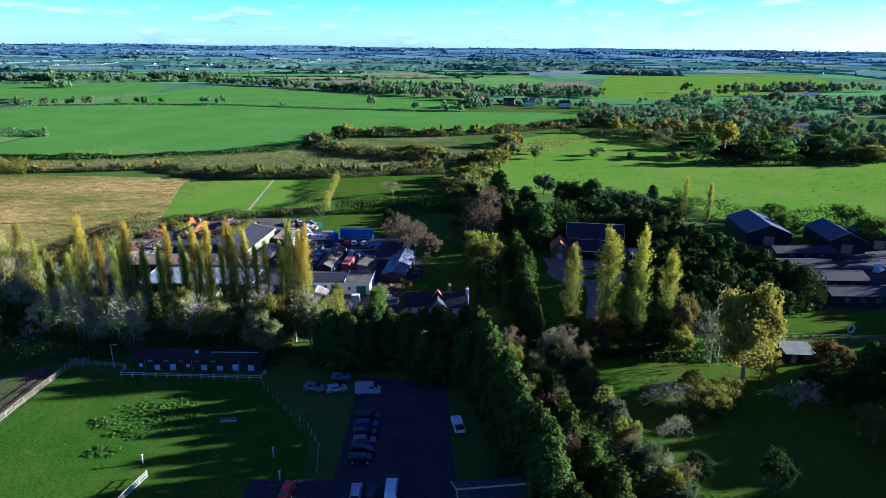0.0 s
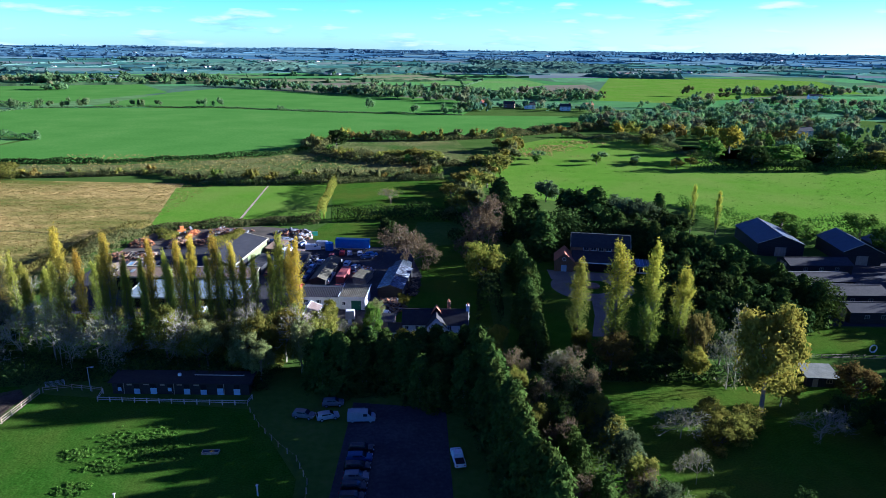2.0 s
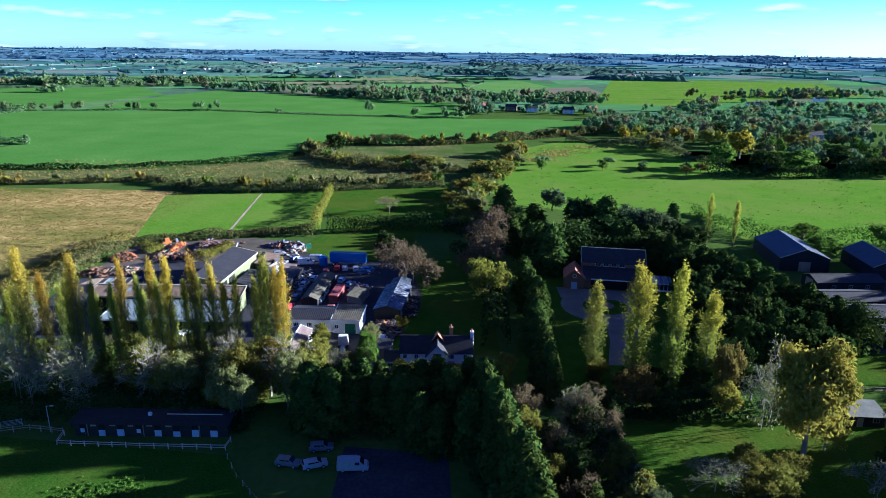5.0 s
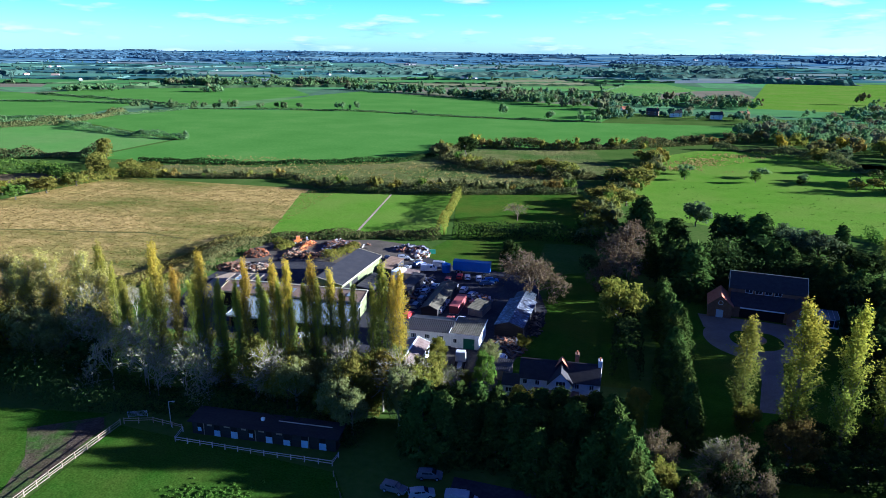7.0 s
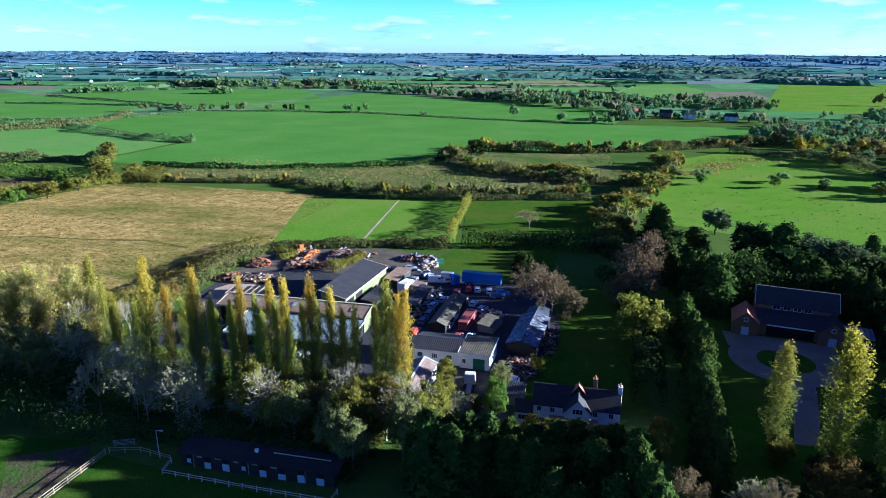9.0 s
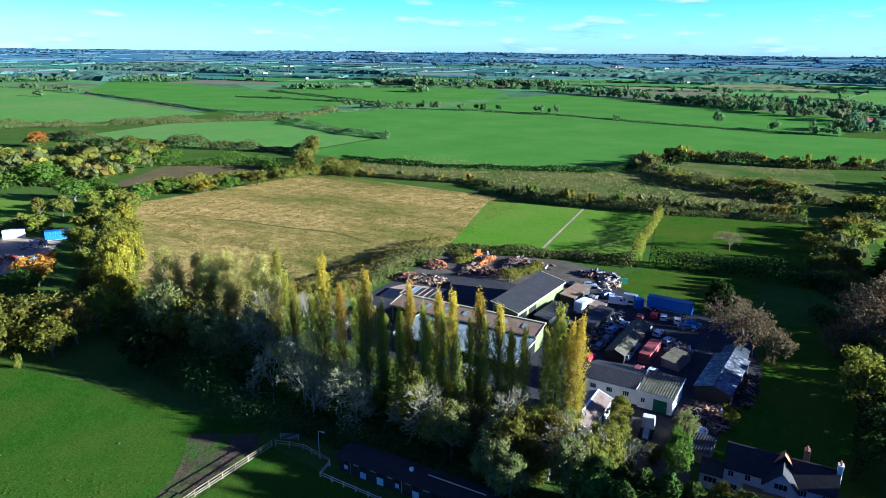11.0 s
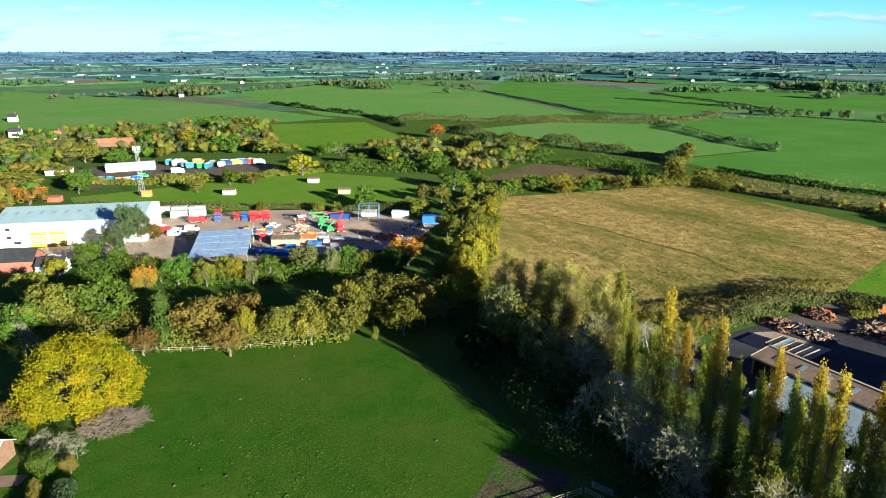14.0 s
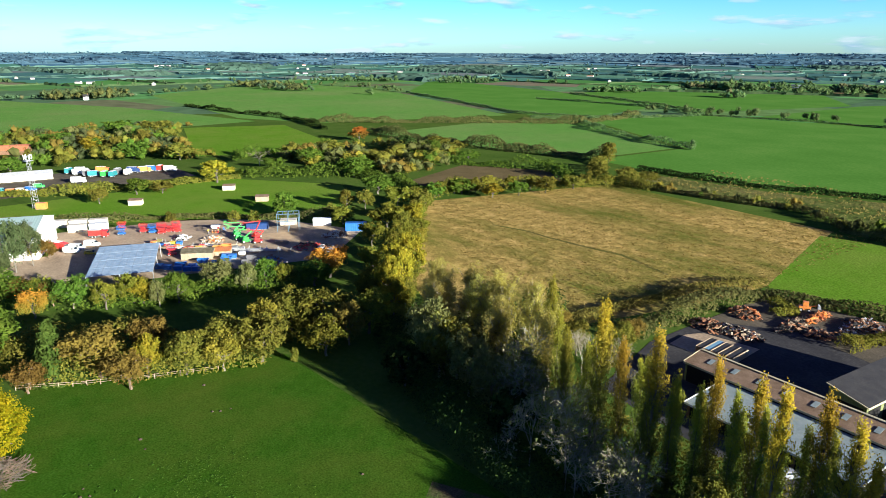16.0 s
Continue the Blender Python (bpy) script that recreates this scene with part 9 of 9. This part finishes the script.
# ---------------------------------------------------------------- heaps and litter
def heap(name, x, y, rx, ry, h, n, mats, label, seed, size=0.55, long=2.6):
    """A mound of odd scrap pieces as one body."""
    rng = random.Random(seed)
    bm = bmesh.new()
    for k in range(n):
        a, q = rng.uniform(0, 2 * math.pi), math.sqrt(rng.random())
        px, py = math.cos(a) * q * rx, math.sin(a) * q * ry
        pz = h * (1 - q * q) * rng.uniform(0.3, 1.0) + 0.1
        s = size * rng.uniform(0.4, 1.3)
        first = len(bm.verts)
        add_box(bm, -s * long / 2, -s / 2, -s / 4, s * long / 2, s / 2, s / 4)
        bm.verts.ensure_lookup_table()
        m = pose(px, py, pz, rng.uniform(-40, 40), rng.uniform(-35, 35), rng.uniform(0, 360))
        idx = rng.randrange(len(mats))
        bmesh.ops.transform(bm, matrix=m, verts=bm.verts[first:])
        bm.faces.ensure_lookup_table()
        for f in bm.faces[-6:]:
            f.material_index = idx
    ob = part(name, bm, mats)
    ob.location = (x, y, 0.05)
    return tagged(ob, label, "heap", kind="stuff")


RUSTY = surface("rusty_scrap", [(0.13, 0.06, 0.03), (0.22, 0.1, 0.05), (0.3, 0.16, 0.09)], 2.0, 0.9, bump=0.3)
P_RUST = paint("faded_orange_paint", (0.4, 0.13, 0.035), 0.7)
heap("scrap_heap", -104, 225.5, 4.5, 3.5, 2.4, 170, [P_RUST, RUSTY, BRICK, BLACK_BOARD], "heap of orange and rusty scrap", 1, 0.42)
heap("scrap_heap", -91.5, 238.5, 1.7, 6, 1.5, 150, [P_ORANGE, P_RUST, RUSTY, P_ORANGE], "row of orange machinery parts", 2, 0.42)
heap("scrap_heap", -93, 230, 2.2, 9, 1.2, 190, [BLACK_BOARD, RUSTY, WOOD, BLACK_BOARD], "long row of dark scrap iron", 23, 0.4)
heap("scrap_heap", -83, 241, 2.4, 9, 1.1, 190, [BLACK_BOARD, RUSTY, STEEL, BRICK], "long row of stacked scrap lengths", 24, 0.34, 6.0)
heap("timber_heap", -105, 211, 5, 4, 1.8, 210, [WOOD, BRICK, RUSTY, BLACK_BOARD, RUSTY], "heap of pallets and broken timber", 3, 0.4)
heap("timber_heap", -98.5, 213, 6.5, 3.4, 1.6, 240, [WOOD, WOOD_PALE, BLACK_BOARD, RUSTY, BLACK_BOARD], "heap of timber and pale scrap", 4, 0.42)
heap("scrap_heap", -87, 228, 4, 3, 0.7, 90, [RUSTY, BLACK_BOARD, BLACK_BOARD, BRICK], "low spread of dark scrap metal", 5, 0.8)
heap("scrap_heap", -78, 243, 9, 4, 0.9, 110, [RUSTY, BLACK_BOARD, P_GREY, BRICK], "scrap metal along the yard hedge", 6)
heap("scrap_heap", -55, 243, 6, 4, 1.3, 90, [P_GREY, RUSTY, P_GREY, BLACK_BOARD], "heap of car panels", 7, 0.8)
heap("scrap_heap", -50, 236, 3, 7, 1.0, 80, [RUSTY, WOOD, STEEL], "row of scrap beside a lawn", 8)
heap("scrap_heap", -14.5, 171, 4.5, 6, 1.8, 330, [BLACK_BOARD, BLACK_BOARD, TWIG_B, RUSTY, P_GREY], "tangled heap of dark scrap before a shed", 9, 0.3, 6.0)
heap("scrap_heap", -8, 187, 1.6, 8, 1.2, 120, [BLACK_BOARD, BLACK_BOARD, TWIG_B], "scrap along a shed wall", 10)
heap("scrap_heap", -24, 200, 3, 4, 1.0, 60, [RUSTY, STEEL, WOOD], "scrap beside an ivy hut", 11)
heap("scrap_heap", -44, 196, 2, 8, 1.0, 70, [BLACK_BOARD, RUSTY, P_GREY], "car parts along a shed", 12)
heap("scrap_heap", -42, 210, 2, 8, 1.0, 60, [BLACK_BOARD, STEEL, P_GREY], "car parts along a shed", 13)
heap("brush_pile", -136.5, 62, 4, 6, 3.0, 620, [TWIG_B, TWIG_B, BARK], "pile of cut branches under a golden tree", 14, 0.075, 38)
heap("scrap_heap", -219, 142, 6, 5, 1.4, 110, [P_BLUE, STEEL, P_GREY, RUSTY], "mixed steel stock in the plant yard", 15)
heap("scrap_heap", -236, 174, 4, 5, 1.6, 90, [WOOD_PALE, RUSTY, P_CREAM], "stack of pale pallets", 16)
heap("scrap_heap", -221, 163, 6, 4, 1.2, 80, [BLACK_BOARD, STEEL, RUSTY], "dark scrap at the yard's edge", 17)
heap("scrap_heap", -264, 126.5, 3, 3, 1.4, 70, [P_WHITE, BLACK_BOARD, P_GREY, P_WHITE], "white and black machine parts", 20)
heap("scrap_heap", -227, 160, 6, 5, 1.2, 120, [BLACK_BOARD, RUSTY, P_GREY, P_RED], "dark scrap at the yard's front", 21)
heap("scrap_heap", -234.5, 174.5, 3, 4, 2.2, 110, [RUSTY, WOOD, P_CREAM], "rust-brown pallets under blue racking", 22)
heap("scrap_heap", -256, 135, 5, 4, 1.0, 80, [WOOD, P_ORANGE, P_CREAM], "boards and orange frames", 18)

# ---------------------------------------------------------------- small ground cover
def scatter(name, count, spot, leaf, spread, high, material, label, category, seed, per=8):
    """Low tufts as one body: spot gives a random place."""
    rng = np.random.default_rng(seed)
    pr = random.Random(seed)
    cs, os = [], []
    for _ in range(count):
        x, y = spot(pr)
        d = rng.normal(size=(per, 3))
        d[:, 2] = np.abs(d[:, 2])
        d /= np.linalg.norm(d, axis=1, keepdims=True)
        k = pr.uniform(0.5, 1.4)
        cs.append(np.array([x, y, 0.08]) + d * np.array([spread, spread, high]) * k * rng.uniform(0.4, 1.0, (per, 1)))
        os.append(d + np.array([0, 0, 0.6]))
    ob = mesh_part(name, quads(name, leaves(np.concatenate(cs), np.concatenate(os), leaf, rng), material))
    return tagged(ob, label, category, kind="stuff")


def near_spot(spots):
    def pick(pr):
        x, y, r = pr.choice(spots)
        return x + pr.gauss(0, r), y + pr.gauss(0, r * 0.6)
    return pick


def box_spot(x0, x1, y0, y1):
    return lambda pr: (pr.uniform(x0, x1), pr.uniform(y0, y1))


def inside_rough(pr):
    while True:
        x, y = pr.uniform(-262, -114), pr.uniform(166, 332)
        if x > -265 + (y - 234) * 0.23 and y > 176 + max(0, (-150 - x)) * 0.55 and x < -114 - max(0, (200 - y)) * 0.4:
            return x, y


scatter("weeds", 700, near_spot([(-54, 107, 3.0), (-50, 109, 3.0), (-47, 105, 2.4), (-50, 105, 2.6), (-53, 109, 2.6), (-55, 101, 1.6), (-61, 104, 1.2), (-57, 95, 1.4)]), 0.24, 0.35, 0.22, L_WEED, "patches of leafy weeds in a paddock", "weeds", 1)
scatter("weeds", 70, near_spot([(-101, 82, 5), (-110, 92, 4), (-94, 72, 5), (-120, 76, 6)]), 0.16, 0.3, 0.16, L_WEED, "low weeds in an open paddock", "weeds", 2)
scatter("dry_tussocks", 5200, inside_rough, 0.26, 0.5, 0.34, L_DRY, "tussocks of dry tan grass", "tussocks", 3, 4)
scatter("brown_tussocks", 2600, inside_rough, 0.28, 0.55, 0.34, L_DULL, "dull brown tussocks in a rough field", "tussocks", 33, 4)
scatter("thistles", 160, box_spot(45, 230, 300, 384), 0.35, 0.5, 0.5, L_WEED, "scattered thistles on a pasture", "weeds", 4, 5)
scatter("tussocks", 900, box_spot(-235, -10, 360, 420), 0.6, 0.8, 0.9, L_DRY, "tan tussocks in a scrub strip", "tussocks", 5, 4)
scatter("tussocks", 420, near_spot([(70, 462, 9), (60, 440, 8), (82, 478, 9), (100, 500, 10)]), 0.7, 0.9, 0.9, L_DRY, "pale tussocks on a pasture", "tussocks", 6, 4)
scatter("tussocks", 320, box_spot(42, 290, 270, 400), 0.4, 0.6, 0.35, L_WEED, "low coarse tufts on a pasture", "tussocks", 7, 4)
scatter("grass_tufts", 1200, near_spot([(-104, 92, 8), (-96, 98, 6), (-112, 84, 7), (-118, 90, 5), (-100, 82, 6)]), 0.13, 0.3, 0.08, L_WEED, "low bumpy tufts of grass in an open paddock", "tufts", 8, 3)
hills = bmesh.new()
mole_rng = random.Random(9)
for _ in range(15):
    mx, my = mole_rng.uniform(-158, -100), mole_rng.uniform(68, 112)
    if mx < -140 and my < 76:
        continue
    r = mole_rng.uniform(0.2, 0.42)
    top = hills.verts.new((mx, my, 0.06 + r * 0.6))
    rim = [hills.verts.new((mx + r * math.cos(t) * mole_rng.uniform(0.8, 1.2), my + r * math.sin(t), 0.04)) for t in (2 * math.pi * i / 8 for i in range(8))]
    for i in range(8):
        hills.faces.new((top, rim[i], rim[(i + 1) % 8]))
tagged(part("molehills", hills, G_MUD), "small dark molehills in an open paddock", "molehills", kind="stuff")
